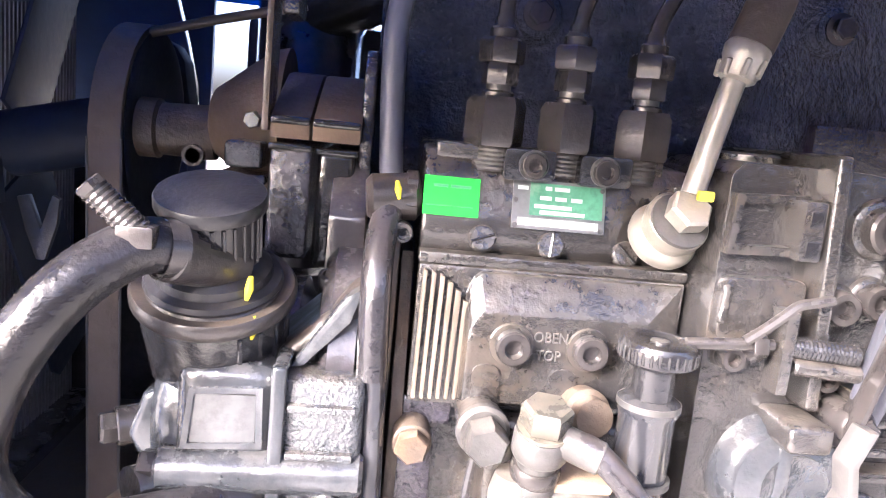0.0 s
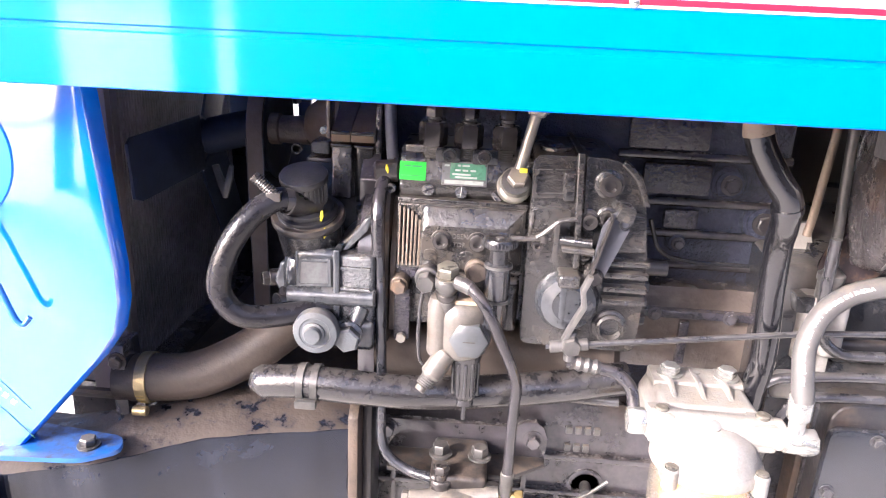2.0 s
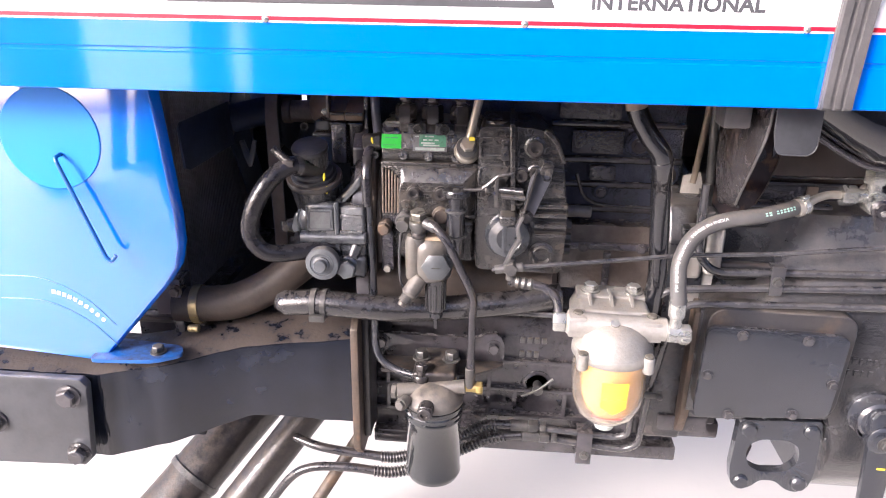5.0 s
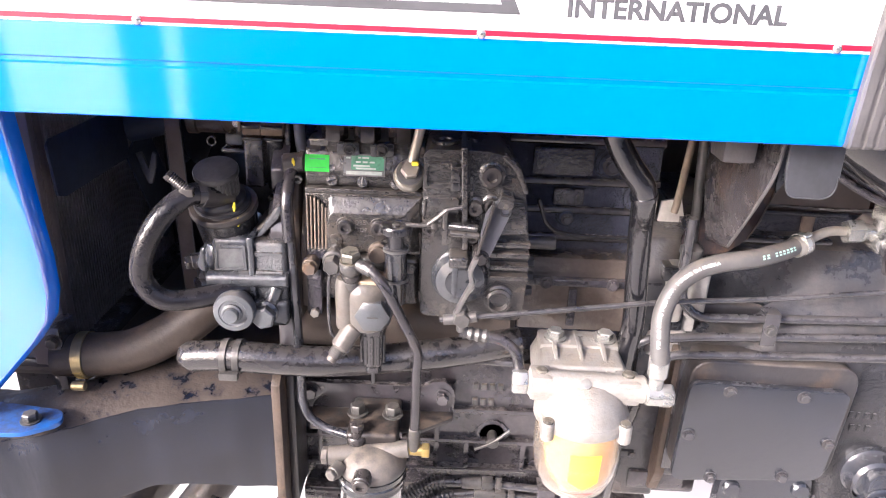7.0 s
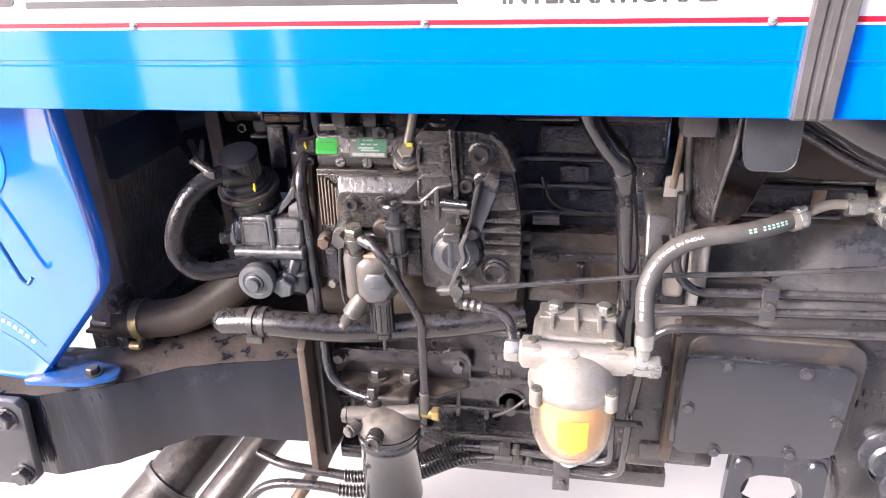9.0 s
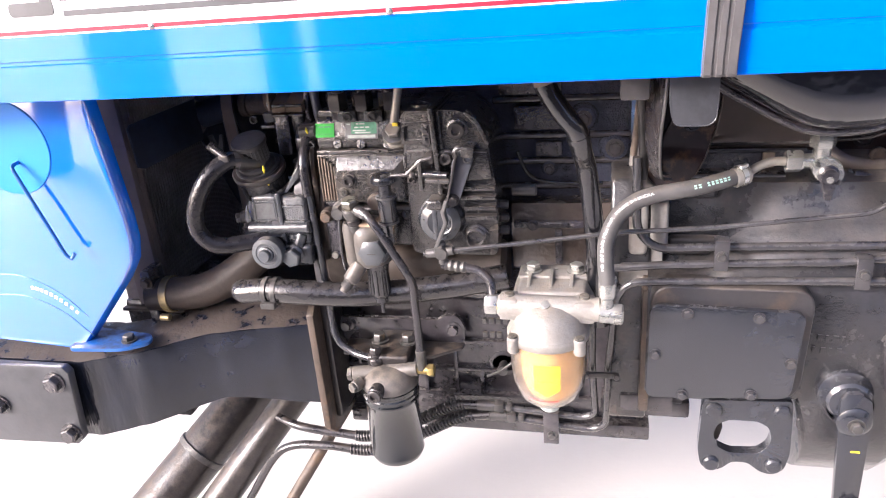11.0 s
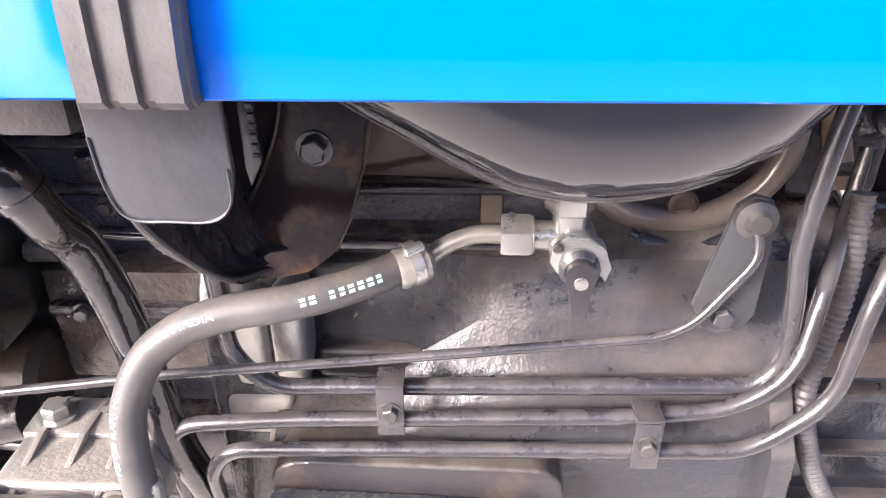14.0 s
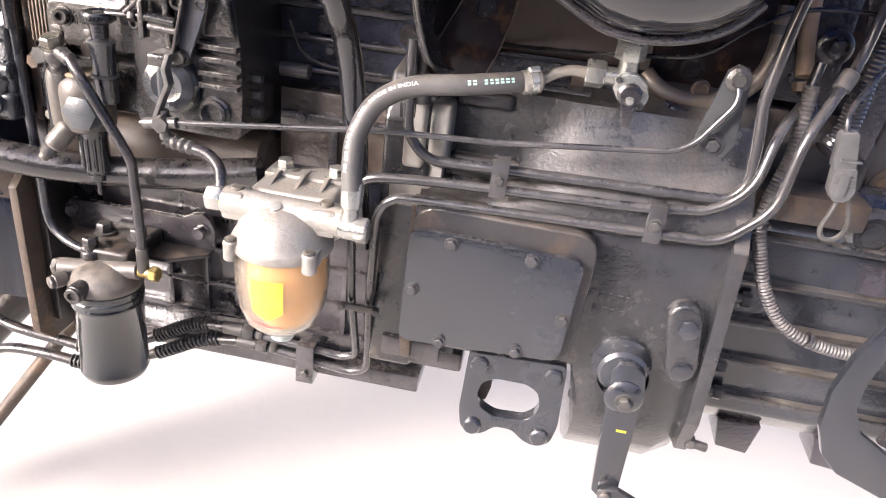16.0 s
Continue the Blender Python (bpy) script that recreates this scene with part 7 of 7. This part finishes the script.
    for x, z in ((0.7585, 0.722), (0.764, 0.667)):
        part("boss_bolt", hexa((x, 0.294, z), FRONT, 0.0125, 0.006, 6), COVERPAINT, ob)
    for r, (x0, z) in enumerate(((0.642, 0.738), (0.648, 0.718))):
        for i in range(5 - r):
            part("cast_bar", box(x0 + i * 0.0105, x0 + 0.0045 + i * 0.0105 + 0.0025 * (i % 2), 0.3085, 0.3125, z - i * 0.0005 - 0.0052, z - i * 0.0005 + 0.0052, 0.0016), GEARPAINT, t)
    part("lower_plug", cyl((0.66, 0.345, 0.585), (0.66, 0.32, 0.585), 0.016), GEARPAINT, t)
    part("flange_stud", join(cyl((0.80, 0.32, 0.545), (0.83, 0.32, 0.540), 0.006), hexa((0.803, 0.32, 0.5445), (1, 0, 0), 0.010, 0.010)), STEEL, t)
    for x0, x1, y0, z0, z1 in ((0.453, 0.536, 0.358, 0.838, 0.866), (0.453, 0.517, 0.364, 0.922, 0.941)):
        part("cast_ledge", box(x0, x1, y0, y0 + 0.03, z0, z1, 0.007, 3), SHOULDERDUST, t, "dusty tan cast ledge")
    part("top_rib", box(0.44, 0.60, 0.356, 0.37, 0.955, 0.961, 0.002), BLACK, t)
    a = thing("clutch_arm", (0.7, 0.28, 0.47), "black steel clutch arm hanging from its shaft", "lever arm")
    part("arm", prism([(0.682, 0.660), (0.690, 0.672), (0.706, 0.674), (0.722, 0.662), (0.726, 0.640), (0.727, 0.49), (0.718, 0.470), (0.704, 0.466), (0.694, 0.476)], 0.272, 0.284, "y", 0.003), COVERPAINT, a)
    part("hub", lathe((0.703, 0.286, 0.628), FRONT, [(0.023, 0), (0.023, 0.016), (0.018, 0.020), (0.008, 0.021)], 28), COVERPAINT, a)
    part("hub_bolt", bolt_head((0.704, 0.266, 0.626), FRONT, 0.0085, 0.008), STEEL, a)
    part("link", prism([(0.70, 0.482), (0.725, 0.492), (0.755, 0.478), (0.80, 0.445), (0.795, 0.425), (0.745, 0.455), (0.705, 0.462)], 0.262, 0.272, "y", 0.003), COVERPAINT, a)
    part("link_pin", lathe((0.710, 0.262, 0.480), FRONT, [(0.008, 0), (0.008, 0.005), (0.005, 0.007), (0, 0.007)], 16), STEEL, a)
    part("paint_mark", box(0.705, 0.717, 0.2713, 0.2722, 0.576, 0.579, 0.0003), YELLOW, a)
    d = thing("oil_gallery_block", (0.45, 0.36, 0.5), "black hydraulic block under the gearbox front", "block")
    part("block", box(0.39, 0.47, 0.34, 0.40, 0.575, 0.605, 0.004), BLACK, d)
    part("plug", hexa((0.47, 0.365, 0.588), (1, 0, 0), 0.010, 0.016), STEEL, d)
    part("step", box(0.36, 0.50, 0.37, 0.42, 0.545, 0.575, 0.006), BLACK, d)


gearbox()


def rear_housing():
    t = thing("rear_axle_housing", (1.0, 0.55, 0.5), "dark ribbed cast rear transmission housing", "housing")
    part("body", prism([(0.385, 0.56), (0.385, 0.82), (0.42, 0.875), (0.80, 0.90), (0.80, 0.52), (0.42, 0.52)], 0.80, 1.5, "x", 0.006), COVERPAINT, t)
    for z, y in ((0.818, 0.376), (0.757, 0.378), (0.700, 0.376), (0.642, 0.378), (0.588, 0.38)):
        part("rib", box(0.805, 1.5, y - 0.006, 0.392, z - 0.004, z + 0.004, 0.002), GEARPAINT, t)
    part("ledge", box(0.80, 0.93, 0.36, 0.42, 0.845, 0.880, 0.006), SHOULDERDUST, t)
    part("top_casting", box(0.80, 0.94, 0.425, 0.58, 0.86, 0.935, 0.012, 3), SHOULDERDUST, t)
    for p in ((0.838, 0.386, 0.633), (0.842, 0.386, 0.732), (0.845, 0.386, 0.59)):
        part("stud", join(cyl((p[0] - 0.03, p[1] - 0.01, p[2]), (p[0], p[1] - 0.01, p[2]), 0.006), hexa((p[0] - 0.012, p[1] - 0.01, p[2]), (1, 0, 0), 0.010, 0.012)), STEEL, t)
    part("round_plug", lathe((0.949, 0.392, 0.839), FRONT, [(0.030, 0), (0.028, 0.010), (0.022, 0.014), (0.020, 0.010), (0.015, 0.010), (0.014, 0.018), (0, 0.019)], 30), GEARPAINT, t)
    part("side_step", box(0.955, 1.02, 0.372, 0.39, 0.765, 0.80, 0.003), BLACKROUGH, t)
    for x in (0.86, 0.99):
        part("foot", prism([(x, 0.53), (x + 0.06, 0.53), (x + 0.052, 0.48), (x + 0.008, 0.485)], 0.40, 0.46, "y", 0.003), BLACKROUGH, t)
    part("axle_trumpet", cyl((0.95, 0.47, 0.55), (1.45, 0.47, 0.53), 0.045, 26), GREYPLATE, t)
    p = thing("pedal_bracket", (0.95, 0.28, 0.55), "curved dark steel pedal bracket", "bracket")
    part("loop", prism([(1.10, 0.86), (0.951, 0.784), (0.931, 0.735), (0.922, 0.69), (0.925, 0.638), (0.940, 0.600), (0.963, 0.577), (1.036, 0.548), (1.20, 0.50), (1.20, 0.55), (1.06, 0.595), (1.005, 0.618), (0.970, 0.640), (0.955, 0.672), (0.954, 0.705), (0.962, 0.742), (1.10, 0.81)], 0.272, 0.284, "y", 0.002), COVERPAINT, p)
    part("pin", lathe((1.03, 0.30, 0.70), FRONT, [(0.016, 0), (0.016, 0.02), (0.009, 0.022), (0.009, 0.03), (0, 0.031)], 22), STEEL, p)
    part("cross_bar", prism([(1.0, 0.62), (1.012, 0.615), (1.065, 0.74), (1.053, 0.745)], 0.286, 0.296, "y", 0.002), BLACK, p)
    pl = thing("upright_plate", (0.9, 0.4, 0.93), "dark upright sheet plate with oily edge", "plate")
    part("plate", prism([(0.848, 1.20), (0.862, 1.095), (0.876, 1.04), (0.886, 0.97), (0.891, 0.932), (0.919, 0.919), (0.9235, 0.976), (0.922, 1.056), (0.918, 1.064), (0.903, 1.075), (0.895, 1.096), (0.885, 1.20)], 0.398, 0.404, "y", 0.001), BLACKROUGH, pl)
    for q in ((0.976, 0.452, 0.878),):
        part("panel_ring", lathe(q, FRONT, [(0.022, 0), (0.022, 0.002), (0.016, 0.004), (0.014, 0.001), (0, 0.001)], 28), RUST, t)
    st = thing("diagonal_stay", (0.98, 0.55, 0.98), "black flat steel stay behind the plate", "stay")
    part("strip", prism([(0.90, 0.925), (0.91, 0.915), (1.02, 1.012), (1.01, 1.022)], 0.548, 0.552, "y", 0.001), BLACK, st)
    vb = thing("rear_valve_block", (0.84, 0.44, 1.0), "black valve block with round hose unions", "valve block")
    part("body", box(0.805, 0.872, 0.43, 0.50, 0.965, 1.09, 0.006), BLACKROUGH, vb)
    part("round_union", lathe((0.854, 0.43, 1.033), FRONT, [(0.020, 0), (0.020, 0.010), (0.014, 0.014), (0.011, 0.014), (0.010, 0.026), (0.004, 0.028)], 28), BLACK, vb)
    part("hose_stub", sweep(spline([(0.815, 0.42, 1.09), (0.819, 0.42, 1.056), (0.826, 0.42, 1.022), (0.829, 0.41, 1.0)]), 0.0095, 16), TAN, vb, "pale tan hose stub")
    part("stub_ring", ring((0.829, 0.402, 0.99), (0.1, -0.3, -1), 0.0095, 0.010, 0.003), RUST, vb)
    part("lower_stub", sweep(spline([(0.829, 0.402, 0.99), (0.838, 0.385, 0.97), (0.838, 0.375, 0.953), (0.834, 0.37, 0.92), (0.824, 0.37, 0.865)]), 0.0075, 14), PIPESTEEL, vb)
    w = thing("foot_panel", (1.0, 0.46, 0.85), "grey sheet foot panel with rusty edge", "panel")
    part("sheet", prism([(0.948, 0.979), (0.974, 0.990), (1.0, 0.984), (1.12, 0.94), (1.12, 0.85), (0.960, 0.858), (0.939, 0.896), (0.947, 0.955)], 0.455, 0.50, "y", 0.006), PANELGREY, w)
    part("folded_edge", sweep(rounded([(0.961, 0.453, 0.860), (0.941, 0.453, 0.897), (0.9485, 0.453, 0.955), (0.950, 0.453, 0.977), (0.974, 0.453, 0.988), (1.0, 0.453, 0.982), (1.11, 0.453, 0.942)], 0.006), 0.0028, 8), RUST, w, "rusty folded edge")
    part("rivet", lathe((0.985, 0.455, 0.955), FRONT, [(0.006, 0), (0.005, 0.002), (0, 0.003)], 14), STEEL, w)


rear_housing()


def rear_pipes():
    g = "hydraulic pipes"
    a = thing("hydraulic_pipe", (0.6, 0.31, 0.87), "dusty steel hydraulic pipe along the gearbox", "pipe", g)
    part("tube", pipe([(0.405, 0.31, 1.0), (0.407, 0.312, 0.895), (0.432, 0.312, 0.868), (0.52, 0.312, 0.871), (0.762, 0.312, 0.877), (0.779, 0.312, 0.898), (0.774, 0.312, 0.95), (0.768, 0.312, 0.985), (0.774, 0.315, 1.06), (0.79, 0.32, 1.16)], 0.0062, 0.022), PIPESTEEL, a)
    b = thing("hydraulic_pipe", (0.6, 0.3, 0.85), "dusty steel hydraulic pipe turning down by the filter", "pipe", g)
    part("tube", pipe([(0.20, 0.366, 0.548), (0.330, 0.366, 0.538), (0.352, 0.362, 0.548), (0.347, 0.335, 0.66), (0.348, 0.305, 0.815), (0.366, 0.301, 0.841), (0.44, 0.301, 0.848), (0.674, 0.301, 0.857), (0.748, 0.301, 0.866), (0.782, 0.301, 0.897), (0.795, 0.32, 0.96), (0.828, 0.38, 0.975), (0.835, 0.39, 1.02)], 0.0058, 0.022), PIPESTEEL, b)
    c = thing("hydraulic_pipe", (0.6, 0.295, 0.83), "dusty steel hydraulic pipe rising towards the seat", "pipe", g)
    part("tube", pipe([(0.20, 0.366, 0.530), (0.345, 0.366, 0.515), (0.369, 0.360, 0.530), (0.371, 0.335, 0.66), (0.382, 0.298, 0.80), (0.400, 0.295, 0.824), (0.52, 0.295, 0.828), (0.762, 0.295, 0.834), (0.808, 0.295, 0.880), (0.815, 0.30, 0.96), (0.856, 0.345, 1.03), (0.872, 0.36, 1.15)], 0.0058, 0.022), PIPESTEEL, c)
    part("union", cyl((0.842, 0.332, 1.005), (0.850, 0.340, 1.022), 0.009), STEEL, c)
    for x, z, y in ((0.517, 0.866, 0.292), (0.690, 0.846, 0.286)):
        k = thing("pipe_clip", (x, y, z), "small bolted steel pipe clip", "clip", "pipe clips")
        part("plate", box(x - 0.0095, x + 0.0095, y, y + 0.004, z - 0.022, z + 0.021, 0.0015), PIPESTEEL, k)
        part("lip", box(x - 0.0095, x + 0.0095, y, y + 0.02, z + 0.018, z + 0.022, 0.001), PIPESTEEL, k)
        part("bolt", bolt_head((x, y, z), FRONT, 0.0058, 0.005), STEEL, k)
    j = thing("pipe_clamp_block", (0.28, 0.36, 0.5), "black clamp block on two low pipes", "clamp")
    part("block", box(0.267, 0.293, 0.352, 0.382, 0.490, 0.552, 0.002), BLACK, j)
    part("bolt", bolt_head((0.281, 0.352, 0.508), FRONT, 0.006, 0.005), STEEL, j)
    s = thing("pipe_joiner", (0.36, 0.34, 0.645), "small strip clamp on upright pipes", "clamp")
    part("strip", box(0.334, 0.388, 0.322, 0.327, 0.645, 0.654, 0.001), STEEL, s)
    for x in (0.338, 0.384):
        part("screw", hexa((x, 0.3225, 0.6495), FRONT, 0.005, 0.005), STEEL, s)
    for z, x1 in ((0.550, 0.215), (0.531, 0.235)):
        u = thing("pipe_union", (0.2, 0.366, z), "steel union joining hose and pipe", "union", "pipe unions")
        part("nut", hexa((x1 - 0.03, 0.366, z), (1, 0, -0.02), 0.0115, 0.016), STEEL, u)
        part("sleeve", cyl((x1 - 0.06, 0.366, z), (x1 - 0.03, 0.366, z), 0.0095), STEEL, u)
        part("nut", hexa((x1 - 0.01, 0.366, z), (1, 0, -0.02), 0.0095, 0.010), STEEL, u)
    g2 = "steering hoses"
    for z0, pts in ((0.550, [(0.155, 0.366, 0.550), (0.11, 0.366, 0.545), (0.05, 0.36, 0.515), (-0.03, 0.345, 0.486), (-0.10, 0.343, 0.488), (-0.17, 0.343, 0.496), (-0.22, 0.36, 0.50)]),
                    (0.531, [(0.175, 0.366, 0.531), (0.12, 0.366, 0.520), (0.05, 0.36, 0.485), (-0.036, 0.345, 0.454), (-0.12, 0.342, 0.458), (-0.19, 0.342, 0.452), (-0.235, 0.34, 0.42), (-0.30, 0.335, 0.32), (-0.38, 0.33, 0.2)])):
        h = thing("steering_hose", (0.0, 0.35, z0 - 0.06), "black hose with spiral wire guard", "hose", g2)
        pa = spline([Vector(p) for p in pts])
        part("hose", sweep(pa, 0.0078, 14), RUBBER, h)
        part("spring_guard", coil(pa[3:13], 0.0095, 16, 0.0013), STEEL, h)
        part("spring_guard", coil(pa[16:22], 0.0095, 12, 0.0013), STEEL, h)
    f = thing("cable_conduit", (0.88, 0.33, 0.72), "grey corrugated cable conduit", "conduit")
    part("conduit", corrugated(spline([(0.824, 0.36, 1.0), (0.822, 0.345, 0.93), (0.808, 0.33, 0.87), (0.812, 0.325, 0.832), (0.836, 0.325, 0.772), (0.873, 0.325, 0.729), (0.931, 0.325, 0.711), (1.0, 0.33, 0.714), (1.1, 0.35, 0.74)]), 0.0082, 0.0042, 0.0014), STRAP, f)
    for q, d in (((0.8105, 0.3275, 0.850), (0.05, -0.1, -1)), ((0.9, 0.325, 0.719), (1, 0, -0.3))):
        part("cable_tie", ring(q, d, 0.0086, 0.004, 0.0010), BLACK, f)
    e = thing("wiring_conduit", (0.88, 0.38, 1.0), "dark corrugated wiring sleeve on the plate", "conduit")
    part("sleeve", corrugated(spline([(0.872, 0.380, 1.18), (0.880, 0.380, 1.095), (0.885, 0.380, 1.058), (0.881, 0.380, 1.012), (0.879, 0.380, 0.955), (0.86, 0.37, 0.93)]), 0.0125, 0.0045, 0.0015), RUBBER, e)
    n = thing("wire_connector", (0.86, 0.3, 0.92), "grey plastic wire connector with loop", "connector")
    part("body", prism(soft_outline([(0.8480, 0.9350), (0.8690, 0.9380), (0.8745, 0.9130), (0.8690, 0.9030), (0.8570, 0.9010), (0.8500, 0.9110)], 0.003), 0.290, 0.306, "y", 0.002), CONNECTOR, n)
    part("socket", prism(soft_outline([(0.8450, 0.9700), (0.8600, 0.9740), (0.8690, 0.9360), (0.8480, 0.9330)], 0.003), 0.294, 0.311, "y", 0.002), CONNECTOR, n)
    for z in (0.920, 0.927, 0.945):
        part("rib", box(0.8505, 0.8705, 0.2885, 0.296, z - 0.0010, z + 0.0010, 0.0006), CONNECTOR, n)
    part("latch", box(0.8560, 0.8640, 0.2865, 0.292, 0.9090, 0.9330, 0.001), CONNECTOR, n)
    part("wire_loop", sweep(spline([(0.866, 0.30, 0.905), (0.861, 0.298, 0.885), (0.857, 0.297, 0.868), (0.863, 0.297, 0.858), (0.876, 0.298, 0.860), (0.883, 0.30, 0.876), (0.874, 0.30, 0.905)]), 0.0028, 8), STEEL, n)
    part("pigtail", sweep(spline([(0.855, 0.30, 0.958), (0.850, 0.31, 0.985), (0.866, 0.33, 1.01), (0.884, 0.35, 1.03)]), 0.003, 8), RUBBER, n)
    m = thing("intake_elbow", (0.72, 0.4, 0.94), "worn brown bent pipe behind the lever plate", "pipe")
    part("elbow", sweep(spline([(0.660, 0.415, 0.978), (0.670, 0.408, 0.970), (0.686, 0.402, 0.9615), (0.712, 0.40, 0.9575), (0.742, 0.40, 0.9625), (0.767, 0.40, 0.9775), (0.783, 0.40, 0.999), (0.7885, 0.40, 1.024), (0.790, 0.41, 1.07)]), 0.0100, 18), ELBOWTAN, m)
    part("lower_limb", sweep(spline([(0.684, 0.388, 0.954), (0.700, 0.384, 0.946), (0.722, 0.382, 0.9425), (0.746, 0.384, 0.946), (0.762, 0.388, 0.954)]), [0.004] * 3 + [0.0075] * 19 + [0.004] * 3, 14), CHROME, m, "polished dark lower limb")
    part("round_plug", lathe((0.7215, 0.402, 0.972), FRONT, [(0.011, 0), (0.011, 0.006), (0.008, 0.008), (0.0072, 0.004), (0, 0.004)], 24), RUST, m)
    part("collar", ring((0.7895, 0.405, 1.045), (0.02, 0.2, 1), 0.0102, 0.010, 0.0022), BLACK, m)
    q = solid("wiring_cable", sweep(spline([(0.47, 0.40, 0.99), (0.54, 0.385, 0.995), (0.60, 0.355, 1.003), (0.655, 0.335, 1.012), (0.70, 0.325, 1.022), (0.745, 0.33, 1.055), (0.79, 0.34, 1.075), (0.87, 0.36, 1.078), (1.0, 0.38, 1.075)]), 0.0024, 8), SUCTION, "thin black cable under the tank", "cable")


rear_pipes()


# ---- dark masses behind ----
def backing():
    t = thing("front_tray", (-0.28, 0.55, 0.70), "dusty brown sheet tray below the radiator", "tray")
    part("floor", prism([(-0.355, 0.318), (-0.30, 0.335), (-0.105, 0.40), (-0.105, 0.82), (-0.48, 0.82), (-0.48, 0.352), (-0.355, 0.352)], 0.716, 0.722, "z", 0.001), BROWNHOSE, t)
    part("upstand", box(-0.48, -0.09, 0.80, 0.82, 0.60, 0.99, 0.004), BLACK, t)
    c = thing("crank_pulley", (-0.13, 0.58, 0.83), "black crankshaft pulley on the engine front", "pulley")
    part("pulley", lathe((-0.106, 0.58, 0.83), (-1, 0, 0), [(0.06, 0), (0.105, 0.004), (0.105, 0.010), (0.09, 0.018), (0.105, 0.026), (0.105, 0.034), (0.06, 0.036), (0.03, 0.05), (0, 0.05)], 44), BLACK, c)
    a = thing("air_cleaner", (-0.2, 0.78, 0.95), "black air cleaner canister beyond the fan", "air cleaner")
    part("canister", lathe((-0.163, 0.79, 0.90), UP, [(0.05, 0), (0.058, 0.01), (0.058, 0.30), (0.05, 0.32)], 32), BLACK, a)
    part("outlet", cyl((-0.163, 0.76, 1.17), (-0.08, 0.72, 1.20), 0.028, 22), RUBBER, a)
    # far sheet and post: coloured dark navy in place of shaded blue paint
    f = thing("far_bonnet_side", (-0.5, 0.79, 0.72), "far side bonnet sheet, its shade put into a dark navy colour", "bonnet side")
    part("sheet", prism([(-0.75, 1.36), (-0.345, 1.36), (-0.3245, 1.20), (-0.3065, 1.135), (-0.2965, 1.09), (-0.2945, 1.056), (-0.37, 1.050), (-0.37, 1.012), (-0.30, 1.008), (-0.31, 0.88), (-0.43, 0.72), (-0.75, 0.74)], 0.835, 0.842, "y", 0.001), SHADEDBLUE, f)
    part("post", prism([(-0.341, 1.36), (-0.321, 1.20), (-0.303, 1.135), (-0.293, 1.09), (-0.291, 1.056), (-0.303, 1.048), (-0.298, 0.88), (-0.284, 0.88), (-0.2785, 1.09), (-0.2785, 1.36)], 0.836, 0.846, "y", 0.001), SHADEDBLUE, f)
    e = thing("far_side_ducting", (-0.14, 0.8, 0.95), "black ducting beyond the engine front", "duct")
    part("duct", box(-0.237, -0.06, 0.81, 0.86, 0.90, 1.172, 0.01), BLACK, e)
    part("duct_cap", box(-0.205, -0.095, 0.80, 0.85, 1.172, 1.22, 0.01), BLACK, e)
    d = thing("dash_panel", (0.8, 0.6, 0.95), "dark brown sheet panel behind the fuel tank", "panel")
    part("sheet", box(0.42, 0.935, 0.585, 0.592, 0.86, 1.40, 0.002), DASHGREY, d)
    part("seam", box(0.50, 0.66, 0.574, 0.585, 1.0, 1.006, 0.001), BLACK, d)
    fw = thing("lower_firewall", (0.75, 0.45, 0.93), "dark brown firewall sheet over the gearbox", "panel")
    part("sheet", box(0.612, 0.80, 0.446, 0.450, 0.93, 1.09, 0.001), SHIELDBROWN, fw)
    part("ledge", box(0.745, 0.905, 0.424, 0.444, 0.918, 0.958, 0.004), DUSTBROWN, fw, "dust-brown ledge")
    part("bolt", bolt_head((0.715, 0.446, 0.985), FRONT, 0.011, 0.008), BLACK, fw)
    part("rear_sheet", box(0.80, 0.952, 0.503, 0.507, 0.89, 1.13, 0.001), SHIELDBROWN, fw)
    w = thing("tank_cradle", (0.55, 0.4, 0.96), "brown folded sheet and black cradle below the tank", "bracket")
    part("fold_sheet", box(0.452, 0.66, 0.402, 0.405, 0.984, 1.16, 0.001), BROWNSHEET, w, "dusty brown folded sheet")
    part("fold_lip", box(0.462, 0.632, 0.393, 0.403, 0.979, 0.9855, 0.0022, 3), BLACKWET, w)
    part("web", box(0.466, 0.577, 0.400, 0.404, 0.940, 0.980, 0.001), BLACKROUGH, w)
    part("stay", box(0.5765, 0.5925, 0.396, 0.403, 0.940, 0.980, 0.002), FINTAN, w)
    part("end_web", box(0.593, 0.640, 0.399, 0.404, 0.940, 0.980, 0.001), BLACKROUGH, w)


backing()
